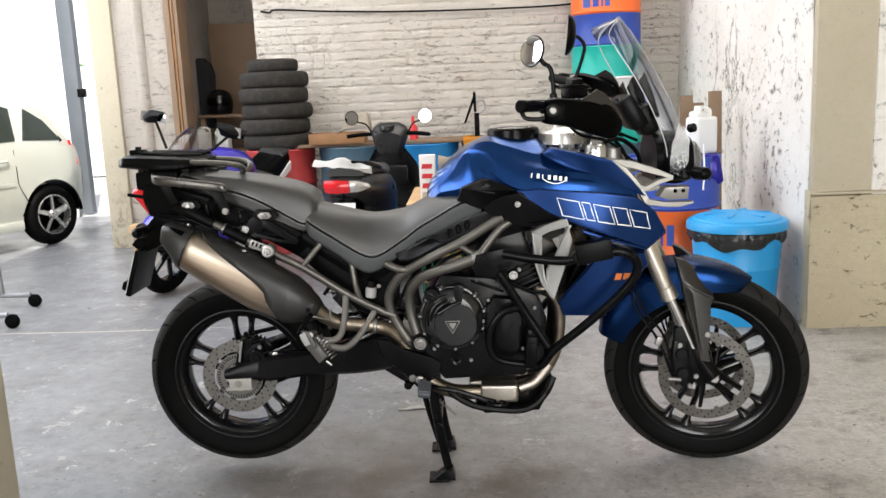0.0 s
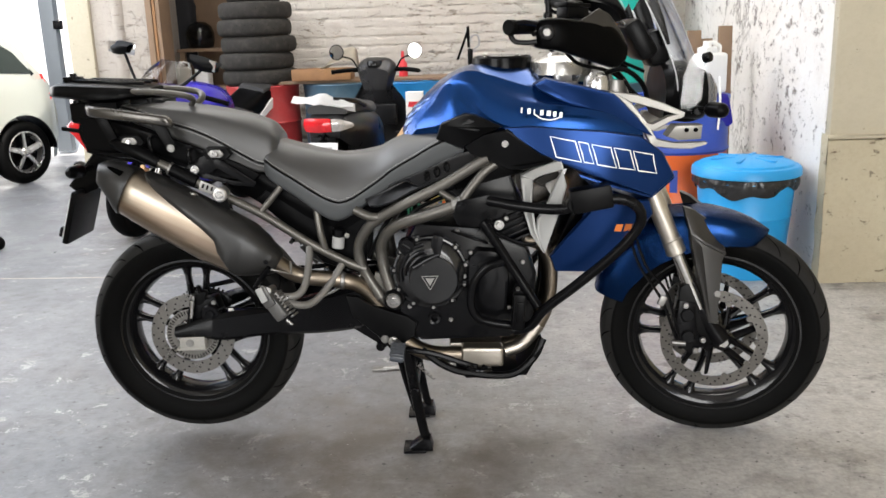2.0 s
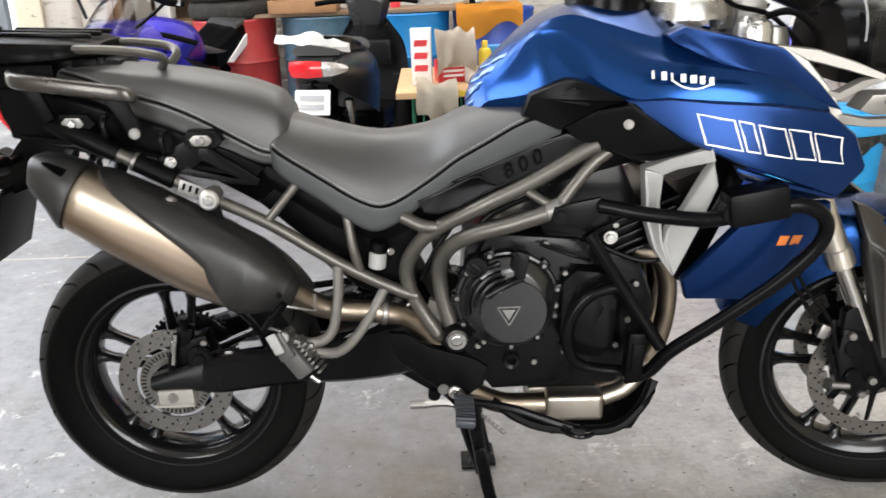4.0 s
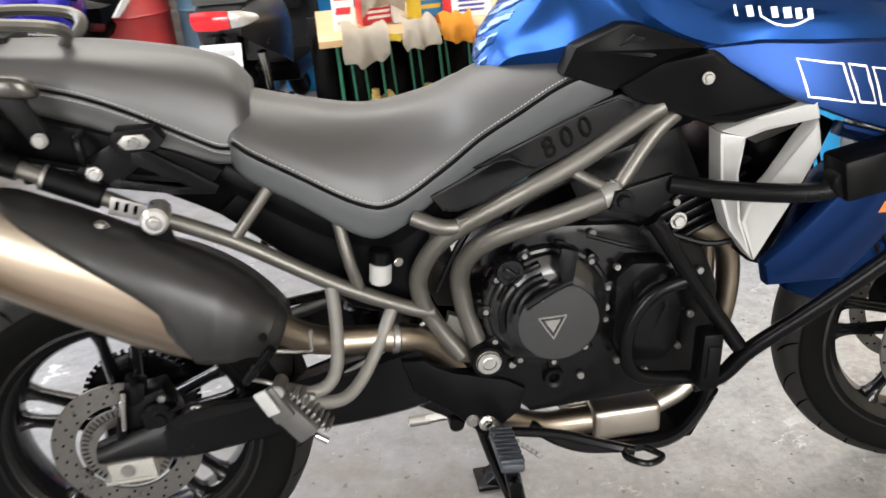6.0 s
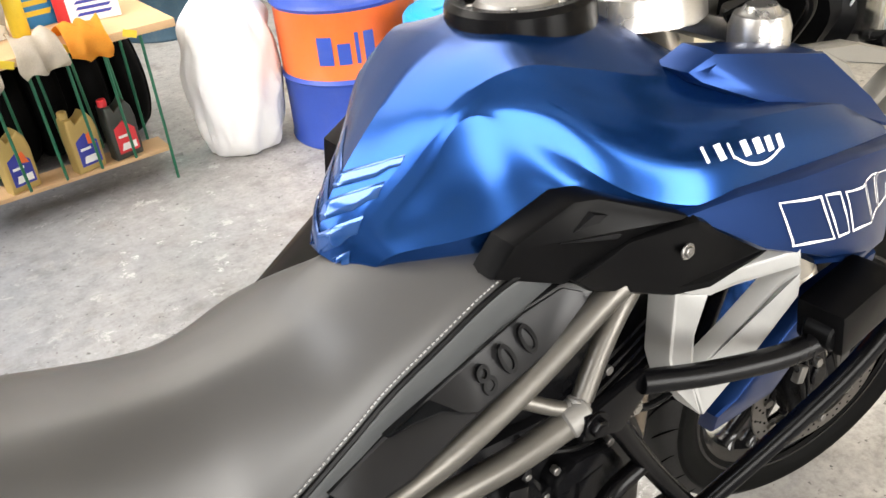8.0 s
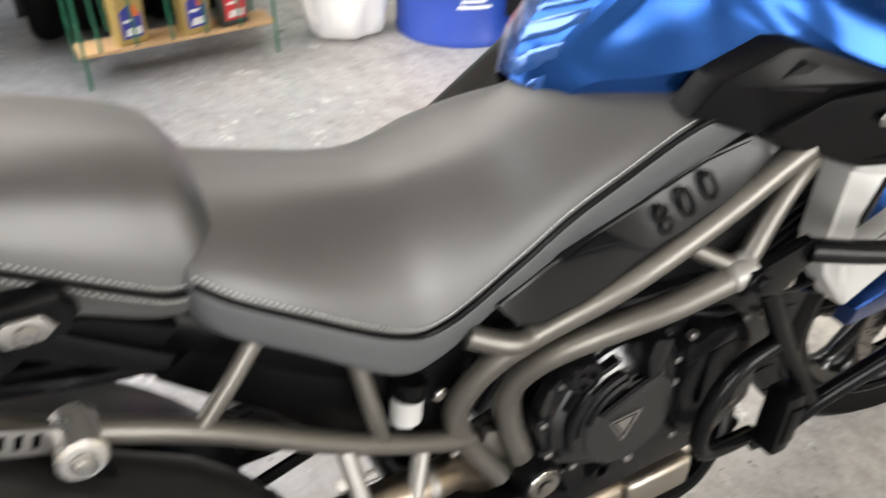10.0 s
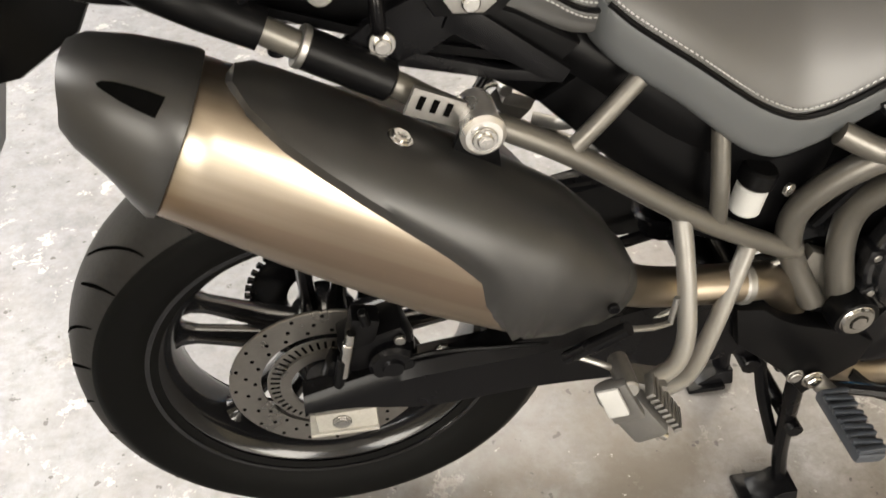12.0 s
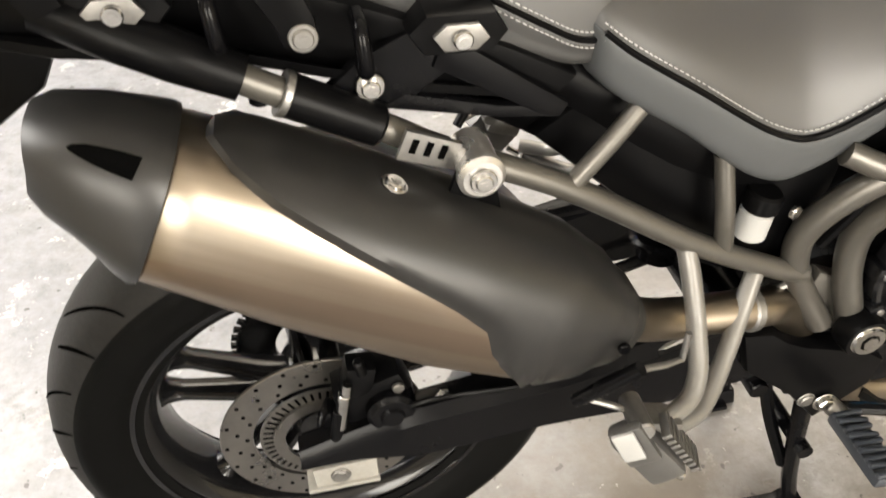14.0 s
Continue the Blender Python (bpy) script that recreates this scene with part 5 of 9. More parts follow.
ph = single("plate_holder", lambda bm: [panel(bm, [(-0.250, -0.046, 0.930), (-0.160, -0.048, 0.912), (-0.186, -0.048, 0.866), (-0.250, -0.046, 0.822), (-0.310, -0.026, 0.800), (-0.345, -0.026, 0.832)], 0.056, 0.008, 0.004), box(bm, (-0.325, 0, 0.745), (0.018, 0.19, 0.16), (0, 18, 0), 0.004), box(bm, (-0.362, 0, 0.688), (0.05, 0.09, 0.03), (0, 18, 0), 0.006), box(bm, (-0.285, 0, 0.865), (0.10, 0.05, 0.028), (0, 30, 0), 0.008)], "black", label="black number plate holder")
single("number_plate", lambda bm: box(bm, (-0.337, 0, 0.742), (0.003, 0.18, 0.13), (0, 18, 0), 0.001), "white", ph, "plain white number plate")
pair("rear_indicator", lambda bm: [tube(bm, [(-0.262, -0.04, 0.890), (-0.268, -0.09, 0.886)], 0.008, 8, smooth=False), tube(bm, [(-0.268, -0.085, 0.886), (-0.27, -0.105, 0.887), (-0.272, -0.155, 0.890), (-0.272, -0.175, 0.892)], [0.008, 0.020, 0.018, 0.008], 12)], "black", ph)

MIRROR = Matrix.Diagonal((1, -1, 1, 1))
# silencer: tapered can along its own axis, end cap, and a heat shield wrapped over it
EX0, EXD = Vector((-0.166, -0.182, 0.867)), Vector((0.893, -0.055, -0.447)).normalized()
EXN = Vector((0.447, 0, 0.894))
EXS = EXD.cross(EXN).normalized()
CAN = ((-0.022, 0.057, -0.046, 0.050), (0.000, 0.063, -0.050, 0.055), (0.080, 0.070, -0.060, 0.064), (0.200, 0.072, -0.074, 0.070), (0.340, 0.068, -0.084, 0.071), (0.430, 0.061, -0.080, 0.066), (0.485, 0.045, -0.056, 0.052), (0.525, 0.030, -0.040, 0.038))


def can_point(s, th, grow=0.0):
    """A point on the can: s along the axis, th round it from the top towards the outside."""
    up = float(np.interp(s, [c[0] for c in CAN], [c[1] for c in CAN]))
    dn = float(np.interp(s, [c[0] for c in CAN], [c[2] for c in CAN]))
    wd = float(np.interp(s, [c[0] for c in CAN], [c[3] for c in CAN]))
    c, h = (up + dn) / 2, (up - dn) / 2
    ct, sn = math.cos(th), math.sin(th)
    p = 0.74
    y, x = math.copysign(abs(ct) ** p, ct) * (h + grow), math.copysign(abs(sn) ** p, sn) * (wd + grow)
    return EX0 + EXD * s + EXN * (c + y) - EXS * x * OUT


OUT = 1.0 if (EXS.y > 0) else -1.0


def can_rings(bm, stops, grow=0.0, n=48):
    rings(bm, [[can_point(s, 2 * math.pi * k / n, g + grow) for k in range(n)] for s, g in stops])


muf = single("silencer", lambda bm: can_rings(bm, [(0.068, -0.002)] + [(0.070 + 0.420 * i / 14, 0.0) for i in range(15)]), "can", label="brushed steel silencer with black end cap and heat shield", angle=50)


def end_cap(bm):
    n = 48
    loops = []
    for s, g in ((0.074, 0.0), (0.077, 0.0030), (0.071, 0.0045), (0.052, 0.004), (0.020, 0.002), (-0.014, -0.002), (-0.025, -0.009), (-0.022, -0.020), (0.006, -0.022)):
        ring = []
        for k in range(n):
            th = 2 * math.pi * k / n
            q = can_point(s, th, g)
            low = ((1 - math.cos(th)) / 2) ** 2
            back = max(0.0, 1 - max(s, 0.0) / 0.068)
            # the rear face leans and is cut back towards the bottom
            ring.append(q + EXD * 0.026 * (1 - math.cos(th)) / 2 * back + EXN * 0.030 * low * back)
        loops.append(ring)
    rings(bm, loops)


ec = single("end_cap", end_cap, "shield", muf, "satin black end cap with a slotted recess", angle=45)


def slot(bm):
    # a teardrop recess: narrow at the rear, square at the front
    top = [can_point(u, 0.70 + w, 0.0058) for u, w in ((0.007, 0.06), (0.010, 0.0), (0.018, -0.045), (0.030, -0.065), (0.042, -0.070), (0.056, -0.060))]
    low = [can_point(u, 0.70 + w, 0.0058) for u, w in ((0.053, 0.27), (0.040, 0.245), (0.026, 0.20), (0.014, 0.135), (0.009, 0.10))]
    bm.faces.new([bm.verts.new(q) for q in top + low])


single("cap_slot", slot, "groove", ec)


def shield(bm):
    rows = []
    n = 22
    for i in range(25):
        s = 0.100 + (0.515 - 0.100) * i / 24
        lim = float(np.interp(s, (0.100, 0.108, 0.125, 0.150, 0.178, 0.225, 0.272, 0.32, 0.36, 0.39, 0.42, 0.440, 0.450, 0.535), (0.14, 0.36, 0.58, 0.80, 0.95, 1.13, 1.27, 1.40, 1.54, 1.86, 2.30, 2.72, math.pi, math.pi)))
        lo = -float(np.interp(s, (0.100, 0.13, 0.33, 0.450), (0.12, 0.9, 1.6, math.pi)))
        g = 0.0085 if i < 23 else 0.004
        rows.append([can_point(s, lo + (lim - lo) * k / n, (0.0 if k in (0, n) else g) if lim < 3 else g) for k in range(n + 1)])
    rows.insert(0, [can_point(0.096, 0.1 * (k / n - 0.5), 0.0) for k in range(n + 1)])
    rings(bm, rows, cap=False, closed=False)
    rings(bm, [[can_point(s, 2 * math.pi * k / 32, g) for k in range(32)] for s, g in ((0.515, 0.004), (0.526, 0.0), (0.535, -0.006), (0.537, -0.014))], cap=False)


hs = single("heat_shield", shield, "shield", muf, "satin black heat shield", angle=50)
bolt("shield_bolt", can_point(0.508, 1.5, 0.006), -EXS * OUT, 0.006, hs, "satin")
bolt("shield_bolt", can_point(0.245, 0.10, 0.008), EXN, 0.009, hs, washer=0.012)
hg = single("hanger", lambda bm: prism(bm, [(0.128, 0.778), (0.146, 0.832), (0.172, 0.832), (0.182, 0.775)], -0.196, -0.190, 0.001), "black", muf)
single("hanger_boss", lambda bm: [rod(bm, (0.160, -0.160, 0.824), (0.160, -0.208, 0.824), 0.0185, chamfer=0.002), lathe(bm, [(0.0, -0.215), (0.0165, -0.214), (0.0205, -0.210), (0.0205, -0.204), (0.017, -0.203)], (0.160, 0, 0.824), "y", 32)], "yoke", hg, "bright hanger washer and bolt")
bolt("hanger_bolt", (0.160, -0.215, 0.824), (0, -1, 0), 0.0075, hg, h=0.006, washer=0.0115)
clip = single("hanger_clip", lambda bm: prism(bm, [(0.094, 0.836), (0.104, 0.862), (0.150, 0.842), (0.146, 0.816)], -0.186, -0.180, 0.001), "cast", hg, "slotted steel strap")
for x in (0.104, 0.116, 0.128):
    single("strap_slot", lambda bm: prism(bm, [(x, 0.842 - 0.4 * (x - 0.104)), (x + 0.005, 0.840 - 0.4 * (x - 0.104)), (x + 0.010, 0.852 - 0.4 * (x - 0.104)), (x + 0.005, 0.854 - 0.4 * (x - 0.104))], -0.1875, -0.1865), "groove", hg)
single("link_pipe", lambda bm: tube(bm, [EX0 + EXD * 0.510, (0.335, -0.186, 0.594), (0.385, -0.174, 0.571), (0.482, -0.168, 0.557), (0.535, -0.148, 0.530), (0.585, -0.130, 0.460), (0.640, -0.14, 0.370), (0.72, -0.13, 0.315), (0.82, -0.125, 0.305)], [0.025, 0.024, 0.023, 0.023, 0.023, 0.023, 0.024, 0.024, 0.026], 18, 7), "pipe", label="heat-tinted steel link pipe", angle=60)
single("pipe_clamp", lambda bm: rod(bm, (0.474, -0.1685, 0.558), (0.488, -0.167, 0.556), 0.0262, chamfer=0.003), "cast")

# swingarm, chain adjuster, caliper, hugger
def arm(bm):
    rows = []
    for x, zt, zb, y, w in ((-0.033, 0.416, 0.384, -0.128, 0.022), (0.030, 0.436, 0.384, -0.128, 0.022), (0.080, 0.450, 0.376, -0.128, 0.023), (0.130, 0.460, 0.374, -0.129, 0.024), (0.260, 0.477, 0.388, -0.130, 0.026), (0.400, 0.508, 0.390, -0.130, 0.028), (0.520, 0.533, 0.402, -0.126, 0.029), (0.620, 0.548, 0.430, -0.116, 0.028), (0.665, 0.540, 0.462, -0.11, 0.026)):
        rows.append([V(x, y - w, zt - 0.014), V(x, y - w * 0.5, zt), V(x, y + w * 0.5, zt), V(x, y + w, zt - 0.01), V(x, y + w, zb + 0.01), V(x, y + w * 0.5, zb), V(x, y - w * 0.5, zb), V(x, y - w, zb + 0.012)])
    cols = [spline([r[i] for r in rows], 4) for i in range(8)]
    rings(bm, [[c[j] for c in cols] for j in range(len(cols[0]))])


arms = pair("swingarm", arm, "satin", label="satin black swingarm", angle=40)
single("swingarm_bridge", lambda bm: tube(bm, [(0.50, -0.12, 0.49), (0.50, 0.12, 0.49)], 0.035, 12, smooth=False), "satin")
adj = single("axle_plate", lambda bm: [prism(bm, [(-0.020, 0.350), (-0.022, 0.384), (0.054, 0.386), (0.055, 0.350)], -0.146, -0.118, 0.002), prism(bm, [(-0.030, 0.346), (-0.030, 0.352), (0.056, 0.352), (0.056, 0.346)], -0.150, -0.118, 0.001)], "plate_metal", label="bright chain adjuster plate")
bolt("axle_nut", (0.010, -0.146, 0.368), (0, -1, 0), 0.010, adj, "cast", 0.004, 0.012)
cal = single("rear_caliper", lambda bm: box(bm, (0.062, -0.100, 0.462), (0.085, 0.055, 0.066), (0, -18, 0), 0.012), "black", label="black rear brake caliper")
single("piston_housing", lambda bm: lathe(bm, [(0, -0.148), (0.012, -0.148), (0.014, -0.144), (0.024, -0.144), (0.029, -0.139), (0.030, -0.100), (0, -0.100)], (0.078, 0, 0.455), "y", 28), "satin", cal)
single("caliper_bracket", lambda bm: box(bm, (0.020, -0.105, 0.420), (0.05, 0.03, 0.05), (0, 20, 0), 0.008), "satin", cal)
single("bleed_block", lambda bm: box(bm, (0.045, -0.112, 0.498), (0.035, 0.03, 0.05), (0, 12, 0), 0.006), "black", cal)
single("bleed_cap", lambda bm: rod(bm, (0.050, -0.125, 0.515), (0.046, -0.130, 0.542), 0.006, chamfer=0.002), "black", cal)
for x, z in ((0.088, 0.488), (0.112, 0.440)):
    bolt("caliper_bolt", (x, -0.128, z), (0, -1, 0), 0.007, cal, "cast")
for x, z in ((0.018, 0.478), (0.010, 0.452)):
    single("slide_pin", lambda bm: [rod(bm, (x, -0.135, z - 0.035), (x + 0.010, -0.135, z + 0.02), 0.0075, chamfer=0.001), rod(bm, (x + 0.010, -0.135, z + 0.012), (x + 0.014, -0.135, z + 0.036), 0.006)], "chrome" if z > 0.47 else "black", cal)
bolt("banjo_bolt", (0.138, -0.128, 0.462), (0.2, -1, 0.1), 0.010, cal)
single("brake_hose", lambda bm: tube(bm, [(0.138, -0.130, 0.462), (0.18, -0.142, 0.448), (0.27, -0.150, 0.452), (0.36, -0.150, 0.482), (0.45, -0.150, 0.52), (0.54, -0.150, 0.57)], 0.0042, 8), "tube", cal)
single("sensor_wire", lambda bm: tube(bm, [(0.05, -0.128, 0.43), (0.12, -0.146, 0.475), (0.22, -0.146, 0.470), (0.33, -0.150, 0.470)], 0.0028, 6), "black", cal)
single("tone_ring", lambda bm: lathe(bm, [(0.050, -0.089), (0.064, -0.089), (0.064, -0.084), (0.050, -0.084), (0.050, -0.089)], RW, "y", 60), "disc", rear)
single("hugger", lambda bm: lathe(bm, [(0.337, -0.085), (0.345, -0.07), (0.352, 0), (0.345, 0.07), (0.337, 0.085), (0.332, 0.08), (0.345, 0), (0.332, -0.08), (0.337, -0.085)], RW, "y", 24, radians(28), radians(62)), "black")
single("sprocket", lambda bm: lathe(bm, [(0.05, 0.072), (0.098, 0.072), (0.102, 0.075), (0.098, 0.079), (0.05, 0.079), (0.05, 0.072)], RW, "y", 44), "satin", rear)
spr = bmesh.new()
for k in range(44):
    a = 2 * math.pi * k / 44
    c = RW + V(0.104 * math.cos(a), 0.0755, 0.104 * math.sin(a))
    box(spr, c, (0.010, 0.006, 0.007), (0, -math.degrees(a), 0))
part("sprocket_tooth", spr, "satin", rear)
single("chain", lambda bm: [tube(bm, [(0.0, 0.0755, 0.478), (0.3, 0.0755, 0.53), (0.60, 0.0755, 0.548)], 0.009, 6, flat=0.6), tube(bm, [(0.0, 0.0755, 0.268), (0.3, 0.0755, 0.37), (0.60, 0.0755, 0.455)], 0.009, 6, flat=0.6)], "engine")
shock = single("shock", lambda bm: tube(bm, [(0.44, -0.02, 0.52), (0.47, -0.02, 0.80)], 0.026, 12, smooth=False), "satin")
single("shock_spring", lambda bm: tube(bm, [(0.443 + 0.0024 * i / 2 * 0.2 + 0.038 * math.cos(i * 0.5), -0.02 + 0.038 * math.sin(i * 0.5), 0.54 + 0.00175 * i) for i in range(126)], 0.0055, 6, smooth=False), "satin", shock)

# engine
eng = single("engine", lambda bm: prism(bm, [(0.640, 0.440), (0.655, 0.640), (0.700, 0.720), (0.880, 0.700), (1.010, 0.640), (1.040, 0.560), (1.030, 0.420), (0.960, 0.370), (0.700, 0.365)], -0.165, 0.165, 0.015), "engine", label="black three-cylinder engine with bolted covers", angle=40)
single("cylinder_block", lambda bm: box(bm, (0.905, 0, 0.745), (0.20, 0.30, 0.20), (0, -22, 0), 0.012), "engine", eng)
single("cam_cover", lambda bm: box(bm, (0.865, 0, 0.835), (0.18, 0.28, 0.06), (0, -22, 0), 0.015), "engine", eng)
for i in range(5):
    single("cooling_rib", lambda bm: box(bm, (0.962 + 0.0075 * i, 0, 0.655 + 0.022 * i), (0.20, 0.325, 0.007), (0, -22, 0), 0.002), "engine", eng)


def round_cover(bm):
    c = V(0.735, 0, 0.578)
    lathe(bm, [(0.108, -0.160), (0.108, -0.176), (0.105, -0.180), (0.100, -0.181), (0.097, -0.190), (0.078, -0.204), (0.070, -0.2065), (0.0, -0.2065)], c, "y", 56)
    lathe(bm, [(0.070, -0.200), (0.070, -0.2075), (0.067, -0.2095), (0.0, -0.2095)], V(0.745, 0, 0.562), "y", 48)


cl = single("clutch_cover", round_cover, "cover", eng, "round black clutch cover", angle=30)
for k in range(11):
    a = 2 * math.pi * k / 11 + 0.2
    bolt("cover_bolt", (0.735 + 0.104 * math.cos(a), -0.176, 0.578 + 0.104 * math.sin(a)), (0, -1, 0), 0.0048, cl, "cast", 0.010)
for k in range(11):
    a = 2 * math.pi * k / 11 + 0.2
    single("cover_lug", lambda bm: box(bm, (0.735 + 0.103 * math.cos(a), -0.170, 0.578 + 0.103 * math.sin(a)), (0.026, 0.03, 0.022), (0, -math.degrees(a), 0), 0.006), "engine", cl)
# curved ribs, lever bracket and the triangular badge on the cover
for r, a0, a1 in ((0.084, 2.35, 3.35), (0.072, 1.75, 3.15), (0.058, 1.65, 2.95), (0.044, 1.7, 2.7)):
    single("cover_rib", lambda bm: tube(bm, [(0.735 + r * math.cos(a), -0.2085, 0.578 + r * math.sin(a)) for a in [a0 + (a1 - a0) * i / 5 for i in range(6)]], 0.0066, 8), "engine", cl)
single("clutch_arm", lambda bm: [prism(bm, [(0.742, 0.672), (0.750, 0.700), (0.778, 0.690), (0.768, 0.640), (0.752, 0.628)], -0.225, -0.190, 0.005), tube(bm, [(0.690, -0.216, 0.602), (0.735, -0.220, 0.628), (0.765, -0.222, 0.640)], 0.006, 8)], "engine", cl)
bolt("arm_bolt", (0.716, -0.214, 0.615), (0, -1, 0), 0.006, cl)
of = single("oil_filler", lambda bm: lathe(bm, [(0, -0.200), (0.013, -0.200), (0.014, -0.204), (0.021, -0.204), (0.0235, -0.200), (0.025, -0.180)], (0.672, 0, 0.660), "y", 28), "engine", cl, "black oil filler cap", angle=30)
single("filler_grip", lambda bm: box(bm, (0.672, -0.203, 0.660), (0.026, 0.008, 0.008), (0, 40, 0), 0.002), "engine", of)
for a in (1.9, 2.25, 2.6):
    single("cover_step", lambda bm: box(bm, (0.735 + 0.088 * math.cos(a), -0.196, 0.578 + 0.088 * math.sin(a)), (0.010, 0.016, 0.030), (0, -math.degrees(a), 0), 0.004), "engine", cl)


def tri_badge(bm):
    o = [(0.712, 0.575), (0.758, 0.575), (0.735, 0.535)]
    for a, b in zip(o, o[1:] + o[:1]):
        tube(bm, [(a[0], -0.2105, a[1]), (b[0], -0.2105, b[1])], 0.0016, 4, smooth=False)
    prism(bm, [(0.722, 0.569), (0.748, 0.569), (0.735, 0.546)], -0.2096, -0.2108)


single("cover_badge", tri_badge, "cast", cl, "small triangular badge")
gc = single("generator_cover", lambda bm: [panel(bm, [(0.845, -0.182, 0.620), (0.872, -0.19, 0.648), (0.930, -0.19, 0.640), (0.962, -0.188, 0.590), (0.955, -0.185, 0.480), (0.925, -0.18, 0.440), (0.862, -0.18, 0.450), (0.838, -0.18, 0.500)], 0.04, 0.018, 0.014), panel(bm, [(0.872, -0.198, 0.612), (0.915, -0.198, 0.618), (0.930, -0.198, 0.560), (0.900, -0.198, 0.500), (0.868, -0.198, 0.520)], 0.02, 0.008, 0.008)], "engine", eng, "black bolted side cover")
for x, z in ((0.852, 0.635), (0.850, 0.46), (0.945, 0.625), (0.958, 0.47), (0.833, 0.565), (0.90, 0.432)):
    bolt("cover_bolt", (x, -0.180, z), (0, -1, 0), 0.0058, gc, "cast", 0.010)
single("drain_ring", lambda bm: lathe(bm, [(0.010, -0.172), (0.010, -0.178), (0.017, -0.180), (0.019, -0.165)], (0.742, 0, 0.438), "y", 24), "engine", eng)
for x, z in ((0.790, 0.432), (0.672, 0.475), (0.815, 0.695), (0.955, 0.728), (1.000, 0.600), (0.985, 0.520)):
    bolt("engine_bolt", (x, -0.168, z), (0, -1, 0), 0.0065, eng, "cast", 0.008)
single("throttle_body", lambda bm: [tube(bm, [(0.72, y, 0.80), (0.80, y, 0.84)], 0.032, 14, smooth=False) for y in (-0.1, 0, 0.1)], "satin")
single("airbox", lambda bm: box(bm, (0.90, -0.02, 0.885), (0.22, 0.28, 0.12), (0, -14, 0), 0.03), "black")
for pts, r in (([(0.80, -0.19, 0.70), (0.86, -0.205, 0.68), (0.90, -0.20, 0.665)], 0.004), ([(0.66, -0.17, 0.70), (0.70, -0.18, 0.76), (0.79, -0.18, 0.80)], 0.006), ([(0.90, -0.18, 0.70), (1.0, -0.2, 0.66), (1.08, -0.2, 0.67)], 0.005), ([(0.56, -0.15, 0.62), (0.60, -0.16, 0.70), (0.66, -0.16, 0.78)], 0.006)):
    single("hose", lambda bm: tube(bm, pts, r, 8), "black")
single("reservoir", lambda bm: [rod(bm, (0.470, -0.145, 0.648), (0.474, -0.145, 0.684), 0.018, chamfer=0.003)], "thread", label="white brake fluid reservoir")
single("reservoir_cap", lambda bm: rod(bm, (0.474, -0.145, 0.683), (0.478, -0.145, 0.706), 0.020, chamfer=0.003), "black")
bolt("reservoir_bolt", (0.500, -0.165, 0.690), (0.4, -1, 0), 0.008, bike)
# front pipes, collector box and guard
for i, y in enumerate((-0.105, 0.0, 0.105)):
    single("header_pipe", lambda bm: tube(bm, [(1.010, y, 0.655), (1.062, y, 0.630), (1.085, y * 0.95, 0.570), (1.082, y * 0.9, 0.480), (1.060, y * 0.8, 0.400), (1.010, y * 0.75, 0.335), (0.93, y * 0.7, 0.310)], 0.021, 14), "pipe", label="heat-tinted header pipe", angle=60)
single("collector_box", lambda bm: [box(bm, (0.880, -0.135, 0.308), (0.125, 0.055, 0.062), (0, 1, 0), 0.012, 3), box(bm, (0.86, -0.03, 0.308), (0.16, 0.16, 0.058), (0, 1, 0), 0.014)], "steel", label="brushed steel collector box")
single("collector_pipe", lambda bm: tube(bm, [(0.945, -0.120, 0.312), (1.0, -0.11, 0.33), (1.05, -0.10, 0.385)], 0.020, 12), "steel")
single("engine_guard", lambda bm: [tube(bm, [(0.700, -0.145, 0.332), (0.760, -0.150, 0.285), (0.830, -0.150, 0.258), (0.960, -0.145, 0.246), (1.030, -0.130, 0.290), (1.062, -0.11, 0.345)], 0.012, 8), prism(bm, [(0.80, 0.262), (0.985, 0.254), (1.050, 0.318), (1.062, 0.330), (1.010, 0.240), (0.830, 0.234)], -0.140, 0.12, 0.004)], "black", label="black engine guard plate")
for x in (0.865, 0.905, 0.945):
    single("guard_slot", lambda bm: prism(bm, [(x, 0.243), (x + 0.026, 0.242), (x + 0.028, 0.251), (x + 0.002, 0.252)], -0.1445, -0.1425), "groove")
# crash bars
pair("crash_bar", lambda bm: tube(bm, [(0.903, -0.272, 0.800), (0.985, -0.306, 0.789), (1.085, -0.340, 0.785), (1.165, -0.356, 0.802), (1.240, -0.362, 0.812), (1.288, -0.358, 0.785), (1.290, -0.348, 0.735), (1.235, -0.328, 0.660), (1.140, -0.290, 0.565), (1.055, -0.255, 0.485), (1.015, -0.235, 0.430), (0.970, -0.222, 0.412)], 0.0142, 14, 7), "satin", label="satin black crash bar", angle=60)
pair("crash_brace", lambda bm: tube(bm, [(0.886, -0.245, 0.736), (0.902, -0.245, 0.712), (0.965, -0.240, 0.605), (1.035, -0.250, 0.492)], 0.0135, 14), "satin", angle=60)
pair("crash_loop", lambda bm: tube(bm, [(0.948, -0.238, 0.622), (0.895, -0.236, 0.604), (0.860, -0.234, 0.560), (0.850, -0.232, 0.500), (0.868, -0.228, 0.455), (0.910, -0.224, 0.436), (0.975, -0.220, 0.425)], 0.0125, 14), "satin", angle=60)
pair("bar_slider", lambda bm: [box(bm, (1.166, -0.346, 0.814), (0.108, 0.062, 0.062), (0, -9, 0), 0.009), rod(bm, (1.122, -0.366, 0.800), (1.122, -0.330, 0.800), 0.020, chamfer=0.003)], "black", label="black plastic crash bar slider")
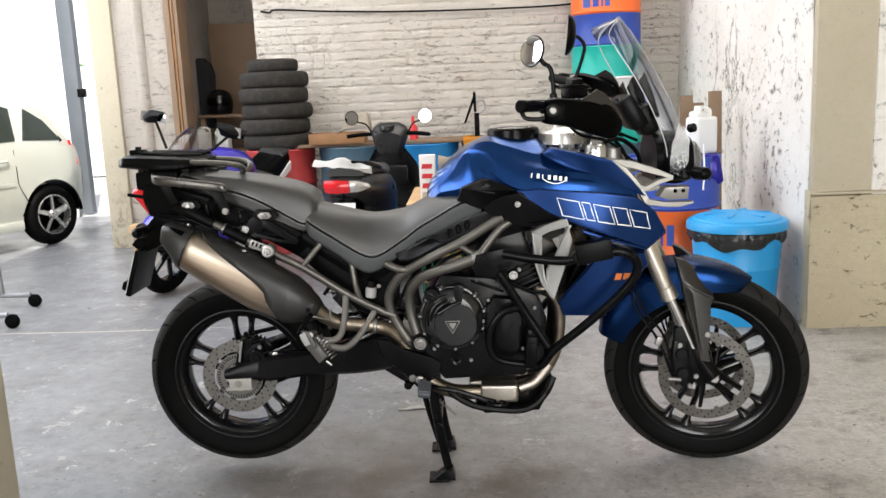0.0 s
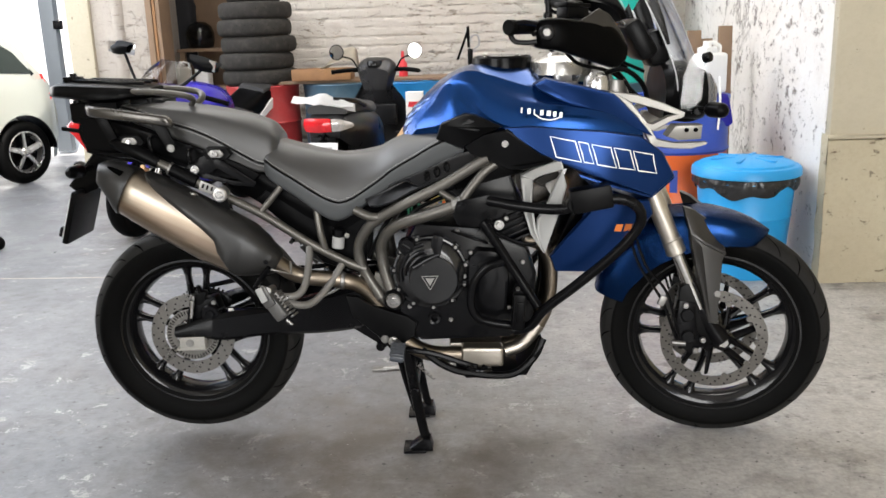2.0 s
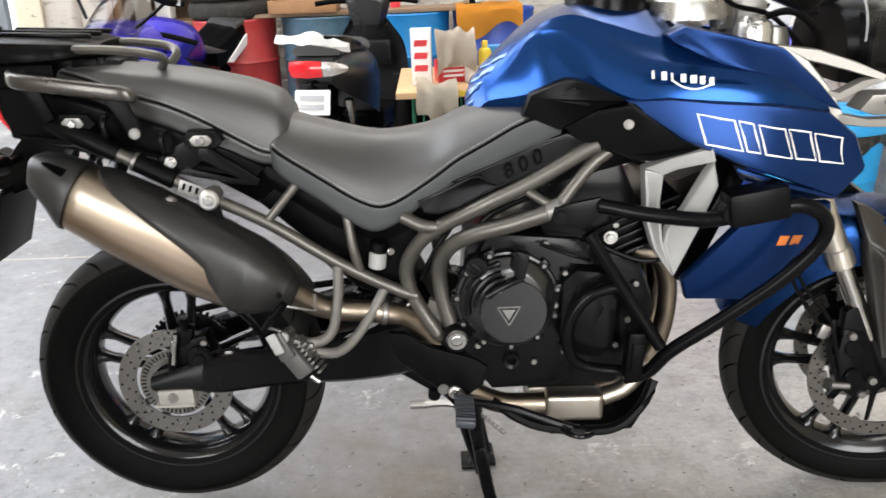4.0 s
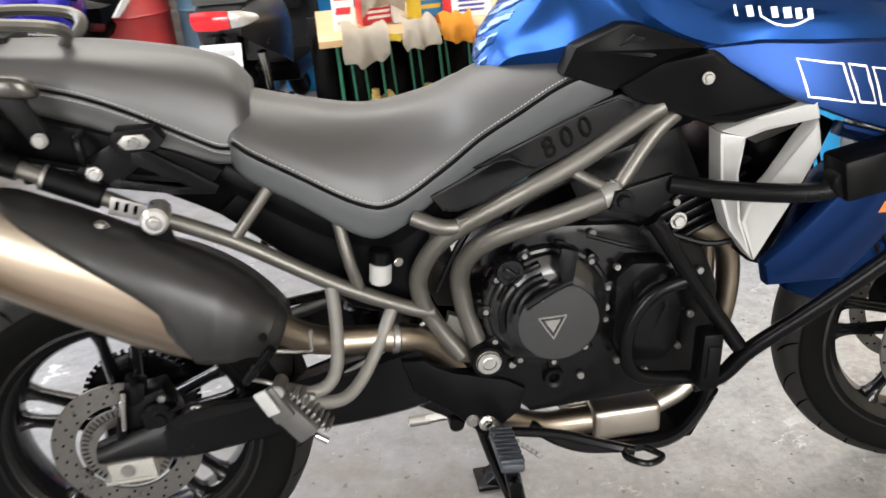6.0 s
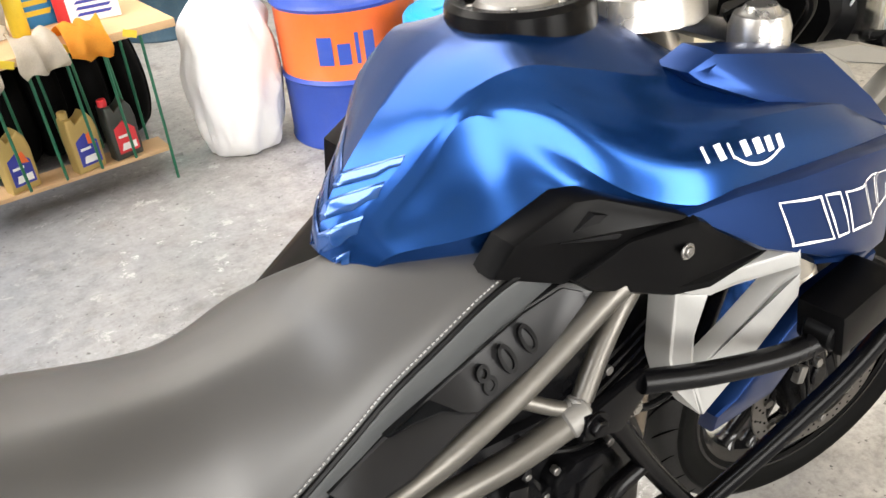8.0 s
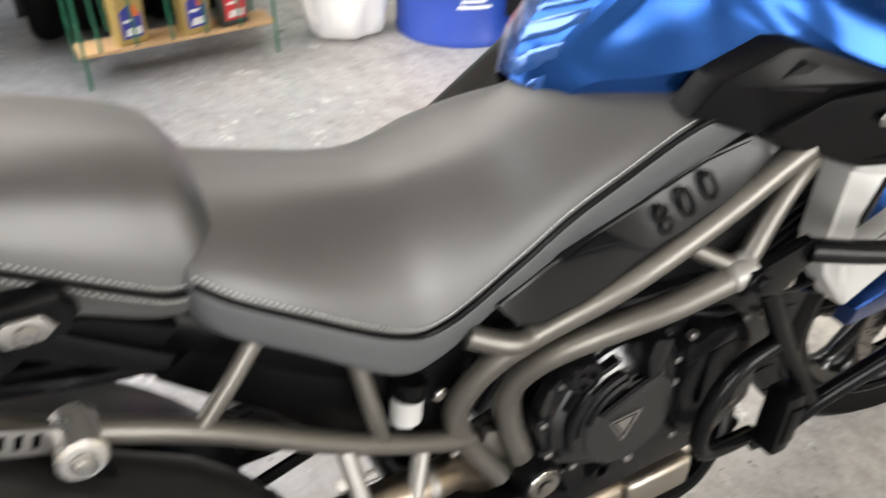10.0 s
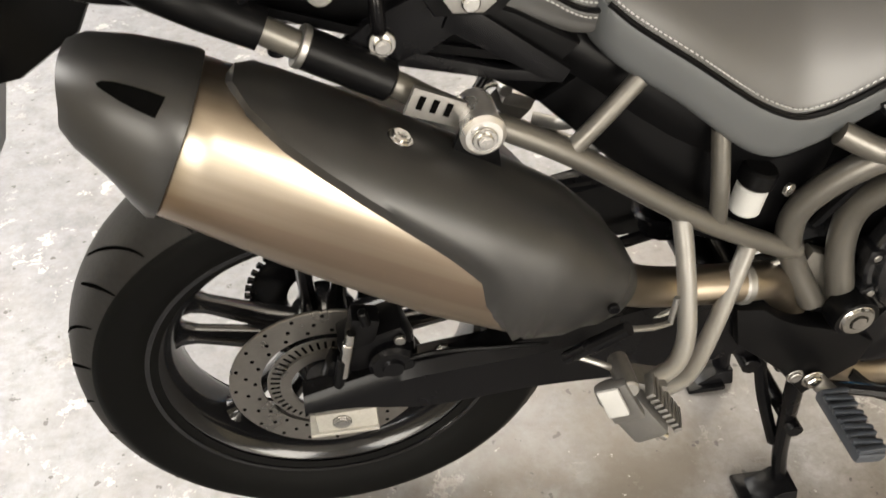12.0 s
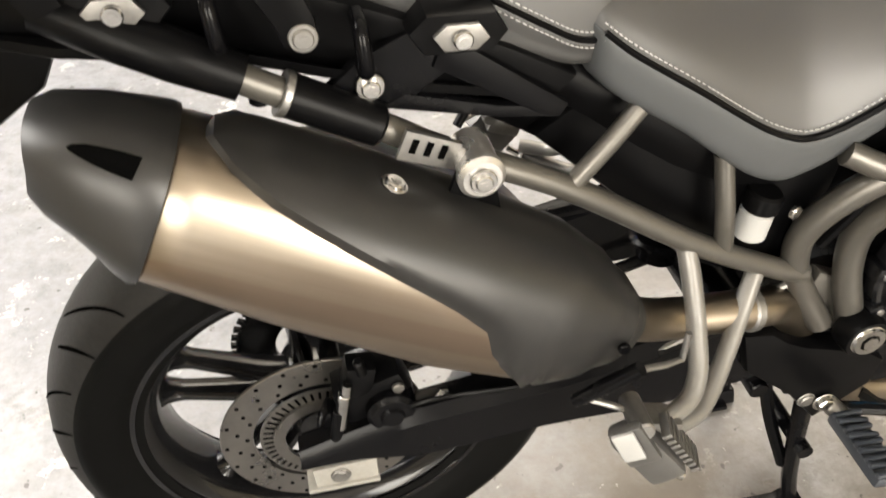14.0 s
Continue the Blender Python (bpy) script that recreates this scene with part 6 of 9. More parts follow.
pair("lower_slider", lambda bm: [box(bm, (0.982, -0.248, 0.478), (0.036, 0.04, 0.105), (0, 4, 0), 0.008), box(bm, (0.984, -0.268, 0.480), (0.022, 0.008, 0.06), (0, 4, 0), 0.003)], "black")
pair("bar_mount", lambda bm: prism(bm, [(0.810, 0.772), (0.818, 0.800), (0.905, 0.816), (0.918, 0.792), (0.870, 0.752)], -0.276, -0.262, 0.003), "satin")
bolt("mount_bolt", (0.830, -0.276, 0.785), (0, -1, 0), 0.011, bike, "satin", 0.010, 0.017)
bolt("bar_bolt", (0.932, -0.235, 0.724), (0, -1, 0), 0.010, bike, "chrome", 0.008, 0.014)
# heel plate, pegs and stands
bolt("plate_bolt", (0.620, -0.180, 0.372), (0, -1, 0), 0.011, bike, "chrome", 0.010, 0.015)
pg = pair("rider_peg", lambda bm: box(bm, (0.638, -0.250, 0.362), (0.040, 0.104, 0.018), (0, 8, 0), 0.006), "pegrubber", label="ribbed dark rubber rider peg")
for i in range(9):
    single("peg_rib", lambda bm: box(bm, (0.638, -0.206 - 0.0112 * i, 0.3735), (0.041, 0.0074, 0.008), (0, 8, 5 * (-1) ** i), 0.003), "pegrubber", pg[0])
pair("peg_bracket", lambda bm: tube(bm, [(0.622, -0.172, 0.372), (0.632, -0.184, 0.364), (0.640, -0.200, 0.360)], 0.012, 10), "cast")
pp = pair("pillion_peg", lambda bm: [box(bm, (0.310, -0.300, 0.528), (0.040, 0.026, 0.086), (0, -38, -16), 0.007), box(bm, (0.290, -0.308, 0.554), (0.034, 0.012, 0.056), (0, -30, -16), 0.004)], "pegmetal", label="folded grey metal pillion peg with a bright plate")
pair("peg_plate", lambda bm: box(bm, (0.2795, -0.316, 0.563), (0.022, 0.004, 0.042), (0, -26, -16), 0.003), "thread", pp[0], "pale worn plate")
for i in range(8):
    single("peg_rib", lambda bm: box(bm, (0.322 + 0.0058 * i, -0.302, 0.566 - 0.0092 * i), (0.010, 0.030, 0.005), (0, -38, -16), 0.0015), "cast", pp[0])
pair("peg_hinge", lambda bm: rod(bm, (0.300, -0.262, 0.566), (0.296, -0.312, 0.574), 0.011, chamfer=0.002), "cast")
pair("hinge_block", lambda bm: box(bm, (0.322, -0.280, 0.546), (0.05, 0.03, 0.024), (0, 20, 0), 0.005), "cast")
pair("peg_bracket_pin", lambda bm: rod(bm, (0.338, -0.300, 0.486), (0.356, -0.302, 0.472), 0.005, chamfer=0.001), "chrome")
pair("peg_guard", lambda bm: tube(bm, [(0.247, -0.255, 0.568), (0.272, -0.268, 0.600), (0.297, -0.280, 0.631)], [0.007, 0.0085, 0.0075], 12), "satin", label="dark rounded peg guard bar")
pair("guard_rod", lambda bm: tube(bm, [(0.294, -0.278, 0.627), (0.330, -0.268, 0.614), (0.352, -0.258, 0.606), (0.354, -0.256, 0.640)], 0.0034, 8, smooth=False), "cast")
pair("guard_rod", lambda bm: tube(bm, [(0.258, -0.260, 0.574), (0.285, -0.276, 0.572), (0.305, -0.280, 0.556)], 0.0034, 8), "cast")
pair("centre_stand_leg", lambda bm: [tube(bm, [(0.655, -0.110, 0.345), (0.664, -0.112, 0.250), (0.684, -0.112, 0.110), (0.700, -0.118, 0.030)], [0.020, 0.019, 0.017, 0.016], 10, flat=0.7), tube(bm, [(0.615, -0.06, 0.33), (0.640, -0.075, 0.22), (0.672, -0.105, 0.12)], 0.010, 8)], "satin", label="black centre stand leg")
pair("stand_foot", lambda bm: [prism(bm, [(0.650, 0.002), (0.650, 0.010), (0.690, 0.040), (0.715, 0.040), (0.722, 0.010), (0.722, 0.002)], -0.152, -0.100, 0.003), box(bm, (0.668, -0.126, 0.006), (0.07, 0.075, 0.010), (0, 0, 0), 0.003)], "engine", label="worn dark steel stand foot")
single("stand_tang", lambda bm: [tube(bm, [(0.690, 0.16, 0.10), (0.62, 0.20, 0.13), (0.545, 0.215, 0.125)], 0.010, 8), box(bm, (0.53, 0.215, 0.125), (0.05, 0.03, 0.012), (0, 0, 0), 0.004)], "cast")
single("stand_bar", lambda bm: tube(bm, [(0.672, -0.14, 0.19), (0.672, 0.14, 0.19)], 0.012, 10, smooth=False), "satin")
single("stand_spring", lambda bm: tube(bm, [(0.60 + 0.0022 * i + 0.006 * math.cos(i * 1.6), -0.10, 0.35 - 0.0022 * i + 0.006 * math.sin(i * 1.6)) for i in range(60)], 0.0016, 5, smooth=False), "cast")
single("brake_pedal", lambda bm: [tube(bm, [(0.650, -0.175, 0.345), (0.740, -0.195, 0.335), (0.820, -0.225, 0.318), (0.862, -0.245, 0.312)], 0.009, 8), tube(bm, [(0.850, -0.235, 0.312), (0.840, -0.265, 0.318), (0.868, -0.290, 0.318), (0.898, -0.275, 0.316), (0.880, -0.240, 0.312)], 0.006, 8)], "engine", label="black brake pedal with open toe piece")
single("linkage", lambda bm: [prism(bm, [(0.520, 0.425), (0.560, 0.440), (0.660, 0.350), (0.640, 0.320), (0.600, 0.335)], -0.09, -0.06, 0.004), prism(bm, [(0.480, 0.40), (0.500, 0.42), (0.600, 0.345), (0.590, 0.325)], -0.11, -0.095, 0.003), rod(bm, (0.575, -0.12, 0.332), (0.575, -0.05, 0.332), 0.014, chamfer=0.002), rod(bm, (0.625, -0.12, 0.325), (0.625, -0.05, 0.325), 0.014, chamfer=0.002)], "satin", label="dark suspension linkage")

pair("footrest_hanger", lambda bm: panel(bm, [(0.487, -0.164, 0.510), (0.524, -0.166, 0.507), (0.546, -0.168, 0.490), (0.574, -0.168, 0.475), (0.662, -0.170, 0.447), (0.692, -0.170, 0.425), (0.682, -0.172, 0.384), (0.642, -0.174, 0.356), (0.616, -0.174, 0.338), (0.570, -0.172, 0.392), (0.503, -0.166, 0.446)], 0.022, 0.008, 0.005), "black", label="black footrest hanger plate")
bolt("hanger_plate_bolt", (0.596, -0.176, 0.378), (0, -1, 0), 0.009, bike, "cast", washer=0.012)

# front end, turned with the bars
pair("fork_tube", lambda bm: tube(bm, [(1.268, -0.104, 1.040), (1.330, -0.104, 0.880), (1.435, -0.104, 0.630), (1.446, -0.104, 0.605)], [0.0275, 0.0275, 0.027, 0.025], 20, smooth=False), "forksilver", label="silver upper fork tube", turned=True)
pair("fork_collar", lambda bm: rod(bm, (1.430, -0.104, 0.645), (1.447, -0.104, 0.602), 0.0295, chamfer=0.003), "forksilver", turned=True)
pair("fork_slider", lambda bm: tube(bm, [(1.444, -0.104, 0.610), (1.532, -0.104, 0.400)], 0.0205, 18, smooth=False), "chrome", label="bright fork stanchion", turned=True)
pair("fork_bottom", lambda bm: [tube(bm, [(1.520, -0.104, 0.440), (1.545, -0.104, 0.390), (1.580, -0.108, 0.338)], [0.024, 0.028, 0.030], 14), rod(bm, (1.580, -0.070, 0.338), (1.580, -0.128, 0.338), 0.026, chamfer=0.004), prism(bm, [(1.470, 0.470), (1.500, 0.500), (1.560, 0.430), (1.590, 0.330), (1.560, 0.325), (1.500, 0.400)], -0.105, -0.090, 0.006)], "satin", label="black fork bottom", turned=True)
single("front_axle", lambda bm: sway(rod(rod(bm, (1.582, -0.126, 0.338), (1.582, -0.134, 0.338), 0.016, n=6, chamfer=0.002), (1.582, -0.133, 0.338), (1.582, -0.1345, 0.338), 0.009)), "chrome")
fg = pair("fork_guard", lambda bm: panel(bm, [(1.474, -0.148, 0.668), (1.510, -0.154, 0.640), (1.574, -0.148, 0.606), (1.560, -0.142, 0.575), (1.553, -0.136, 0.520), (1.556, -0.133, 0.470), (1.566, -0.130, 0.395), (1.535, -0.128, 0.400), (1.507, -0.132, 0.520), (1.480, -0.140, 0.630)], 0.03, 0.010, 0.006), "guardgrey", label="grey fork guard", turned=True)
pair("guard_crown", lambda bm: panel(bm, [(1.462, -0.108, 0.738), (1.492, -0.104, 0.728), (1.535, -0.100, 0.698), (1.566, -0.102, 0.658), (1.580, -0.118, 0.618), (1.574, -0.147, 0.604), (1.510, -0.153, 0.638), (1.474, -0.147, 0.666)], 0.02, 0.008, 0.005), "guardgrey", fg[0], turned=True)
pair("caliper_carrier", lambda bm: prism(bm, [(1.455, 0.505), (1.490, 0.525), (1.530, 0.450), (1.560, 0.395), (1.572, 0.350), (1.535, 0.322), (1.485, 0.335), (1.445, 0.400)], -0.124, -0.096, 0.005), "black", label="black cast caliper carrier", turned=True)
for x, z in ((1.548, 0.597), (1.555, 0.490)):
    pair("guard_bolt", lambda bm: rod(bm, (x, -0.136, z), (x, -0.146, z), 0.010, n=6, chamfer=0.001), "cast", turned=True)
fcal = pair("front_caliper", lambda bm: [prism(bm, [(1.452, 0.470), (1.440, 0.400), (1.455, 0.330), (1.490, 0.300), (1.525, 0.330), (1.505, 0.390), (1.500, 0.460)], -0.130, -0.070, 0.010), rod(bm, (1.475, -0.138, 0.425), (1.475, -0.12, 0.425), 0.020, chamfer=0.003), rod(bm, (1.478, -0.138, 0.360), (1.478, -0.12, 0.360), 0.020, chamfer=0.003), prism(bm, [(1.500, 0.455), (1.560, 0.400), (1.575, 0.330), (1.540, 0.300), (1.515, 0.340)], -0.110, -0.090, 0.006)], "satin", label="black front brake caliper", turned=True)
for x, z in ((1.468, 0.455), (1.520, 0.350), (1.500, 0.318)):
    single("caliper_bolt", lambda bm: sway(rod(bm, (x, -0.128, z), (x, -0.140, z), 0.009, n=6, chamfer=0.001)), "cast", fcal[0])
for k in range(6):
    a = 2 * math.pi * k / 6
    pair("disc_carrier_arm", lambda bm: tube(bm, [(1.582 + 0.045 * math.cos(a), -0.078, 0.338 + 0.045 * math.sin(a)), (1.582 + 0.120 * math.cos(a + 0.25), -0.078, 0.338 + 0.120 * math.sin(a + 0.25))], [0.014, 0.009], 8, smooth=False, flat=0.5), "satin", turned=True)
for k in range(10):
    a = 2 * math.pi * k / 10
    bm = bmesh.new()
    rod(bm, (1.582 + 0.121 * math.cos(a), -0.080, 0.338 + 0.121 * math.sin(a)), (1.582 + 0.121 * math.cos(a), -0.086, 0.338 + 0.121 * math.sin(a)), 0.009, n=12)
    fpart("disc_bobbin", bm, "disc", front)
pair("brake_line", lambda bm: [tube(bm, [(1.300, -0.120, 0.700), (1.330, -0.135, 0.585), (1.395, -0.145, 0.480), (1.430, -0.140, 0.390), (1.448, -0.130, 0.345)], 0.0042, 8), tube(bm, [(1.315, -0.125, 0.690), (1.350, -0.140, 0.580), (1.410, -0.145, 0.500), (1.440, -0.138, 0.400), (1.452, -0.130, 0.350)], 0.0042, 8)], "satin", turned=True)
pair("line_clip", lambda bm: box(bm, (1.398, -0.146, 0.475), (0.02, 0.014, 0.03), (0, 25, 0), 0.003), "cast", turned=True)
pair("line_banjo", lambda bm: rod(bm, (1.430, -0.134, 0.345), (1.470, -0.134, 0.340), 0.008), "cast", turned=True)
# blue mudguard: curved over the tyre, pointed nose, deep rear skirt
def mudguard(bm):
    rows = []
    for a, r, w, drop in ((160, 0.376, 0.062, 0.06), (149, 0.392, 0.084, 0.075), (132, 0.414, 0.094, 0.10), (118, 0.411, 0.096, 0.10), (98, 0.388, 0.094, 0.072), (84, 0.372, 0.088, 0.050), (74, 0.362, 0.072, 0.034), (68, 0.355, 0.045, 0.018), (65, 0.352, 0.015, 0.008)):
        t = radians(a)
        rad = V(math.cos(t), 0, math.sin(t))
        rows.append([FW + rad * rr + V(0, y, 0) for rr, y in ((r, 0), (r - 0.004, -w * 0.5), (r - 0.016, -w * 0.85), (r - 0.03 - drop * 0.3, -w), (r - 0.03 - drop, -w * 0.98))])
    skin(bm, rows, 4, 4, cap=False)
    top = list(bm.verts)
    bmesh.ops.solidify(bm, geom=bm.faces[:], thickness=0.003)


bm = bmesh.new()
mudguard(bm)
fpart("front_mudguard", bm, "blue", label="matt blue front mudguard with pointed nose", angle=40)
# clamps, bars, levers, guards
single("lower_clamp", lambda bm: box(bm, (1.345, 0, 0.86), (0.10, 0.27, 0.045), (0, 24, 0), 0.01), "satin")
single("upper_clamp", lambda bm: [box(bm, (1.262, 0, 1.06), (0.10, 0.27, 0.03), (0, 24, 0), 0.01), lathe(bm, [(0, 0.03), (0.03, 0.028), (0.035, 0.0), (0.035, -0.03)], (1.262, -0.104, 1.07), "z", 24), lathe(bm, [(0, 0.03), (0.03, 0.028), (0.035, 0.0), (0.035, -0.03)], (1.262, 0.104, 1.07), "z", 24), box(bm, (1.235, -0.045, 1.11), (0.06, 0.04, 0.08), (0, 10, 0), 0.012), box(bm, (1.235, 0.045, 1.11), (0.06, 0.04, 0.08), (0, 10, 0), 0.012)], "cast", label="cast aluminium upper fork clamp")
single("cockpit_dome", lambda bm: [lathe(bm, [(0, 0.024), (0.05, 0.020), (0.078, 0.004), (0.082, -0.03), (0, -0.03)], (1.112, -0.060, 1.148), "z", 32), lathe(bm, [(0, 0.030), (0.014, 0.028), (0.018, 0.018)], (1.098, -0.075, 1.148), "z", 16)], "yoke", label="bright cast yoke cover")
for y in (-0.165, 0.10):
    single("fork_cap", lambda bm: [lathe(bm, [(0, 0.034), (0.018, 0.034), (0.024, 0.026), (0.031, 0.024), (0.036, 0.010), (0.036, -0.035), (0, -0.035)], (1.205 - 0.2 * (y + 0.165), y, 1.090), "z", 32)], "yoke", label="bright ringed fork cap")
single("bar_riser", lambda bm: [tube(bm, [(1.17, -0.08, 1.10), (1.17, -0.09, 1.16), (1.19, -0.11, 1.20)], 0.022, 12), tube(bm, [(1.19, 0.02, 1.10), (1.20, 0.02, 1.16), (1.21, 0.02, 1.19)], 0.022, 12)], "yoke")


def bar(bm):
    tube(bm, [(1.228, 0, 1.168), (1.222, -0.08, 1.168), (1.190, -0.16, 1.205), (1.120, -0.26, 1.235), (1.062, -0.34, 1.245), (0.975, -0.44, 1.248)], 0.0112, 12)


pair("handlebar", bar, "satin", label="black handlebar", turned=True)
hgp = pair("hand_grip_rubber", lambda bm: [tube(bm, [(1.045, -0.365, 1.246), (0.965, -0.452, 1.248)], [0.0165, 0.0165], 14, smooth=False), rod(bm, (0.965, -0.452, 1.248), (0.950, -0.468, 1.248), 0.018, chamfer=0.003)], "rubber", turned=True)
pair("switch_pod", lambda bm: [box(bm, (1.072, -0.335, 1.244), (0.055, 0.05, 0.048), (0, 0, 48), 0.010), box(bm, (1.115, -0.30, 1.225), (0.05, 0.04, 0.035), (0, 10, 40), 0.008)], "black", turned=True)
pair("lever", lambda bm: tube(bm, [(1.120, -0.31, 1.240), (1.105, -0.36, 1.238), (1.040, -0.44, 1.234), (1.010, -0.475, 1.232)], 0.006, 8), "satin", turned=True)


def hand_guard(bm):
    rows = []
    for (x, y, zt, zb) in ((1.018, -0.470, 1.256, 1.208), (1.040, -0.482, 1.262, 1.200), (1.080, -0.478, 1.264, 1.194), (1.130, -0.452, 1.258, 1.178), (1.180, -0.420, 1.252, 1.160), (1.225, -0.388, 1.236, 1.148), (1.250, -0.366, 1.206, 1.162)):
        rows.append([V(x - 0.018, y + 0.040, zt - 0.002), V(x - 0.006, y + 0.012, zt), V(x, y, (zt * 0.6 + zb * 0.4)), V(x - 0.004, y + 0.004, zb), V(x - 0.014, y + 0.026, zb - 0.003)])
    skin(bm, rows, 4, 4, mirror=False, cap=False)
    bmesh.ops.solidify(bm, geom=bm.faces[:], thickness=0.004)


guard = pair("hand_guard", hand_guard, "black", label="black plastic hand guard", turned=True, angle=50)
pair("wind_deflector", lambda bm: panel(bm, [(1.118, -0.440, 1.256), (1.172, -0.404, 1.286), (1.200, -0.386, 1.272), (1.232, -0.366, 1.232), (1.246, -0.360, 1.205), (1.180, -0.408, 1.240)], 0.004, 0.005, 0.002), "guardgrey", guard[0], "grey upper wind deflector", turned=True)
pair("guard_boss", lambda bm: rod(bm, (1.043, -0.450, 1.234), (1.040, -0.492, 1.234), 0.020, chamfer=0.004), "satin", guard[0], turned=True)
single("guard_bolt", lambda bm: rod(bm, (1.040, -0.490, 1.234), (1.0395, -0.498, 1.234), 0.010, chamfer=0.002), "cast", guard[0])
pair("guard_loop", lambda bm: tube(bm, [(1.020, -0.474, 1.254), (0.988, -0.466, 1.259), (0.964, -0.458, 1.251), (0.958, -0.452, 1.234), (0.968, -0.454, 1.216), (0.995, -0.462, 1.212), (1.020, -0.472, 1.214)], 0.0065, 8), "satin", guard[0], turned=True)
single("brake_reservoir", lambda bm: [box(bm, (1.115, -0.360, 1.278), (0.07, 0.045, 0.030), (0, 4, 35), 0.008), box(bm, (1.115, -0.360, 1.296), (0.075, 0.050, 0.010), (0, 4, 35), 0.003)], "black")
pair("bar_clamp", lambda bm: [rod(bm, (1.075, -0.350, 1.244), (1.050, -0.385, 1.244), 0.021, chamfer=0.004), box(bm, (1.052, -0.400, 1.256), (0.024, 0.024, 0.026), (0, 0, 48), 0.005)], "cast", turned=True)


def oval(bm, mc, mn, off, rx, rz, thick, dome, tilt):
    side = mn.cross(Vector((0, 0, 1))).normalized()
    up = side.cross(mn)
    side, up = side * math.cos(tilt) + up * math.sin(tilt), up * math.cos(tilt) - side * math.sin(tilt)
    loops = []
    for d, k in ((0, 1.0), (thick * 0.4, 1.03), (thick, 0.92), (thick + dome, 0.60), (thick + dome * 1.25, 0.1)):
        loops.append([mc + mn * off - mn * d + k * (side * rx * math.cos(t) + up * rz * math.sin(t)) for t in (2 * math.pi * i / 32 for i in range(32))])
    rings(bm, loops)


for mc, mn, rx, rz, tilt, arm_pts in (
        (V(0.993, -0.400, 1.398), V(-0.47, -0.88, 0.05), 0.033, 0.044, 0.35, [(1.051, -0.400, 1.250), (1.051, -0.400, 1.300), (1.044, -0.400, 1.348), (1.024, -0.396, 1.366), (1.006, -0.392, 1.392)]),
        (V(1.180, 0.360, 1.480), V(-0.95, 0.05, 0.10), 0.054, 0.072, 0.15, [(1.198, 0.360, 1.240), (1.206, 0.360, 1.307), (1.238, 0.360, 1.400), (1.244, 0.360, 1.440), (1.224, 0.360, 1.468), (1.196, 0.360, 1.478)])):
    mn = mn.normalized()
    st = single("mirror_stalk", lambda bm: [tube(bm, arm_pts, 0.0068, 10), rod(bm, arm_pts[0], V(*arm_pts[0]) + V(0, 0, 0.03), 0.011, chamfer=0.002)], "satin", label="black mirror stalk")
    mh = single("mirror_shell", lambda bm: oval(bm, mc, mn, 0.0, rx, rz, 0.016, 0.014, tilt), "black", label="black oval mirror shell")
    single("mirror_glass", lambda bm: oval(bm, mc, mn, 0.0015, rx * 0.92, rz * 0.92, 0.001, 0.0, tilt), "mirror", mh, "silvered mirror glass")
# windscreen, instruments and headlamps are fixed to the frame
def screen(bm):
    rows = []
    for x, z, w in ((1.520, 1.075, 0.130), (1.500, 1.150, 0.165), (1.460, 1.245, 0.175), (1.410, 1.345, 0.165), (1.355, 1.440, 0.135), (1.318, 1.495, 0.085), (1.308, 1.508, 0.04)):
        rows.append([V(x, 0, z), V(x - 0.008, -w * 0.45, z - 0.002), V(x - 0.04, -w * 0.85, z - 0.012), V(x - 0.085, -w * 1.02, z - 0.03)])
    skin(bm, rows, 5, 5, cap=False)


ws = single("windscreen", screen, "screen", label="clear plastic windscreen", angle=60)
ws.visible_shadow = False
single("screen_rim", lambda bm: [tube(bm, [(1.435, s * 0.133, 1.045), (1.415, s * 0.168, 1.120), (1.375, s * 0.178, 1.215), (1.325, s * 0.168, 1.315), (1.270, s * 0.138, 1.410), (1.258, s * 0.1, 1.452), (1.290, s * 0.05, 1.496), (1.308, 0, 1.509)], 0.0018, 6) for s in (-1, 1)], "rimclear", ws, "pale polished screen edge")
pair("screen_bracket", lambda bm: [prism(bm, [(1.352, 1.300), (1.372, 1.330), (1.400, 1.262), (1.420, 1.190), (1.398, 1.186), (1.378, 1.250)], -0.085, -0.070, 0.004), prism(bm, [(1.318, 1.285), (1.330, 1.305), (1.362, 1.225), (1.350, 1.212)], -0.075, -0.06, 0.004)], "satin")
inst = single("instrument_panel", lambda bm: [box(bm, (1.335, 0.0, 1.205), (0.055, 0.21, 0.115), (0, -32, 0), 0.018), box(bm, (1.385, 0, 1.18), (0.06, 0.14, 0.10), (0, -20, 0), 0.02)], "black", label="black instrument housing")
single("instrument_face", lambda bm: box(bm, (1.309, 0.0, 1.219), (0.004, 0.18, 0.085), (0, -32, 0), 0.001), "gloss", inst)
nose = single("nose_fairing", lambda bm: skin(bm, [[(1.40, 0, 1.14), (1.40, -0.09, 1.12), (1.40, -0.135, 1.06), (1.40, -0.10, 0.985)], [(1.47, 0, 1.14), (1.47, -0.10, 1.12), (1.47, -0.145, 1.06), (1.47, -0.10, 0.975)], [(1.525, 0, 1.12), (1.522, -0.08, 1.11), (1.515, -0.115, 1.055), (1.520, -0.08, 0.985)]], 4, 5), "black")
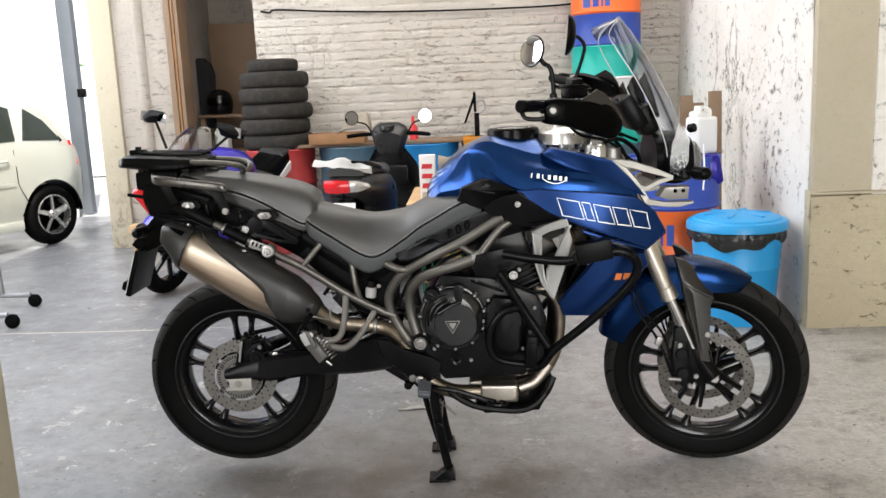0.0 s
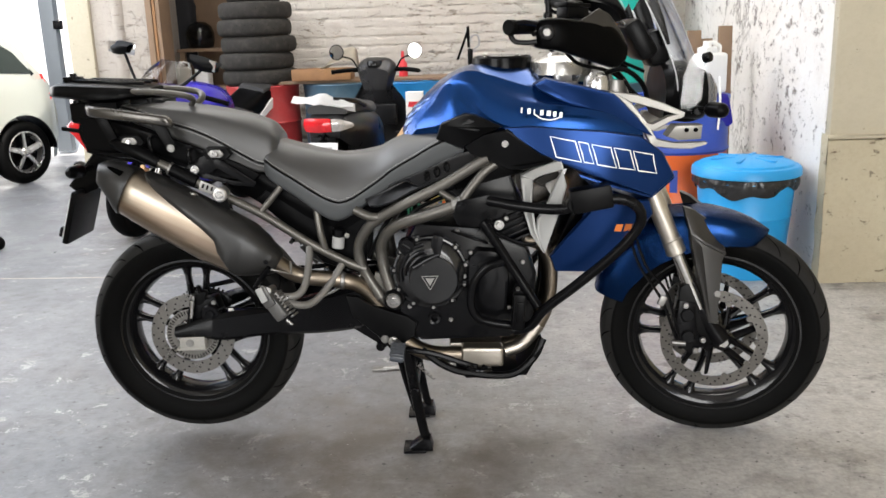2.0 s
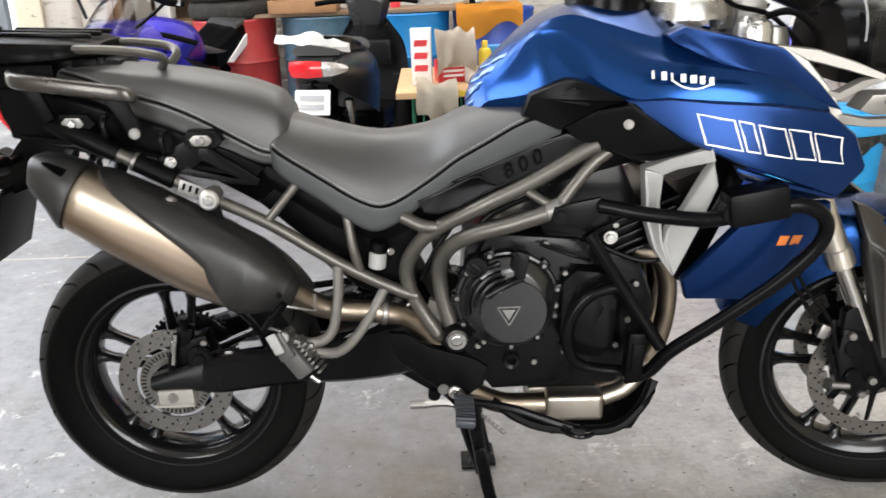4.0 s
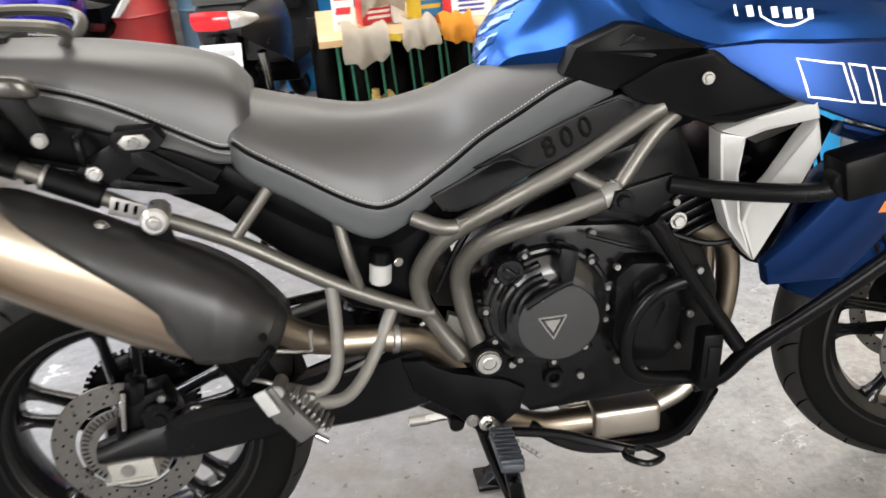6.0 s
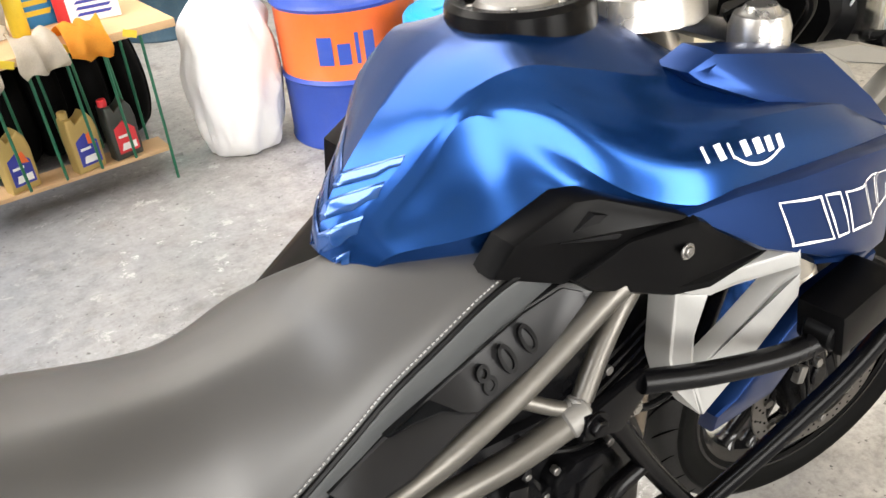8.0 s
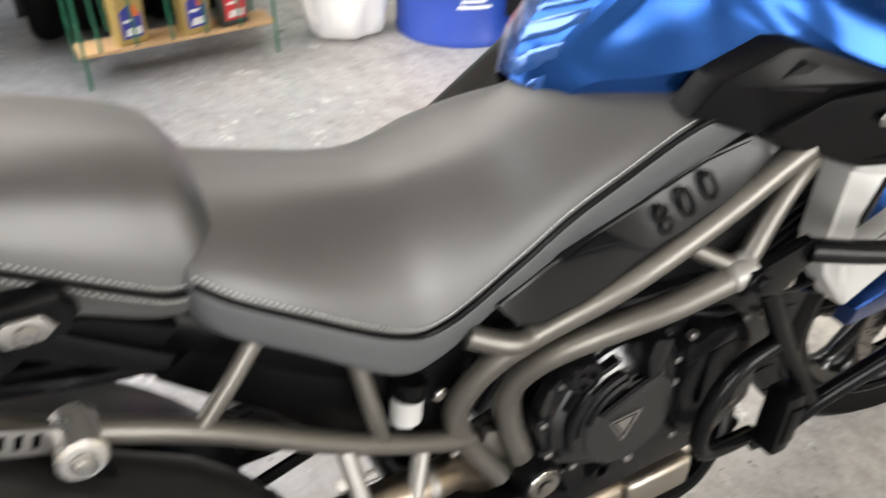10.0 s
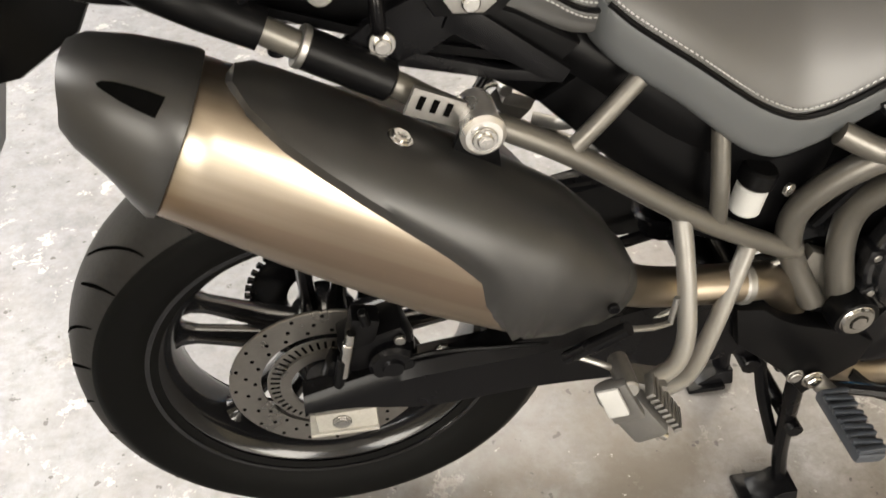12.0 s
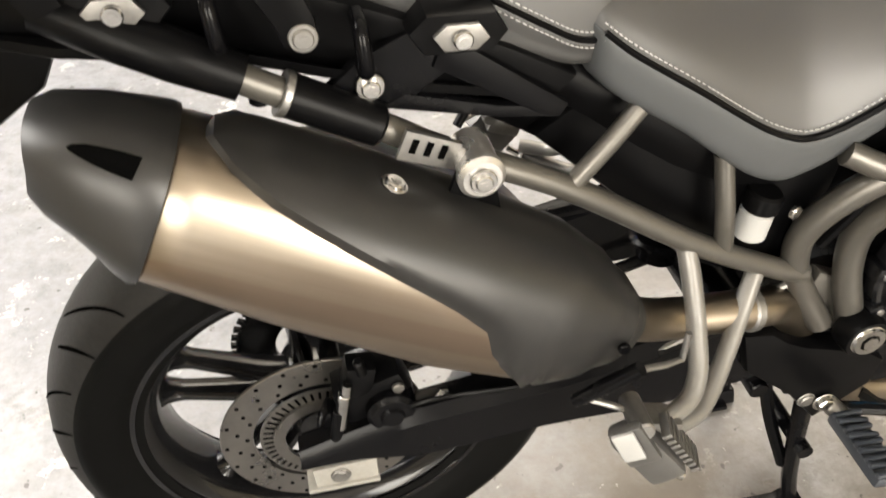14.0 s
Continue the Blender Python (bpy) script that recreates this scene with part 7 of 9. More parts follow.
for s in (-1, 1):
    hl = single("headlamp", lambda bm: [lathe(bm, [(0.0, 1.548), (0.035, 1.545), (0.056, 1.530), (0.063, 1.505), (0.066, 1.44), (0.05, 1.42)], (0, s * 0.082, 1.052), "x", 32)], "clearlens", label="round clear headlamp")
    single("reflector", lambda bm: lathe(bm, [(0.012, 1.475), (0.035, 1.490), (0.052, 1.515), (0.054, 1.520)], (0, s * 0.082, 1.052), "x", 28), "cast", hl)
    single("lamp_shell", lambda bm: lathe(bm, [(0.0, 1.410), (0.05, 1.412), (0.070, 1.435), (0.072, 1.500), (0.068, 1.512)], (0, s * 0.082, 1.052), "x", 32), "black", hl)
pair("lamp_guard", lambda bm: [prism(bm, [(1.432, 1.020), (1.440, 1.110), (1.462, 1.170), (1.495, 1.140), (1.490, 1.040), (1.478, 1.000)], -0.166, -0.162, 0.0)], "screen")
for p, q, r in (((1.478, -0.178, 1.012), (1.478, -0.15, 1.012), 0.012), ((1.500, -0.13, 1.15), (1.515, -0.145, 1.155), 0.014)):
    pair("guard_boss", lambda bm: rod(bm, p, q, r, chamfer=0.002), "satin")
pair("front_indicator", lambda bm: [tube(bm, [(1.455, -0.15, 1.020), (1.500, -0.19, 1.018)], 0.007, 8, smooth=False), tube(bm, [(1.498, -0.185, 1.018), (1.506, -0.200, 1.018), (1.525, -0.240, 1.018), (1.530, -0.255, 1.018)], [0.01, 0.022, 0.020, 0.008], 12)], "black", label="black front indicator")
single("lamp_wire", lambda bm: tube(bm, [(1.545, -0.13, 1.10), (1.548, -0.135, 1.02), (1.545, -0.135, 0.955)], 0.003, 6), "white")
pair("cockpit_hose", lambda bm: [tube(bm, [(1.20, -0.12, 1.10), (1.27, -0.16, 1.13), (1.33, -0.15, 1.09), (1.36, -0.10, 1.02)], 0.007, 8), tube(bm, [(1.10, -0.26, 1.22), (1.18, -0.22, 1.18), (1.27, -0.15, 1.15), (1.34, -0.12, 1.12)], 0.005, 8), tube(bm, [(1.09, -0.25, 1.21), (1.15, -0.19, 1.15), (1.25, -0.13, 1.12), (1.33, -0.11, 1.05)], 0.005, 8)], "black")

# ---- things round the motorcycle ----
M["orangep"] = surface("orange_drum_paint", (0.75, 0.13, 0.02), 0.42, 0.0, 0.08, 120, 6, 0.1, dust=0.08)
M["bluep"] = surface("blue_drum_paint", (0.02, 0.06, 0.34), 0.42, 0.0, 0.12, 120, 6, 0.1, dust=0.08)
M["tealp"] = surface("teal_drum_paint", (0.0, 0.38, 0.32), 0.42, 0.0, 0.08, 120, 6, 0.1, dust=0.06)
M["whitep"] = surface("white_drum_paint", (0.72, 0.72, 0.72), 0.45, 0.0, 0.06, 120, 6, 0.1, dust=0.12)
M["redp"] = surface("faded_red_drum_paint", (0.36, 0.03, 0.03), 0.5, 0.0, 0.2, 90, 6, 0.15, dust=0.15)
M["skyp"] = surface("light_blue_drum_plastic", (0.01, 0.20, 0.50), 0.45, 0.0, 0.12, 90, 6, 0.12, dust=0.12)
M["slate"] = surface("dull_slate_blue_drum_paint", (0.04, 0.09, 0.13), 0.5, 0.0, 0.2, 90, 6, 0.15, dust=0.2)
M["binblue"] = surface("sky_blue_bin_plastic", (0.015, 0.30, 0.66), 0.42, 0.0, 0.07, 150, 5, 0.1, dust=0.06)
M["bag"] = surface("black_bin_bag_film", (0.012, 0.012, 0.013), 0.25, 0.0, 0.2, 60, 12, 0.6, 0.006)
M["sack"] = surface("white_woven_sack", (0.74, 0.73, 0.72), 0.6, 0.0, 0.06, 300, 6, 0.35, 0.003)
M["gold"] = surface("gold_bottle_plastic", (0.42, 0.30, 0.10), 0.38, 0.3, 0.08, 200, 8, 0.05)
M["labelblue"] = surface("blue_label", (0.03, 0.04, 0.30), 0.4, 0.0, 0.1, 200, 20, 0.0)
M["labelred"] = surface("red_label", (0.60, 0.03, 0.04), 0.4, 0.0, 0.1, 200, 20, 0.0)
M["darkgreen"] = surface("dark_grey_bottle_plastic", (0.03, 0.035, 0.03), 0.35, 0.0, 0.1, 200, 8, 0.05)
M["greenwire"] = surface("green_enamelled_steel", (0.015, 0.13, 0.07), 0.4, 0.2, 0.15, 200, 9, 0.1)
M["plank"] = surface("pale_pine_plank", (0.52, 0.34, 0.18), 0.6, 0.0, 0.2, 40, 5, 0.25, 0.001, stretch=(1, 16, 16))
M["yellow"] = surface("yellow_tape", (0.65, 0.48, 0.03), 0.5, 0.0, 0.1, 200, 9, 0.05)
M["rag"] = surface("beige_shop_rag", (0.50, 0.45, 0.37), 0.9, 0.0, 0.15, 200, 9, 0.6, 0.003)
M["ragorange"] = surface("orange_rag", (0.70, 0.30, 0.03), 0.9, 0.0, 0.15, 200, 9, 0.6, 0.003)
M["carsilver"] = surface("silver_green_car_paint", (0.50, 0.51, 0.45), 0.25, 0.35, 0.03, 900, 4, 0.02, 0.0003, 0.6, 0.03)
M["violet"] = surface("violet_blue_fairing_paint", (0.03, 0.02, 0.36), 0.25, 0.3, 0.06, 400, 6, 0.02, 0.0003, 0.5, 0.04)
M["galv"] = surface("grey_steel_tube", (0.36, 0.36, 0.37), 0.4, 0.8, 0.15, 200, 9, 0.1)
M["jerry"] = surface("milky_jerrycan_plastic", (0.70, 0.70, 0.68), 0.4, 0.0, 0.06, 120, 6, 0.05)
M["leaf"] = surface("leaf_green", (0.06, 0.16, 0.03), 0.5, 0.0, 0.4, 30, 6, 0.1)
M["greypost"] = surface("grey_painted_steel_post", (0.13, 0.145, 0.16), 0.5, 0.2, 0.1, 100, 5, 0.08)
M["cloth"] = surface("dark_jacket_cloth", (0.012, 0.012, 0.014), 0.9, 0.0, 0.2, 150, 8, 0.5, 0.003)

DRUM = [(0.0, 0.862), (0.265, 0.862), (0.272, 0.868), (0.272, 0.880), (0.288, 0.884), (0.292, 0.874), (0.288, 0.862), (0.284, 0.80), (0.284, 0.605), (0.288, 0.598), (0.295, 0.590), (0.288, 0.582), (0.284, 0.575), (0.284, 0.305), (0.288, 0.298), (0.295, 0.290), (0.288, 0.282), (0.284, 0.275), (0.284, 0.03), (0.290, 0.012), (0.286, 0.0), (0.0, 0.006)]


def drum(m, bands, label, h=0.88, group="drums"):
    """An oil drum with rolled rims and two ribs; bands are (height share, material) from the bottom."""
    d = thing("oil_drum", m, label, "drum", group)
    bm = bmesh.new()
    lathe(bm, [(r, z * h / 0.884) for r, z in DRUM], (0, 0, 0), "z", 48)
    bm.transform(m)
    inv = m.inverted()
    mats = [b[1] for b in bands]
    for f in bm.faces:
        z = (inv @ f.calc_center_median()).z / h
        f.material_index = next((i for i, b in enumerate(bands) if z <= b[0]), len(bands) - 1)
    part("drum_shell", bm, mats, d)
    bm = bmesh.new()
    rod(bm, m @ V(0.18, 0.0, h * 0.975), m @ V(0.18, 0.0, h * 0.99), 0.03)
    part("bung", bm, "galv", d)
    return d


def mark_on_drum(d, m, r, z, spans, mat, label, hgt=0.09):
    """Plain bars wrapped on the drum's face in place of lettering: spans of angle in degrees."""
    bm = bmesh.new()
    for a0, a1, k0, k1 in spans:
        n = max(2, int((a1 - a0) / 3))
        rows = [[m @ V(r * math.cos(radians(a)), r * math.sin(radians(a)), z + hgt * k) for k in (k0, k1)] for a in [a0 + (a1 - a0) * i / n for i in range(n + 1)]]
        rings(bm, rows, cap=False, closed=False)
    part("drum_mark", bm, mat, d, label)


mg = pose(2.02, 2.33, 0, 0, 0, 0)
g = drum(mg, ((0.345, "bluep"), (0.645, "orangep"), (1.0, "bluep")), "blue oil drum with an orange band, beside the bin", 0.86)
# blocks that stand for the four letters, facing the camera's walk
mark_on_drum(g, mg, 0.2865, 0.36, ((216, 228, 0.0, 1.0), (232, 242, 0.0, 0.75), (246, 249, 0.0, 1.1), (253, 261, 0.0, 1.1)), "bluep", "dark blue plain lettering blocks", 0.11)
mark_on_drum(g, mg, 0.2865, 0.16, ((235, 262, 0.0, 0.35), (238, 258, 0.6, 0.9)), "whitep", "small white plain text bars", 0.04)
stack_h = 0.80
for i, bands in enumerate((((0.5, "slate"), (1.0, "slate")), ((0.37, "tealp"), (0.69, "whitep"), (1.0, "tealp")), ((0.29, "bluep"), (0.62, "orangep"), (1.0, "bluep")))):
    m = pose(2.0, 4.55, i * (stack_h + 0.002))
    d = drum(m, bands, ("dull slate blue oil drum under the stack", "teal oil drum with a white band, in the stack", "blue and orange oil drum on top of the stack")[i], stack_h)
    if i == 1:
        mark_on_drum(d, m, 0.2865, 0.36, [(206 + 11 * k, 214 + 11 * k, 0.0, 1.0) for k in range(5)], "black", "black plain lettering blocks", 0.07)
        mark_on_drum(d, m, 0.2865, 0.34, ((268, 282, 0.0, 0.15), (268, 271, 0.0, 1.0), (279, 282, 0.0, 1.0), (268, 282, 0.85, 1.0), (273, 277, 0.3, 0.6)), "black", "black plain emblem", 0.12)
    if i == 2:
        mark_on_drum(d, m, 0.2865, 0.30, ((222, 236, 0, 1), (240, 250, 0, 0.75), (254, 257, 0, 1.1), (260, 268, 0, 1.1)), "bluep", "dark blue plain lettering blocks", 0.13)
for x, y, k, lab in ((-0.78, 4.50, "redp", "faded red oil drum under a stack of tyres"), (-0.16, 4.50, "slate", "dull slate blue oil drum by the back wall"), (0.45, 4.50, "skyp", "light blue oil drum by the back wall"), (1.05, 4.52, "bluep", "dark blue oil drum by the back wall")):
    drum(pose(x, y, 0, 0, 0, 40 * x), ((1.0, k),), lab, 0.87)

# stack of used tyres
def tyre(m, R, w, label):
    t = thing("tyre", m, label, "tyre", "stacked tyres")
    bm = bmesh.new()
    pr = [(R * 0.62, -w * 0.40), (R * 0.66, -w * 0.48), (R * 0.85, -w * 0.5), (R * 0.96, -w * 0.40), (R, -w * 0.18), (R, w * 0.18), (R * 0.96, w * 0.40), (R * 0.85, w * 0.5), (R * 0.66, w * 0.48), (R * 0.62, w * 0.40), (R * 0.72, 0.0), (R * 0.62, -w * 0.40)]
    lathe(bm, [(q.x, q.y) for q in spline([(a, b, 0) for a, b in pr], 3)], (0, 0, w / 2), "z", 48)
    bm.transform(m)
    part("casing", bm, "oldtyre", t)
    # worn slanted grooves round the tread
    bm = bmesh.new()
    for k in range(30):
        a = 2 * math.pi * k / 30
        q = [(R * math.cos(x) * 1.002, R * math.sin(x) * 1.002, w * zz) for x, zz in ((a, 0.38), (a + 0.012, 0.38), (a + 0.092, 0.62), (a + 0.080, 0.62))]
        bm.faces.new([bm.verts.new(v) for v in q])
    bm.transform(m)
    tagged(part("tread_groove", bm, "groove", t), kind="stuff")
    return t


z = 0.872
for i, (R, w, dx) in enumerate(((0.300, 0.125, 0.01), (0.292, 0.130, -0.01), (0.296, 0.130, 0.012), (0.290, 0.130, -0.008), (0.286, 0.132, 0.004), (0.212, 0.105, 0.0))):
    tyre(pose(-0.80 + dx, 4.50 + dx, z, 0, 0, 40 * i), R, w, "used black %s tyre in a stack" % ("scooter" if i == 5 else "motorcycle"))
    z += w * 0.985

# bin with lid and bag
mb = (2.245, 1.765)
bn = thing("rubbish_bin", pose(mb[0], mb[1], 0), "sky blue plastic bin with a lid and black bag", "bin")
bm = bmesh.new()
lathe(bm, [(0.0, 0.004), (0.195, 0.0), (0.200, 0.012), (0.222, 0.30), (0.226, 0.305), (0.222, 0.312), (0.236, 0.478), (0.243, 0.482), (0.236, 0.488), (0.228, 0.48), (0.190, 0.02), (0, 0.02)], (*mb, 0), "z", 48)
part("bin_body", bm, "binblue", bn)
bm = bmesh.new()
lathe(bm, [(0.0, 0.590), (0.10, 0.586), (0.19, 0.576), (0.225, 0.566), (0.232, 0.556), (0.252, 0.552), (0.262, 0.540), (0.264, 0.508), (0.258, 0.505), (0.254, 0.530), (0.0, 0.556)], (*mb, 0), "z", 48)
lid = part("lid", bm, "binblue", bn, "sky blue domed lid")
for a in range(0, 360, 60):
    bm = bmesh.new()
    box(bm, (mb[0] + 0.12 * math.cos(radians(a)), mb[1] + 0.12 * math.sin(radians(a)), 0.585), (0.12, 0.02, 0.008), (0, 2, a), 0.003)
    part("lid_rib", bm, "binblue", lid)
bm = bmesh.new()
rows = []
for i in range(97):
    a = 2 * math.pi * i / 96
    rip = 0.006 * math.sin(a * 9 + 2 * math.sin(a * 3)) + 0.004 * math.sin(a * 23)
    dep = 0.058 + 0.02 * math.sin(a * 3 + 1) + 0.012 * math.sin(a * 8)
    rows.append([V(mb[0] + (r + rip * k) * math.cos(a), mb[1] + (r + rip * k) * math.sin(a), zz) for r, zz, k in ((0.240, 0.515, 0.3), (0.250, 0.492, 1), (0.250, 0.492 - dep * 0.5, 1.2), (0.240, 0.492 - dep, 0.6))])
rings(bm, rows, cap=False, closed=False)
part("bag_rim", bm, "bag", bn, "glossy black bin bag folded over the rim")

# jerrycan, planks and cloth on the drum by the side wall
def jerrycan(m, s, label, mat="jerry"):
    j = thing("jerrycan", m, label, "jerrycan")
    bm = bmesh.new()
    box(bm, (0, 0, 0.13 * s), (0.19 * s, 0.14 * s, 0.26 * s), bevel=0.03 * s, seg=3)
    box(bm, (-0.03 * s, 0, 0.275 * s), (0.10 * s, 0.10 * s, 0.05 * s), bevel=0.02 * s)
    tube(bm, [(0.07 * s, 0, 0.25 * s), (0.07 * s, 0, 0.30 * s), (0.0, 0, 0.325 * s), (-0.06 * s, 0, 0.30 * s)], 0.013 * s, 8)
    bm.transform(m)
    part("can", bm, mat, j)
    bm = bmesh.new()
    rod(bm, m @ V(-0.03 * s, 0, 0.29 * s), m @ V(-0.03 * s, 0, 0.335 * s), 0.028 * s, chamfer=0.003)
    part("cap", bm, mat, j)
    return j


jerrycan(pose(2.21, 2.36, 0.862, 0, 0, 25), 0.84, "milky white plastic jerrycan on an oil drum")
for i, (x, y, lean, h) in enumerate(((2.25, 2.80, 4, 1.20), (2.34, 2.84, 6, 1.15), (2.43, 2.80, 3, 1.22))):
    bm = bmesh.new()
    box(bm, (0, 0, h / 2), (0.085, 0.022, h), bevel=0.003)
    for z0 in (0.3, 0.9):
        box(bm, (0.01, -0.012, z0), (0.05, 0.004, 0.02), bevel=0.001)
    solid("plank", bm, "board", "weathered brown plank leaning by the side wall", "plank", "leaning planks", m=pose(x, y, 0, -lean * 0.6, 0, 10))
bm = bmesh.new()
skin(bm, [[(2.20 + 0.03 * i, 2.18 - 0.012 * math.sin(i), 0.872 + 0.012 * math.sin(2 * i)), (2.24 + 0.03 * i, 2.10, 0.868), (2.26 + 0.03 * i, 2.075 + 0.012 * math.sin(3 * i), 0.80 - 0.02 * (i % 2)), (2.27 + 0.03 * i, 2.08, 0.72 + 0.02 * math.sin(2.1 * i))] for i in range(4)], 4, 4, mirror=False, cap=False)
bm.transform(pose(-0.09, 0.02, 0))
bmesh.ops.solidify(bm, geom=bm.faces[:], thickness=0.003)
solid("cloth", bm, "violet", "blue cloth hung over the drum's rim", "cloth")

# white sack
bm = bmesh.new()
rows = []
for z, r in ((0.0, 0.12), (0.015, 0.15), (0.08, 0.175), (0.16, 0.185), (0.25, 0.195), (0.34, 0.195), (0.44, 0.185), (0.53, 0.165), (0.60, 0.125), (0.66, 0.075), (0.69, 0.05), (0.74, 0.085), (0.76, 0.09)):
    ring = []
    for k in range(64):
        a = 2 * math.pi * k / 64
        f = 1 + 0.10 * noise.noise(Vector((2.2 * math.cos(a), 2.2 * math.sin(a), z * 5))) + 0.07 * noise.noise(Vector((6 * math.cos(a + 2 * z), 6 * math.sin(a + 2 * z), z * 11))) - 0.06 * max(0.0, 0.22 - abs(noise.noise(Vector((3 * math.cos(a - z), 3 * math.sin(a - z), z * 4 + 3)))))  / 0.22 + (0.10 * math.sin(9 * a + 4 * z) if z > 0.5 else 0.02 * math.sin(6 * a + 14 * z))
        ring.append(V(1.56 + 0.02 * z + r * math.cos(a) * f, 2.50 + 0.88 * r * math.sin(a) * f, z))
    rows.append(ring)
cols = [spline([r[i] for r in rows], 4) for i in range(64)]
rings(bm, [[c[j] for c in cols] for j in range(len(cols[0]))])
solid("sack", bm, "sack", "full creased white woven sack standing on the floor", "sack", angle=50)
# used tyres stored upright behind the display stand
for i in range(6):
    bm = bmesh.new()
    R = 0.285 - 0.012 * (i % 3)
    lathe(bm, [(q.x, q.y) for q in spline([(r, h, 0) for r, h in tyre_profile(R, 0.20, 0.068)], 2)], (0, 0, R), "x", 44)
    solid("stored_tyre", bm, "rubber", "used black tyre stood upright behind the display stand", "tyre", "stored tyres", m=pose(0.46 + 0.155 * i, 3.06 + 0.02 * (i % 2), 0, 0, 0, 4 * (i % 3) - 4))

# green wire stand with plank shelves
SX0, SX1, SY0, SY1 = 0.50, 1.22, 2.42, 2.72
st = thing("display_stand", pose((SX0 + SX1) / 2, (SY0 + SY1) / 2, 0), "green wire display stand with pine plank shelves", "stand")
for x in (SX0, SX1):
    for y in (SY0, SY1):
        single("leg", lambda bm: tube(bm, [(x, y, 0.0), (x, y, 0.595)], 0.006, 8, smooth=False), "greenwire", st)
for i in range(1, 11):
    x = SX0 + (SX1 - SX0) * i / 11
    single("wire", lambda bm: tube(bm, [(x, SY0 + (0.02 if i % 2 else 0.22), 0.125), (x - 0.02, SY0 + (-0.03 if i % 2 else 0.25), 0.595)], 0.0056, 6, smooth=False), "greenwire", st)
single("shelf", lambda bm: box(bm, ((SX0 + SX1) / 2, SY0 + 0.10, 0.115), (SX1 - SX0 + 0.02, 0.14, 0.016), bevel=0.003), "plank", st, "pale pine lower shelf")
single("shelf", lambda bm: box(bm, ((SX0 + SX1) / 2 + 0.02, SY0 + 0.42, 0.606), (SX1 - SX0 + 0.20, 0.96, 0.03), bevel=0.003), "plank", st, "pale pine top shelf")
# black panel added for the dark under the shelf; blocks light from behind
single("shade_panel", lambda bm: box(bm, ((SX0 + SX1) / 2 + 0.02, SY0 + 0.93, 0.295), (SX1 - SX0 + 0.30, 0.02, 0.585), bevel=0.003), "cloth", st, "added black panel standing in for the shade under the shelf")
for i in range(7):
    x = SX0 + 0.04 + i * 0.105
    single("tape_stripe", lambda bm: box(bm, (x, SY0 - 0.0615, 0.606), (0.05, 0.002, 0.026), (0, 20, 0)), "yellow", st, "yellow warning tape")


def bottle(x, y, z, rz, body, lab, cap, label):
    m = pose(x, y, z, 0, 0, rz)
    b = thing("oil_bottle", m, label, "bottle", "oil bottles")
    bm = bmesh.new()
    prism(bm, [(-0.055, 0.0), (0.055, 0.0), (0.058, 0.15), (0.050, 0.195), (0.030, 0.225), (0.012, 0.208), (-0.018, 0.190), (-0.028, 0.215), (-0.055, 0.215), (-0.058, 0.15)], -0.033, 0.033, 0.010, 3)
    bm.transform(m)
    part("bottle_body", bm, body, b)
    bm = bmesh.new()
    rod(bm, m @ V(-0.041, 0, 0.212), m @ V(-0.041, 0, 0.242), 0.018, chamfer=0.003)
    part("cap", bm, cap, b)
    bm = bmesh.new()
    prism(bm, [(-0.040, 0.025), (0.042, 0.025), (0.042, 0.110), (0.0, 0.150), (-0.040, 0.125)], -0.0345, -0.0335)
    bm.transform(m)
    lb = part("label", bm, lab, b)
    bm = bmesh.new()
    prism(bm, [(-0.030, 0.085), (0.012, 0.085), (0.012, 0.095), (-0.030, 0.095)], -0.0355, -0.0346)
    prism(bm, [(-0.028, 0.035), (0.034, 0.035), (0.034, 0.062), (-0.02, 0.062)], -0.0355, -0.0346)
    bm.transform(m)
    part("label_bar", bm, "white", lb, "plain white text bars")
    if body == "gold":
        bm = bmesh.new()
        prism(bm, [(0.005, 0.105), (0.036, 0.100), (0.020, 0.148), (0.005, 0.140)], -0.0355, -0.0346)
        bm.transform(m)
        part("label_patch", bm, "orangep", lb)


bottle(0.685, 2.50, 0.123, 14, "gold", "labelblue", "gold", "gold oil bottle with a blue label on the lower shelf")
bottle(0.925, 2.49, 0.123, 14, "gold", "labelblue", "gold", "gold oil bottle with a blue label on the lower shelf")
bottle(1.075, 2.50, 0.123, 10, "darkgreen", "labelred", "labelred", "dark oil bottle with a red cap and label")


def rag(x, y, z, w, drop, mat, label, seed):
    rnd = random.Random(seed)
    bm = bmesh.new()
    rows = []
    for i in range(6):
        u = i / 5
        j = lambda a: (rnd.random() - 0.5) * a
        rows.append([V(x + w * (u - 0.5) + j(0.02), y + 0.16, z + 0.012 + 0.03 * math.sin(u * 7 + seed)), V(x + w * (u - 0.5), y + 0.06, z + 0.05 + j(0.04)), V(x + w * (u - 0.5), y - 0.005, z + 0.02 + j(0.02)), V(x + w * (u - 0.5) + j(0.02), y - 0.03 + 0.012 * math.sin(u * 12), z - drop * 0.5), V(x + w * (u - 0.5) + j(0.03), y - 0.026 + 0.012 * math.cos(u * 11), z - drop * (0.85 + j(0.4)))])
    skin(bm, rows, 4, 4, mirror=False, cap=False)
    bmesh.ops.solidify(bm, geom=bm.faces[:], thickness=0.004)
    solid("rag", bm, mat, label, "rag", "rags", angle=70)


rag(0.62, SY0 - 0.06, 0.623, 0.20, 0.13, "rag", "crumpled beige rag hanging off the top shelf", 1)
rag(0.86, SY0 - 0.06, 0.623, 0.15, 0.09, "rag", "stained beige rag hanging off the top shelf", 2)
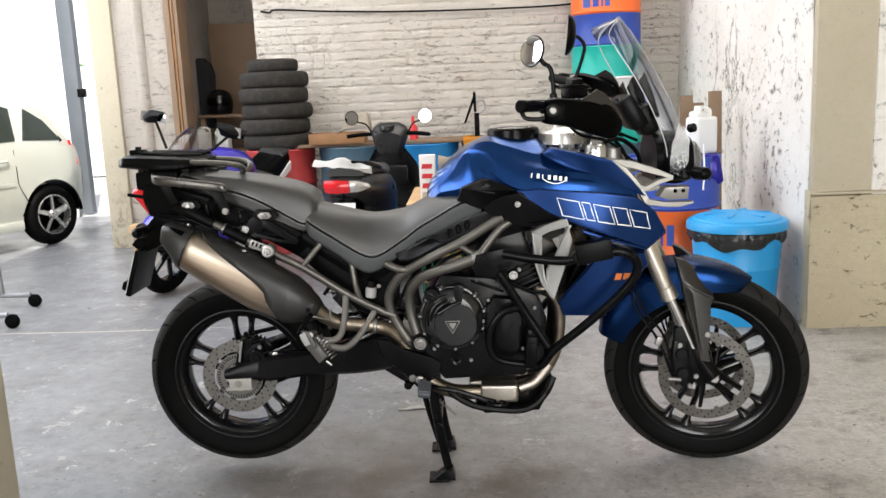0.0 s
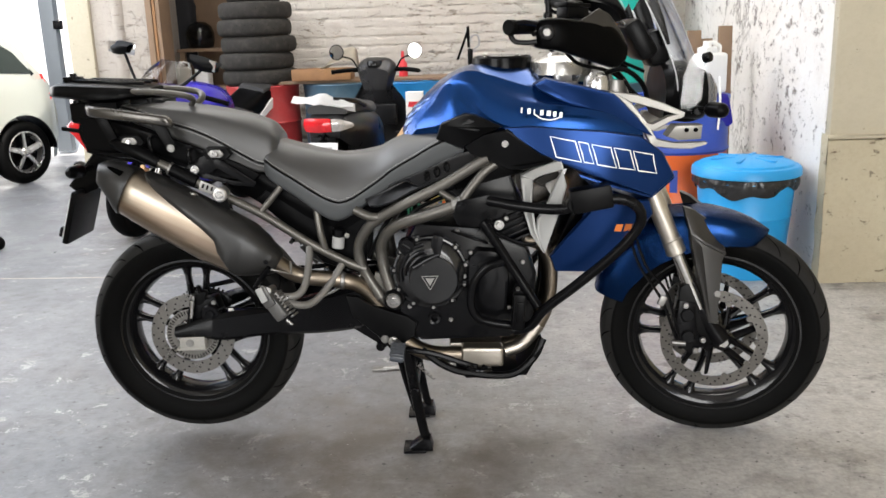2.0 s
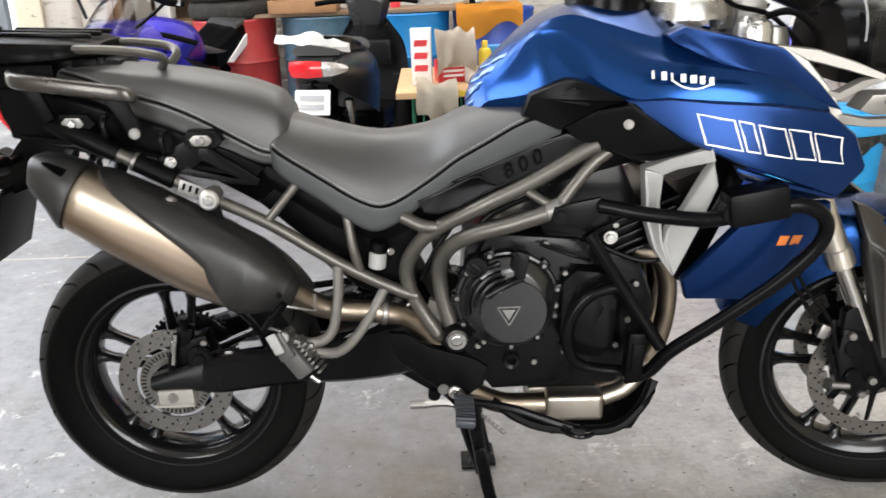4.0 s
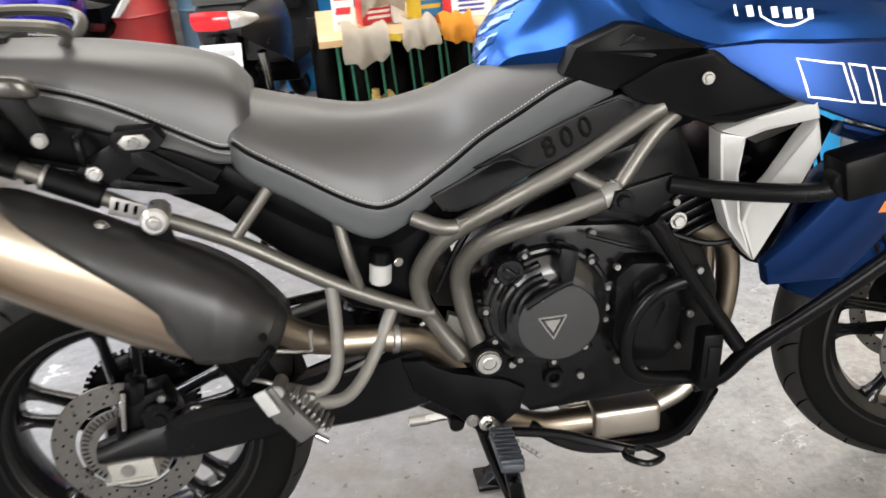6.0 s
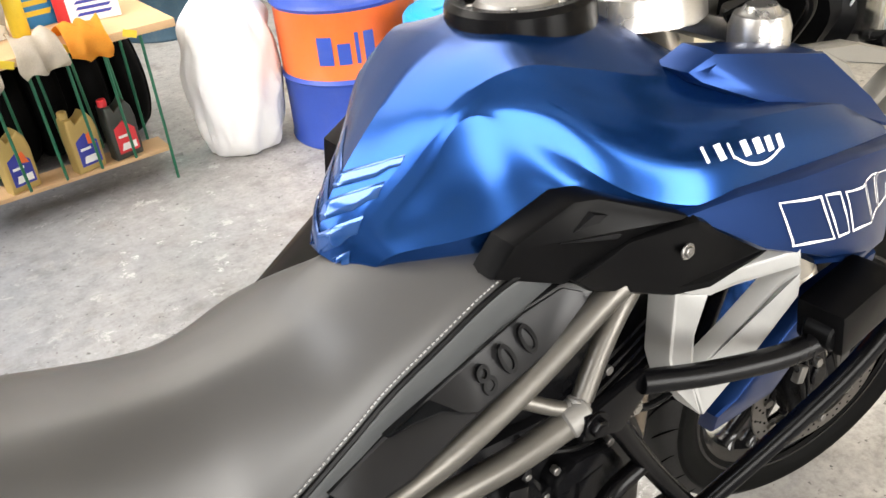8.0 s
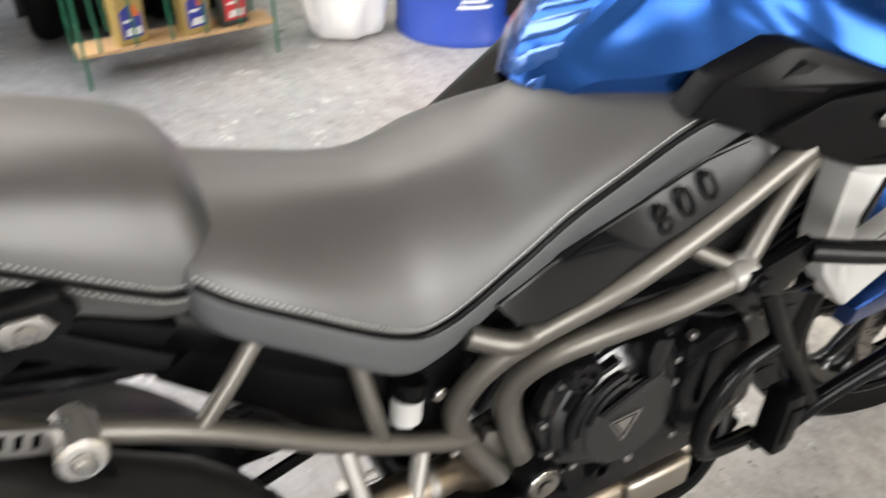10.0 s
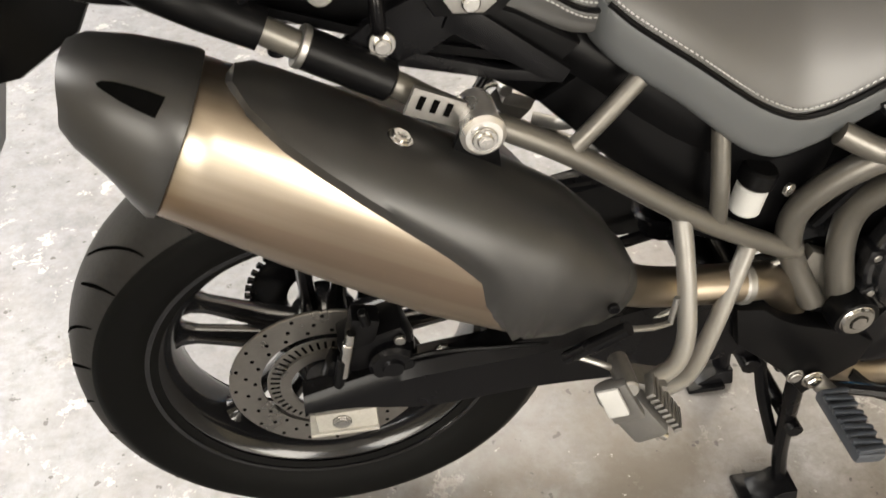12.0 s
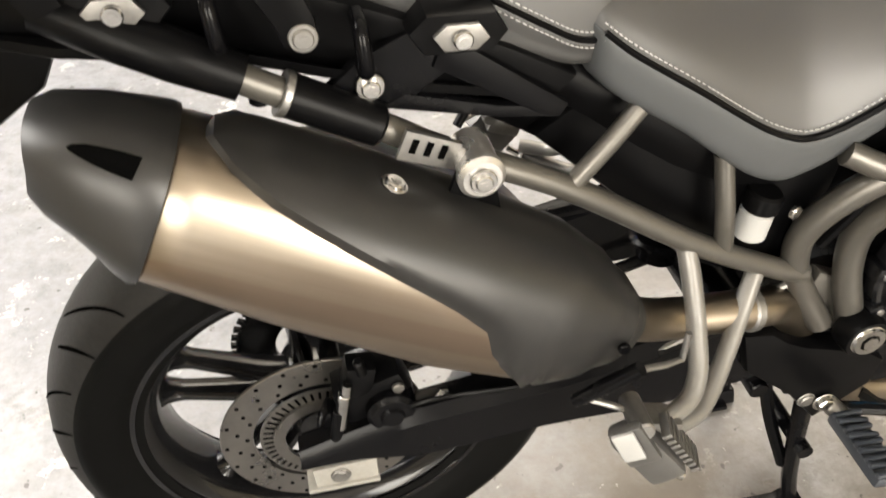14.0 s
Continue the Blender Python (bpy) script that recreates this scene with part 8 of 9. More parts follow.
rag(1.02, SY0 - 0.06, 0.623, 0.14, 0.07, "ragorange", "orange rag hanging off the top shelf", 3)
# boxes, spray cans and bottles on the top shelf
def carton(x, y, z, sx, sy, sz, rz, mat, bar, label):
    m = pose(x, y, z, 0, 0, rz)
    c = thing("box", m, label, "box", "shelf boxes")
    bm = bmesh.new()
    box(bm, (0, 0, sz / 2), (sx, sy, sz), bevel=0.003)
    bm.transform(m)
    part("carton", bm, mat, c)
    bm = bmesh.new()
    for k in range(3):
        prism(bm, [(-sx * 0.36, sz * (0.25 + 0.22 * k)), (sx * 0.3, sz * (0.25 + 0.22 * k)), (sx * 0.36, sz * (0.36 + 0.22 * k)), (-sx * 0.3, sz * (0.36 + 0.22 * k))], -sy / 2 - 0.0018, -sy / 2 - 0.0006)
    bm.transform(m)
    part("printed_bar", bm, bar, c, "plain printed bars")


carton(0.55, 2.62, 0.622, 0.10, 0.06, 0.28, -6, "white", "labelred", "white carton with red stripes")
carton(0.70, 2.72, 0.622, 0.16, 0.12, 0.11, 10, "labelred", "white", "red carton with white bars")
carton(1.14, 2.66, 0.622, 0.18, 0.14, 0.10, -8, "white", "labelblue", "white carton with blue bars")
carton(0.95, 2.74, 0.622, 0.15, 0.10, 0.17, 4, "skyp", "yellow", "blue carton with yellow bars")
for i, (x, y, k) in enumerate(((0.80, 2.66, "white"), (0.87, 2.63, "yellow"), (1.04, 2.66, "labelred"), (1.22, 2.74, "white"))):
    bm = bmesh.new()
    lathe(bm, [(0, 0), (0.031, 0.0), (0.033, 0.004), (0.033, 0.15), (0.028, 0.165), (0.016, 0.172), (0.016, 0.20), (0.012, 0.206), (0, 0.206)], (0, 0, 0), "z", 20)
    solid("spray_can", bm, k, "used %s spray can on the top shelf" % ("white" if k == "white" else "yellow" if k == "yellow" else "red"), "spray can", "spray cans", m=pose(x, y, 0.622))
rag(0.72, 2.60, 0.834, 0.20, 0.17, "rag", "beige rag draped over the boxes", 5)

# on the back drums: board, wooden tray, hat-shaped cover, funnel, clamps
bm = bmesh.new()
box(bm, (0.20, 4.50, 0.887), (1.75, 0.42, 0.024), bevel=0.003)
solid("board", bm, "board", "rough plank board lying over the drums", "board")
tr = thing("tray", pose(-0.26, 4.36, 0.90), "wooden tray with raised sides on the board", "tray")
single("tray_base", lambda bm: box(bm, (-0.26, 4.36, 0.906), (0.44, 0.26, 0.012), bevel=0.002), "wood", tr)
for c, s in (((-0.26, 4.235, 0.945), (0.46, 0.014, 0.085)), ((-0.26, 4.485, 0.945), (0.46, 0.014, 0.085)), ((-0.483, 4.36, 0.945), (0.014, 0.25, 0.085)), ((-0.037, 4.36, 0.945), (0.014, 0.25, 0.085))):
    single("tray_side", lambda bm: box(bm, c, s, bevel=0.002), "wood", tr)
bm = bmesh.new()
skin(bm, [[(-0.30, 4.60, 0.91), (-0.30, 4.50, 0.93), (-0.30, 4.40, 0.99)], [(-0.22, 4.62, 1.04), (-0.22, 4.52, 1.06), (-0.22, 4.42, 1.02)], [(-0.12, 4.62, 1.12), (-0.12, 4.52, 1.13), (-0.12, 4.42, 1.05)], [(-0.02, 4.60, 1.13), (-0.02, 4.52, 1.13), (-0.02, 4.44, 1.03)], [(0.0, 4.60, 0.95), (0.0, 4.52, 0.95), (0.0, 4.46, 0.95)]], 5, 5, mirror=False, cap=False)
bmesh.ops.solidify(bm, geom=bm.faces[:], thickness=0.01)
bm.transform(Matrix.Translation((0, 0, -0.008)))
solid("saddle_cover", bm, "rag", "old brown saddle cover on the board", "cover")
bm = bmesh.new()
lathe(bm, [(0, 0.0), (0.035, 0.0), (0.035, 0.10), (0.015, 0.13), (0.015, 0.16), (0.010, 0.20), (0, 0.20)], (0, 0, 0), "z", 18)
solid("glue_bottle", bm, "labelred", "small red bottle on the board", "bottle", m=pose(0.36, 4.50, 0.90))
vs = thing("post_clamp", pose(0.90, 4.45, 0.90), "black post clamp with an open ring handle", "clamp")
single("post", lambda bm: [tube(bm, [(0.90, 4.45, 0.899), (0.90, 4.45, 1.10)], 0.022, 12, smooth=False), box(bm, (0.90, 4.45, 0.906), (0.12, 0.12, 0.012), bevel=0.003)], "satin", vs)
single("ring", lambda bm: tube(bm, [(0.92, 4.45, 1.09), (0.97, 4.45, 1.13), (0.96, 4.45, 1.20), (0.91, 4.45, 1.19), (0.895, 4.45, 1.10)], 0.008, 8), "galv", vs)
single("lever_arm", lambda bm: [tube(bm, [(0.89, 4.45, 1.11), (0.885, 4.45, 1.27)], 0.012, 8, smooth=False), tube(bm, [(0.885, 4.45, 1.24), (0.80, 4.45, 1.02)], 0.010, 8, smooth=False)], "satin", vs)
bm = bmesh.new()
skin(bm, [[(0.78 + 0.09 * i, 4.62, 0.905 + 0.008 * (i % 2)), (0.78 + 0.09 * i, 4.40, 0.91), (0.78 + 0.09 * i, 4.215, 0.895), (0.78 + 0.09 * i, 4.205, 0.80 - 0.05 * math.sin(i * 1.3)), (0.79 + 0.09 * i, 4.21, 0.74 - 0.06 * math.sin(i * 1.3))] for i in range(6)], 3, 3, mirror=False, cap=False)
bmesh.ops.solidify(bm, geom=bm.faces[:], thickness=0.004)
solid("cover_cloth", bm, "ragorange", "orange cloth hanging over the dark blue drum", "cloth")
# cable along the wall
bm = bmesh.new()
tube(bm, [(-0.95, 4.875, 2.045), (-0.87, 4.872, 2.03), (-0.80, 4.872, 2.05), (-0.3, 4.872, 2.015), (0.4, 4.872, 1.985), (1.2, 4.872, 1.975), (1.75, 4.872, 1.985), (2.6, 4.872, 2.05)], 0.008, 6)
solid("cable", bm, "satin", "thin black cable strung along the back wall", "cable")

# store room behind the doorway
bm = bmesh.new()
box(bm, (-1.50, 6.28, 1.035), (0.62, 0.02, 2.07), (4, 0, 0), 0.002)
solid("hardboard_sheet", bm, "board", "tall brown hardboard sheet leaning in the store", "board")
bm = bmesh.new()
rows = [[V(-1.86 + w * math.cos(a) + 0.015 * math.sin(5 * a + zz * 9), 6.05 + 0.08 * math.sin(a) + 0.01 * math.sin(3 * a), zz) for a in (2 * math.pi * k / 24 for k in range(24))] for zz, w in ((1.02, 0.07), (1.10, 0.10), (1.30, 0.11), (1.55, 0.12), (1.66, 0.09), (1.72, 0.03))]
rings(bm, rows)
jk = solid("jacket", bm, "cloth", "dark jacket hung on the store room wall", "jacket", angle=70)
tb = thing("bench", pose(-1.60, 6.0, 0), "rough wooden bench in the store room", "bench")
single("bench_top", lambda bm: box(bm, (-1.55, 5.95, 1.14), (0.62, 0.40, 0.03), bevel=0.003), "board", tb)
for x in (-1.82, -1.28):
    for y in (5.80, 6.10):
        single("bench_leg", lambda bm: box(bm, (x, y, 0.562), (0.05, 0.05, 1.125), bevel=0.003), "board", tb)
hm = thing("helmet", pose(-1.68, 5.95, 1.155), "glossy black motorcycle helmet on the bench", "helmet")
single("helmet_shell", lambda bm: lathe(bm, [(0.0, 0.25), (0.06, 0.243), (0.11, 0.205), (0.132, 0.14), (0.130, 0.07), (0.115, 0.01), (0.10, 0.0), (0.0, 0.004)], (-1.68, 5.95, 1.155), "z", 32), "gloss", hm)
single("visor", lambda bm: lathe(bm, [(0.1335, 0.085), (0.138, 0.12), (0.133, 0.165)], (-1.68, 5.95, 1.155), "z", 16, radians(200), radians(140)), "smoke", hm)
lt = thing("low_table", pose(-1.62, 5.45, 0), "low wooden table with plastic cans in the store", "table")
single("table_top", lambda bm: box(bm, (-1.50, 5.50, 0.80), (0.70, 0.45, 0.03), bevel=0.003), "board", lt)
for x in (-1.80, -1.20):
    for y in (5.32, 5.68):
        single("table_leg", lambda bm: box(bm, (x, y, 0.3925), (0.05, 0.05, 0.785), bevel=0.003), "board", lt)
jerrycan(pose(-1.72, 5.46, 0.816, 0, 0, 10), 0.70, "grey white plastic can on the low table", "jerry")
jerrycan(pose(-1.55, 5.50, 0.816, 0, 0, -15), 0.72, "grey white plastic can on the low table", "jerry")

# ---- other vehicles ----
def place(bm, m):
    bm.transform(m)
    return bm


class Kit:
    """Parts of one thing, drawn in its own space and placed by m."""

    def __init__(self, name, m, label, category, group=""):
        self.m, self.root = m, thing(name, m, label, category, group)

    def add(self, name, make, mat, parent=None, label="", angle=40):
        bm = bmesh.new()
        make(bm)
        bm.transform(self.m)
        return part(name, bm, mat, parent or self.root, label, angle)

    def both(self, name, make, mat, parent=None, label=""):
        out = []
        for s in (1, -1):
            bm = bmesh.new()
            make(bm)
            if s < 0:
                bm.transform(MIRROR)
            bm.transform(self.m)
            out.append(part(name, bm, mat, parent or self.root, label))
        return out

    def wheel(self, x, R, rim, half, spokes=5, y=0.0, mat="gloss", flat=False):
        c = (x, y, R)
        w = self.add("wheel", lambda bm: lathe(bm, [(q.x, q.y) for q in spline([(r, h, 0) for r, h in tyre_profile(R, rim, half)], 2)], c, "y", 40), "rubber")
        self.add("rim", lambda bm: lathe(bm, [(rim + 0.004, half * 0.8), (rim - 0.02, half * 0.6), (rim - 0.025, 0), (rim - 0.02, -half * 0.6), (rim + 0.004, -half * 0.8), (rim - 0.004, -half * 0.5), (rim - 0.004, half * 0.5), (rim + 0.004, half * 0.8)], c, "y", 36), mat, w)
        for k in range(spokes):
            a = 2 * math.pi * k / spokes + 0.3
            self.add("spoke", lambda bm: tube(bm, [V(*c) + V(0.02 * math.cos(a), -half * 0.45 if flat else 0, 0.02 * math.sin(a)), V(*c) + V((rim - 0.015) * math.cos(a), -half * 0.5 if flat else 0, (rim - 0.015) * math.sin(a))], [rim * 0.16, rim * 0.13], 8, smooth=False, flat=0.6), mat, w)
        self.add("hub", lambda bm: lathe(bm, [(0, -half * (0.75 if flat else 0.9)), (rim * 0.22, -half * 0.7), (rim * 0.25, 0), (rim * 0.22, half * 0.7), (0, half * 0.9)], c, "y", 20), mat, w)
        return w


# black scooter seen from behind; x runs forward, y to its left
sc = Kit("scooter", pose(0.04, 3.0, 0, 0, 0, 79), "black scooter with a red tail lamp and white cloth", "scooter")
sc.wheel(0.0, 0.215, 0.125, 0.055)
sc.wheel(1.22, 0.215, 0.125, 0.05)
sc.add("rear_body", lambda bm: skin(bm, [[(-0.30, 0, 0.74), (-0.30, -0.07, 0.735), (-0.29, -0.10, 0.70), (-0.28, -0.09, 0.63)], [(-0.12, 0, 0.78), (-0.12, -0.12, 0.775), (-0.12, -0.165, 0.70), (-0.14, -0.14, 0.55)], [(0.15, 0, 0.77), (0.15, -0.13, 0.76), (0.15, -0.19, 0.66), (0.15, -0.16, 0.45)], [(0.42, 0, 0.72), (0.42, -0.12, 0.71), (0.42, -0.17, 0.60), (0.42, -0.15, 0.36)], [(0.52, 0, 0.55), (0.52, -0.10, 0.54), (0.52, -0.13, 0.45), (0.52, -0.12, 0.30)]], 5, 5), "scootblack", label="black rear body")
sc.add("saddle", lambda bm: skin(bm, [[(-0.22, 0, 0.83), (-0.22, -0.10, 0.82), (-0.22, -0.13, 0.79), (-0.22, -0.12, 0.77)], [(0.05, 0, 0.85), (0.05, -0.12, 0.84), (0.05, -0.16, 0.80), (0.05, -0.15, 0.77)], [(0.25, 0, 0.80), (0.25, -0.12, 0.79), (0.25, -0.15, 0.76), (0.25, -0.14, 0.74)], [(0.50, 0, 0.80), (0.50, -0.07, 0.79), (0.50, -0.10, 0.75), (0.50, -0.09, 0.72)]], 5, 5), "vinyl", label="black vinyl saddle")
tl = sc.add("tail_lamp", lambda bm: skin(bm, [[(-0.318, 0.115, 0.752), (-0.328, 0.03, 0.756), (-0.326, -0.055, 0.752)], [(-0.328, 0.118, 0.715), (-0.340, 0.03, 0.715), (-0.336, -0.060, 0.715)], [(-0.314, 0.110, 0.672), (-0.326, 0.03, 0.668), (-0.322, -0.058, 0.672)]], 4, 4, mirror=False, cap=False), "redlens", label="wide boxy red tail lamp")
sc.add("indicator", lambda bm: skin(bm, [[(-0.325, -0.060, 0.751), (-0.300, -0.115, 0.744), (-0.250, -0.165, 0.722)], [(-0.334, -0.064, 0.715), (-0.305, -0.125, 0.712), (-0.245, -0.178, 0.706)], [(-0.320, -0.062, 0.673), (-0.296, -0.115, 0.676), (-0.248, -0.165, 0.690)]], 3, 3, mirror=False, cap=False), "lampclear", tl, "clear indicator lens")
sc.add("rear_mudguard", lambda bm: lathe(bm, [(0.235, -0.07), (0.245, -0.06), (0.25, 0), (0.245, 0.06), (0.235, 0.07)], (0, 0, 0.215), "y", 20, radians(60), radians(110)), "black")
pl = sc.add("plate_bracket", lambda bm: [box(bm, (-0.33, 0, 0.55), (0.02, 0.16, 0.18), (0, 18, 0), 0.004), tube(bm, [(-0.25, 0, 0.64), (-0.32, 0, 0.60)], 0.03, 8, smooth=False)], "black")
sc.add("number_plate", lambda bm: box(bm, (-0.344, 0, 0.545), (0.003, 0.19, 0.13), (0, 18, 0), 0.001), "white", pl, "plain white number plate")
sc.add("plate_bar", lambda bm: [box(bm, (-0.349 - 0.012 * k, 0, 0.570 - 0.045 * k), (0.002, 0.13, 0.026), (0, 18, 0)) for k in range(2)], "galv", pl, "grey bars in place of the number")
sc.add("grab_rail", lambda bm: tube(bm, [(0.05, -0.16, 0.80), (-0.15, -0.155, 0.845), (-0.32, -0.11, 0.865), (-0.34, 0, 0.868), (-0.32, 0.11, 0.865), (-0.15, 0.155, 0.845), (0.05, 0.16, 0.80)], 0.014, 8), "satin")
sc.add("floor_board", lambda bm: box(bm, (0.72, 0, 0.30), (0.50, 0.34, 0.10), (0, 0, 0), 0.02), "black")
sc.add("leg_shield", lambda bm: skin(bm, [[(0.98, 0, 0.32), (0.98, -0.15, 0.32), (0.96, -0.19, 0.32)], [(0.98, 0, 0.55), (0.98, -0.18, 0.55), (0.95, -0.225, 0.55)], [(0.95, 0, 0.75), (0.95, -0.17, 0.74), (0.92, -0.21, 0.73)], [(0.90, 0, 0.90), (0.90, -0.09, 0.89), (0.88, -0.12, 0.87)]], 5, 5, cap=False), "scootblack", label="black inner leg shield")
sc.add("front_shell", lambda bm: skin(bm, [[(1.02, 0, 0.34), (1.02, -0.14, 0.34), (0.99, -0.19, 0.34)], [(1.08, 0, 0.58), (1.06, -0.15, 0.58), (0.97, -0.225, 0.56)], [(1.02, 0, 0.80), (1.0, -0.12, 0.78), (0.93, -0.20, 0.74)], [(0.95, 0, 0.92), (0.94, -0.08, 0.90), (0.90, -0.11, 0.88)]], 5, 5, cap=False), "scootblack")
sc.add("front_mudguard", lambda bm: lathe(bm, [(0.235, -0.06), (0.25, 0), (0.235, 0.06)], (1.22, 0, 0.215), "y", 20, radians(30), radians(120)), "gloss")
sc.add("fork", lambda bm: [tube(bm, [(1.20, s * 0.075, 0.22), (1.06, s * 0.05, 0.60)], 0.02, 8, smooth=False) for s in (-1, 1)], "satin")
cp = sc.add("handlebar_cover", lambda bm: skin(bm, [[(0.80, 0, 1.00), (0.80, -0.06, 0.99), (0.80, -0.11, 0.96), (0.82, -0.08, 0.84)], [(0.90, 0, 1.075), (0.90, -0.09, 1.065), (0.90, -0.145, 1.0), (0.90, -0.10, 0.84)], [(1.00, 0, 1.02), (1.00, -0.08, 1.01), (1.00, -0.12, 0.97), (1.00, -0.08, 0.91)]], 5, 5), "scootblack", label="black handlebar cover with dials")
sc.add("dial", lambda bm: lathe(bm, [(0, 0.006), (0.05, 0.006), (0.055, 0.0), (0.055, -0.03)], (0.845, 0, 1.045), "z", 24), "gloss", cp)
sc.both("grip", lambda bm: tube(bm, [(0.90, -0.12, 0.985), (0.88, -0.22, 0.985), (0.83, -0.33, 0.975)], 0.016, 10), "rubber")
sc.both("brake_lever", lambda bm: tube(bm, [(0.93, -0.18, 0.985), (0.91, -0.28, 0.975), (0.87, -0.34, 0.970)], 0.007, 6), "chrome")
sc.both("mirror_stalk", lambda bm: tube(bm, [(0.90, -0.15, 1.0), (0.90, -0.19, 1.06), (0.88, -0.26, 1.085)], 0.006, 8), "satin")
for s in (-1, 1):
    mm = sc.add("mirror", lambda bm: lathe(bm, [(0, 0.012), (0.04, 0.010), (0.054, 0.0), (0.056, -0.006), (0.05, -0.008)], (0.875, s * 0.295, 1.115), "x", 28), "satin")
    sc.add("mirror_glass", lambda bm: lathe(bm, [(0, -0.0085), (0.05, -0.0085), (0.05, -0.007)], (0.875, s * 0.295, 1.115), "x", 28), "mirror", mm)
sc.add("glove_box", lambda bm: box(bm, (0.925, 0, 0.66), (0.03, 0.26, 0.16), (0, -8, 0), 0.02), "scootblack")
sc.add("exhaust", lambda bm: tube(bm, [(0.35, -0.13, 0.20), (0.10, -0.15, 0.22), (-0.05, -0.16, 0.26), (-0.28, -0.165, 0.32)], [0.02, 0.03, 0.055, 0.05], 14), "satin")
sc.add("engine_case", lambda bm: [box(bm, (0.14, 0.10, 0.24), (0.42, 0.09, 0.16), (0, 0, 0), 0.03), rod(bm, (0.0, 0.05, 0.215), (0.0, 0.15, 0.215), 0.09, chamfer=0.01)], "cast")
sc.both("rear_shock", lambda bm: tube(bm, [(-0.03, -0.12, 0.26), (-0.08, -0.12, 0.52)], 0.025, 10, smooth=False), "chrome")
sc.both("stand_leg", lambda bm: tube(bm, [(0.28, -0.07, 0.22), (0.22, -0.13, 0.005)], 0.012, 8, smooth=False), "satin")
# white cloth laid over the scooter's rear rail
bm = bmesh.new()
rows = []
for i in range(15):
    u = i / 14
    y = 0.16 - 0.36 * u
    hump = 0.030 * math.exp(-((u - 0.55) / 0.18) ** 2)
    wr = lambda k: 0.009 * noise.noise(Vector((u * 7, k * 1.7, 0.5))) + 0.005 * noise.noise(Vector((u * 19, k * 3.1, 2.5)))
    x = -0.34 + 0.10 * max(0.0, u - 0.5)
    wd = 0.055 if u < 0.65 else 0.045 - 0.05 * (u - 0.65)
    rows.append([V(x - wd, y + wr(0), 0.850 + wr(1) - 0.03 * u * u), V(x - wd * 0.5, y, 0.880 + hump + wr(2) - 0.045 * u * u), V(x, y + wr(3), 0.888 + hump + wr(4) - 0.05 * u * u), V(x + wd * 0.6, y, 0.878 + hump * 0.7 + wr(5) - 0.05 * u * u), V(x + wd, y + wr(6), 0.845 + wr(7) - 0.06 * u * u)])
skin(bm, rows, 2, 4, mirror=False, cap=False)
bmesh.ops.solidify(bm, geom=bm.faces[:], thickness=0.004)
bm.transform(sc.m)
solid("cloth", bm, "white", "crumpled white cloth draped over the scooter's rear rail", "cloth", angle=70)

# violet sport motorcycle, nose towards the camera's left
sp = Kit("sport_motorcycle", pose(-0.95, 4.26, 0, -11, 0, 254), "violet blue sport motorcycle with a smoked screen", "motorcycle")
sp.wheel(0.0, 0.31, 0.22, 0.065, 6)
sp.wheel(1.38, 0.30, 0.22, 0.055, 6)
sp.add("tank", lambda bm: skin(bm, [[(0.42, 0, 0.80), (0.42, -0.08, 0.79), (0.42, -0.11, 0.74), (0.42, -0.09, 0.68)], [(0.58, 0, 0.93), (0.58, -0.10, 0.92), (0.58, -0.16, 0.84), (0.58, -0.13, 0.72)], [(0.78, 0, 0.97), (0.78, -0.11, 0.95), (0.78, -0.19, 0.86), (0.78, -0.17, 0.74)], [(0.95, 0, 0.90), (0.95, -0.10, 0.89), (0.95, -0.17, 0.82), (0.95, -0.15, 0.74)]], 5, 5), "violet", label="violet blue tank")
sp.add("rider_seat", lambda bm: skin(bm, [[(0.05, 0, 0.78), (0.05, -0.09, 0.775), (0.05, -0.12, 0.75)], [(0.25, 0, 0.76), (0.25, -0.10, 0.755), (0.25, -0.13, 0.73)], [(0.45, 0, 0.79), (0.45, -0.08, 0.78), (0.45, -0.10, 0.74)]], 4, 4), "vinyl")
sp.add("tail", lambda bm: skin(bm, [[(-0.42, 0, 0.96), (-0.42, -0.03, 0.955), (-0.42, -0.04, 0.93)], [(-0.25, 0, 0.94), (-0.25, -0.08, 0.93), (-0.25, -0.10, 0.86)], [(0.0, 0, 0.88), (0.0, -0.11, 0.87), (0.0, -0.14, 0.74)], [(0.3, 0, 0.76), (0.3, -0.10, 0.75), (0.3, -0.14, 0.62)]], 4, 4), "black")
sp.add("pillion_seat", lambda bm: skin(bm, [[(-0.36, 0, 0.975), (-0.36, -0.06, 0.97), (-0.36, -0.08, 0.95)], [(-0.15, 0, 0.955), (-0.15, -0.10, 0.945), (-0.15, -0.12, 0.92)], [(0.04, 0, 0.90), (0.04, -0.09, 0.89), (0.04, -0.11, 0.86)]], 4, 4), "vinyl", label="black pillion seat")
sp.both("tail_panel", lambda bm: panel(bm, [(-0.30, -0.102, 0.93), (-0.02, -0.140, 0.80), (0.20, -0.145, 0.66), (0.12, -0.146, 0.65), (-0.10, -0.140, 0.76)], 0.02, 0.008, 0.003), "white", label="white tail stripe panel")
sp.both("side_fairing", lambda bm: panel(bm, [(0.60, -0.20, 0.46), (0.72, -0.22, 0.70), (0.95, -0.23, 0.82), (1.20, -0.20, 0.84), (1.28, -0.17, 0.72), (1.12, -0.21, 0.52), (1.02, -0.21, 0.36), (0.72, -0.20, 0.30)], 0.03, 0.02, 0.012), "violet", label="violet blue side fairing")
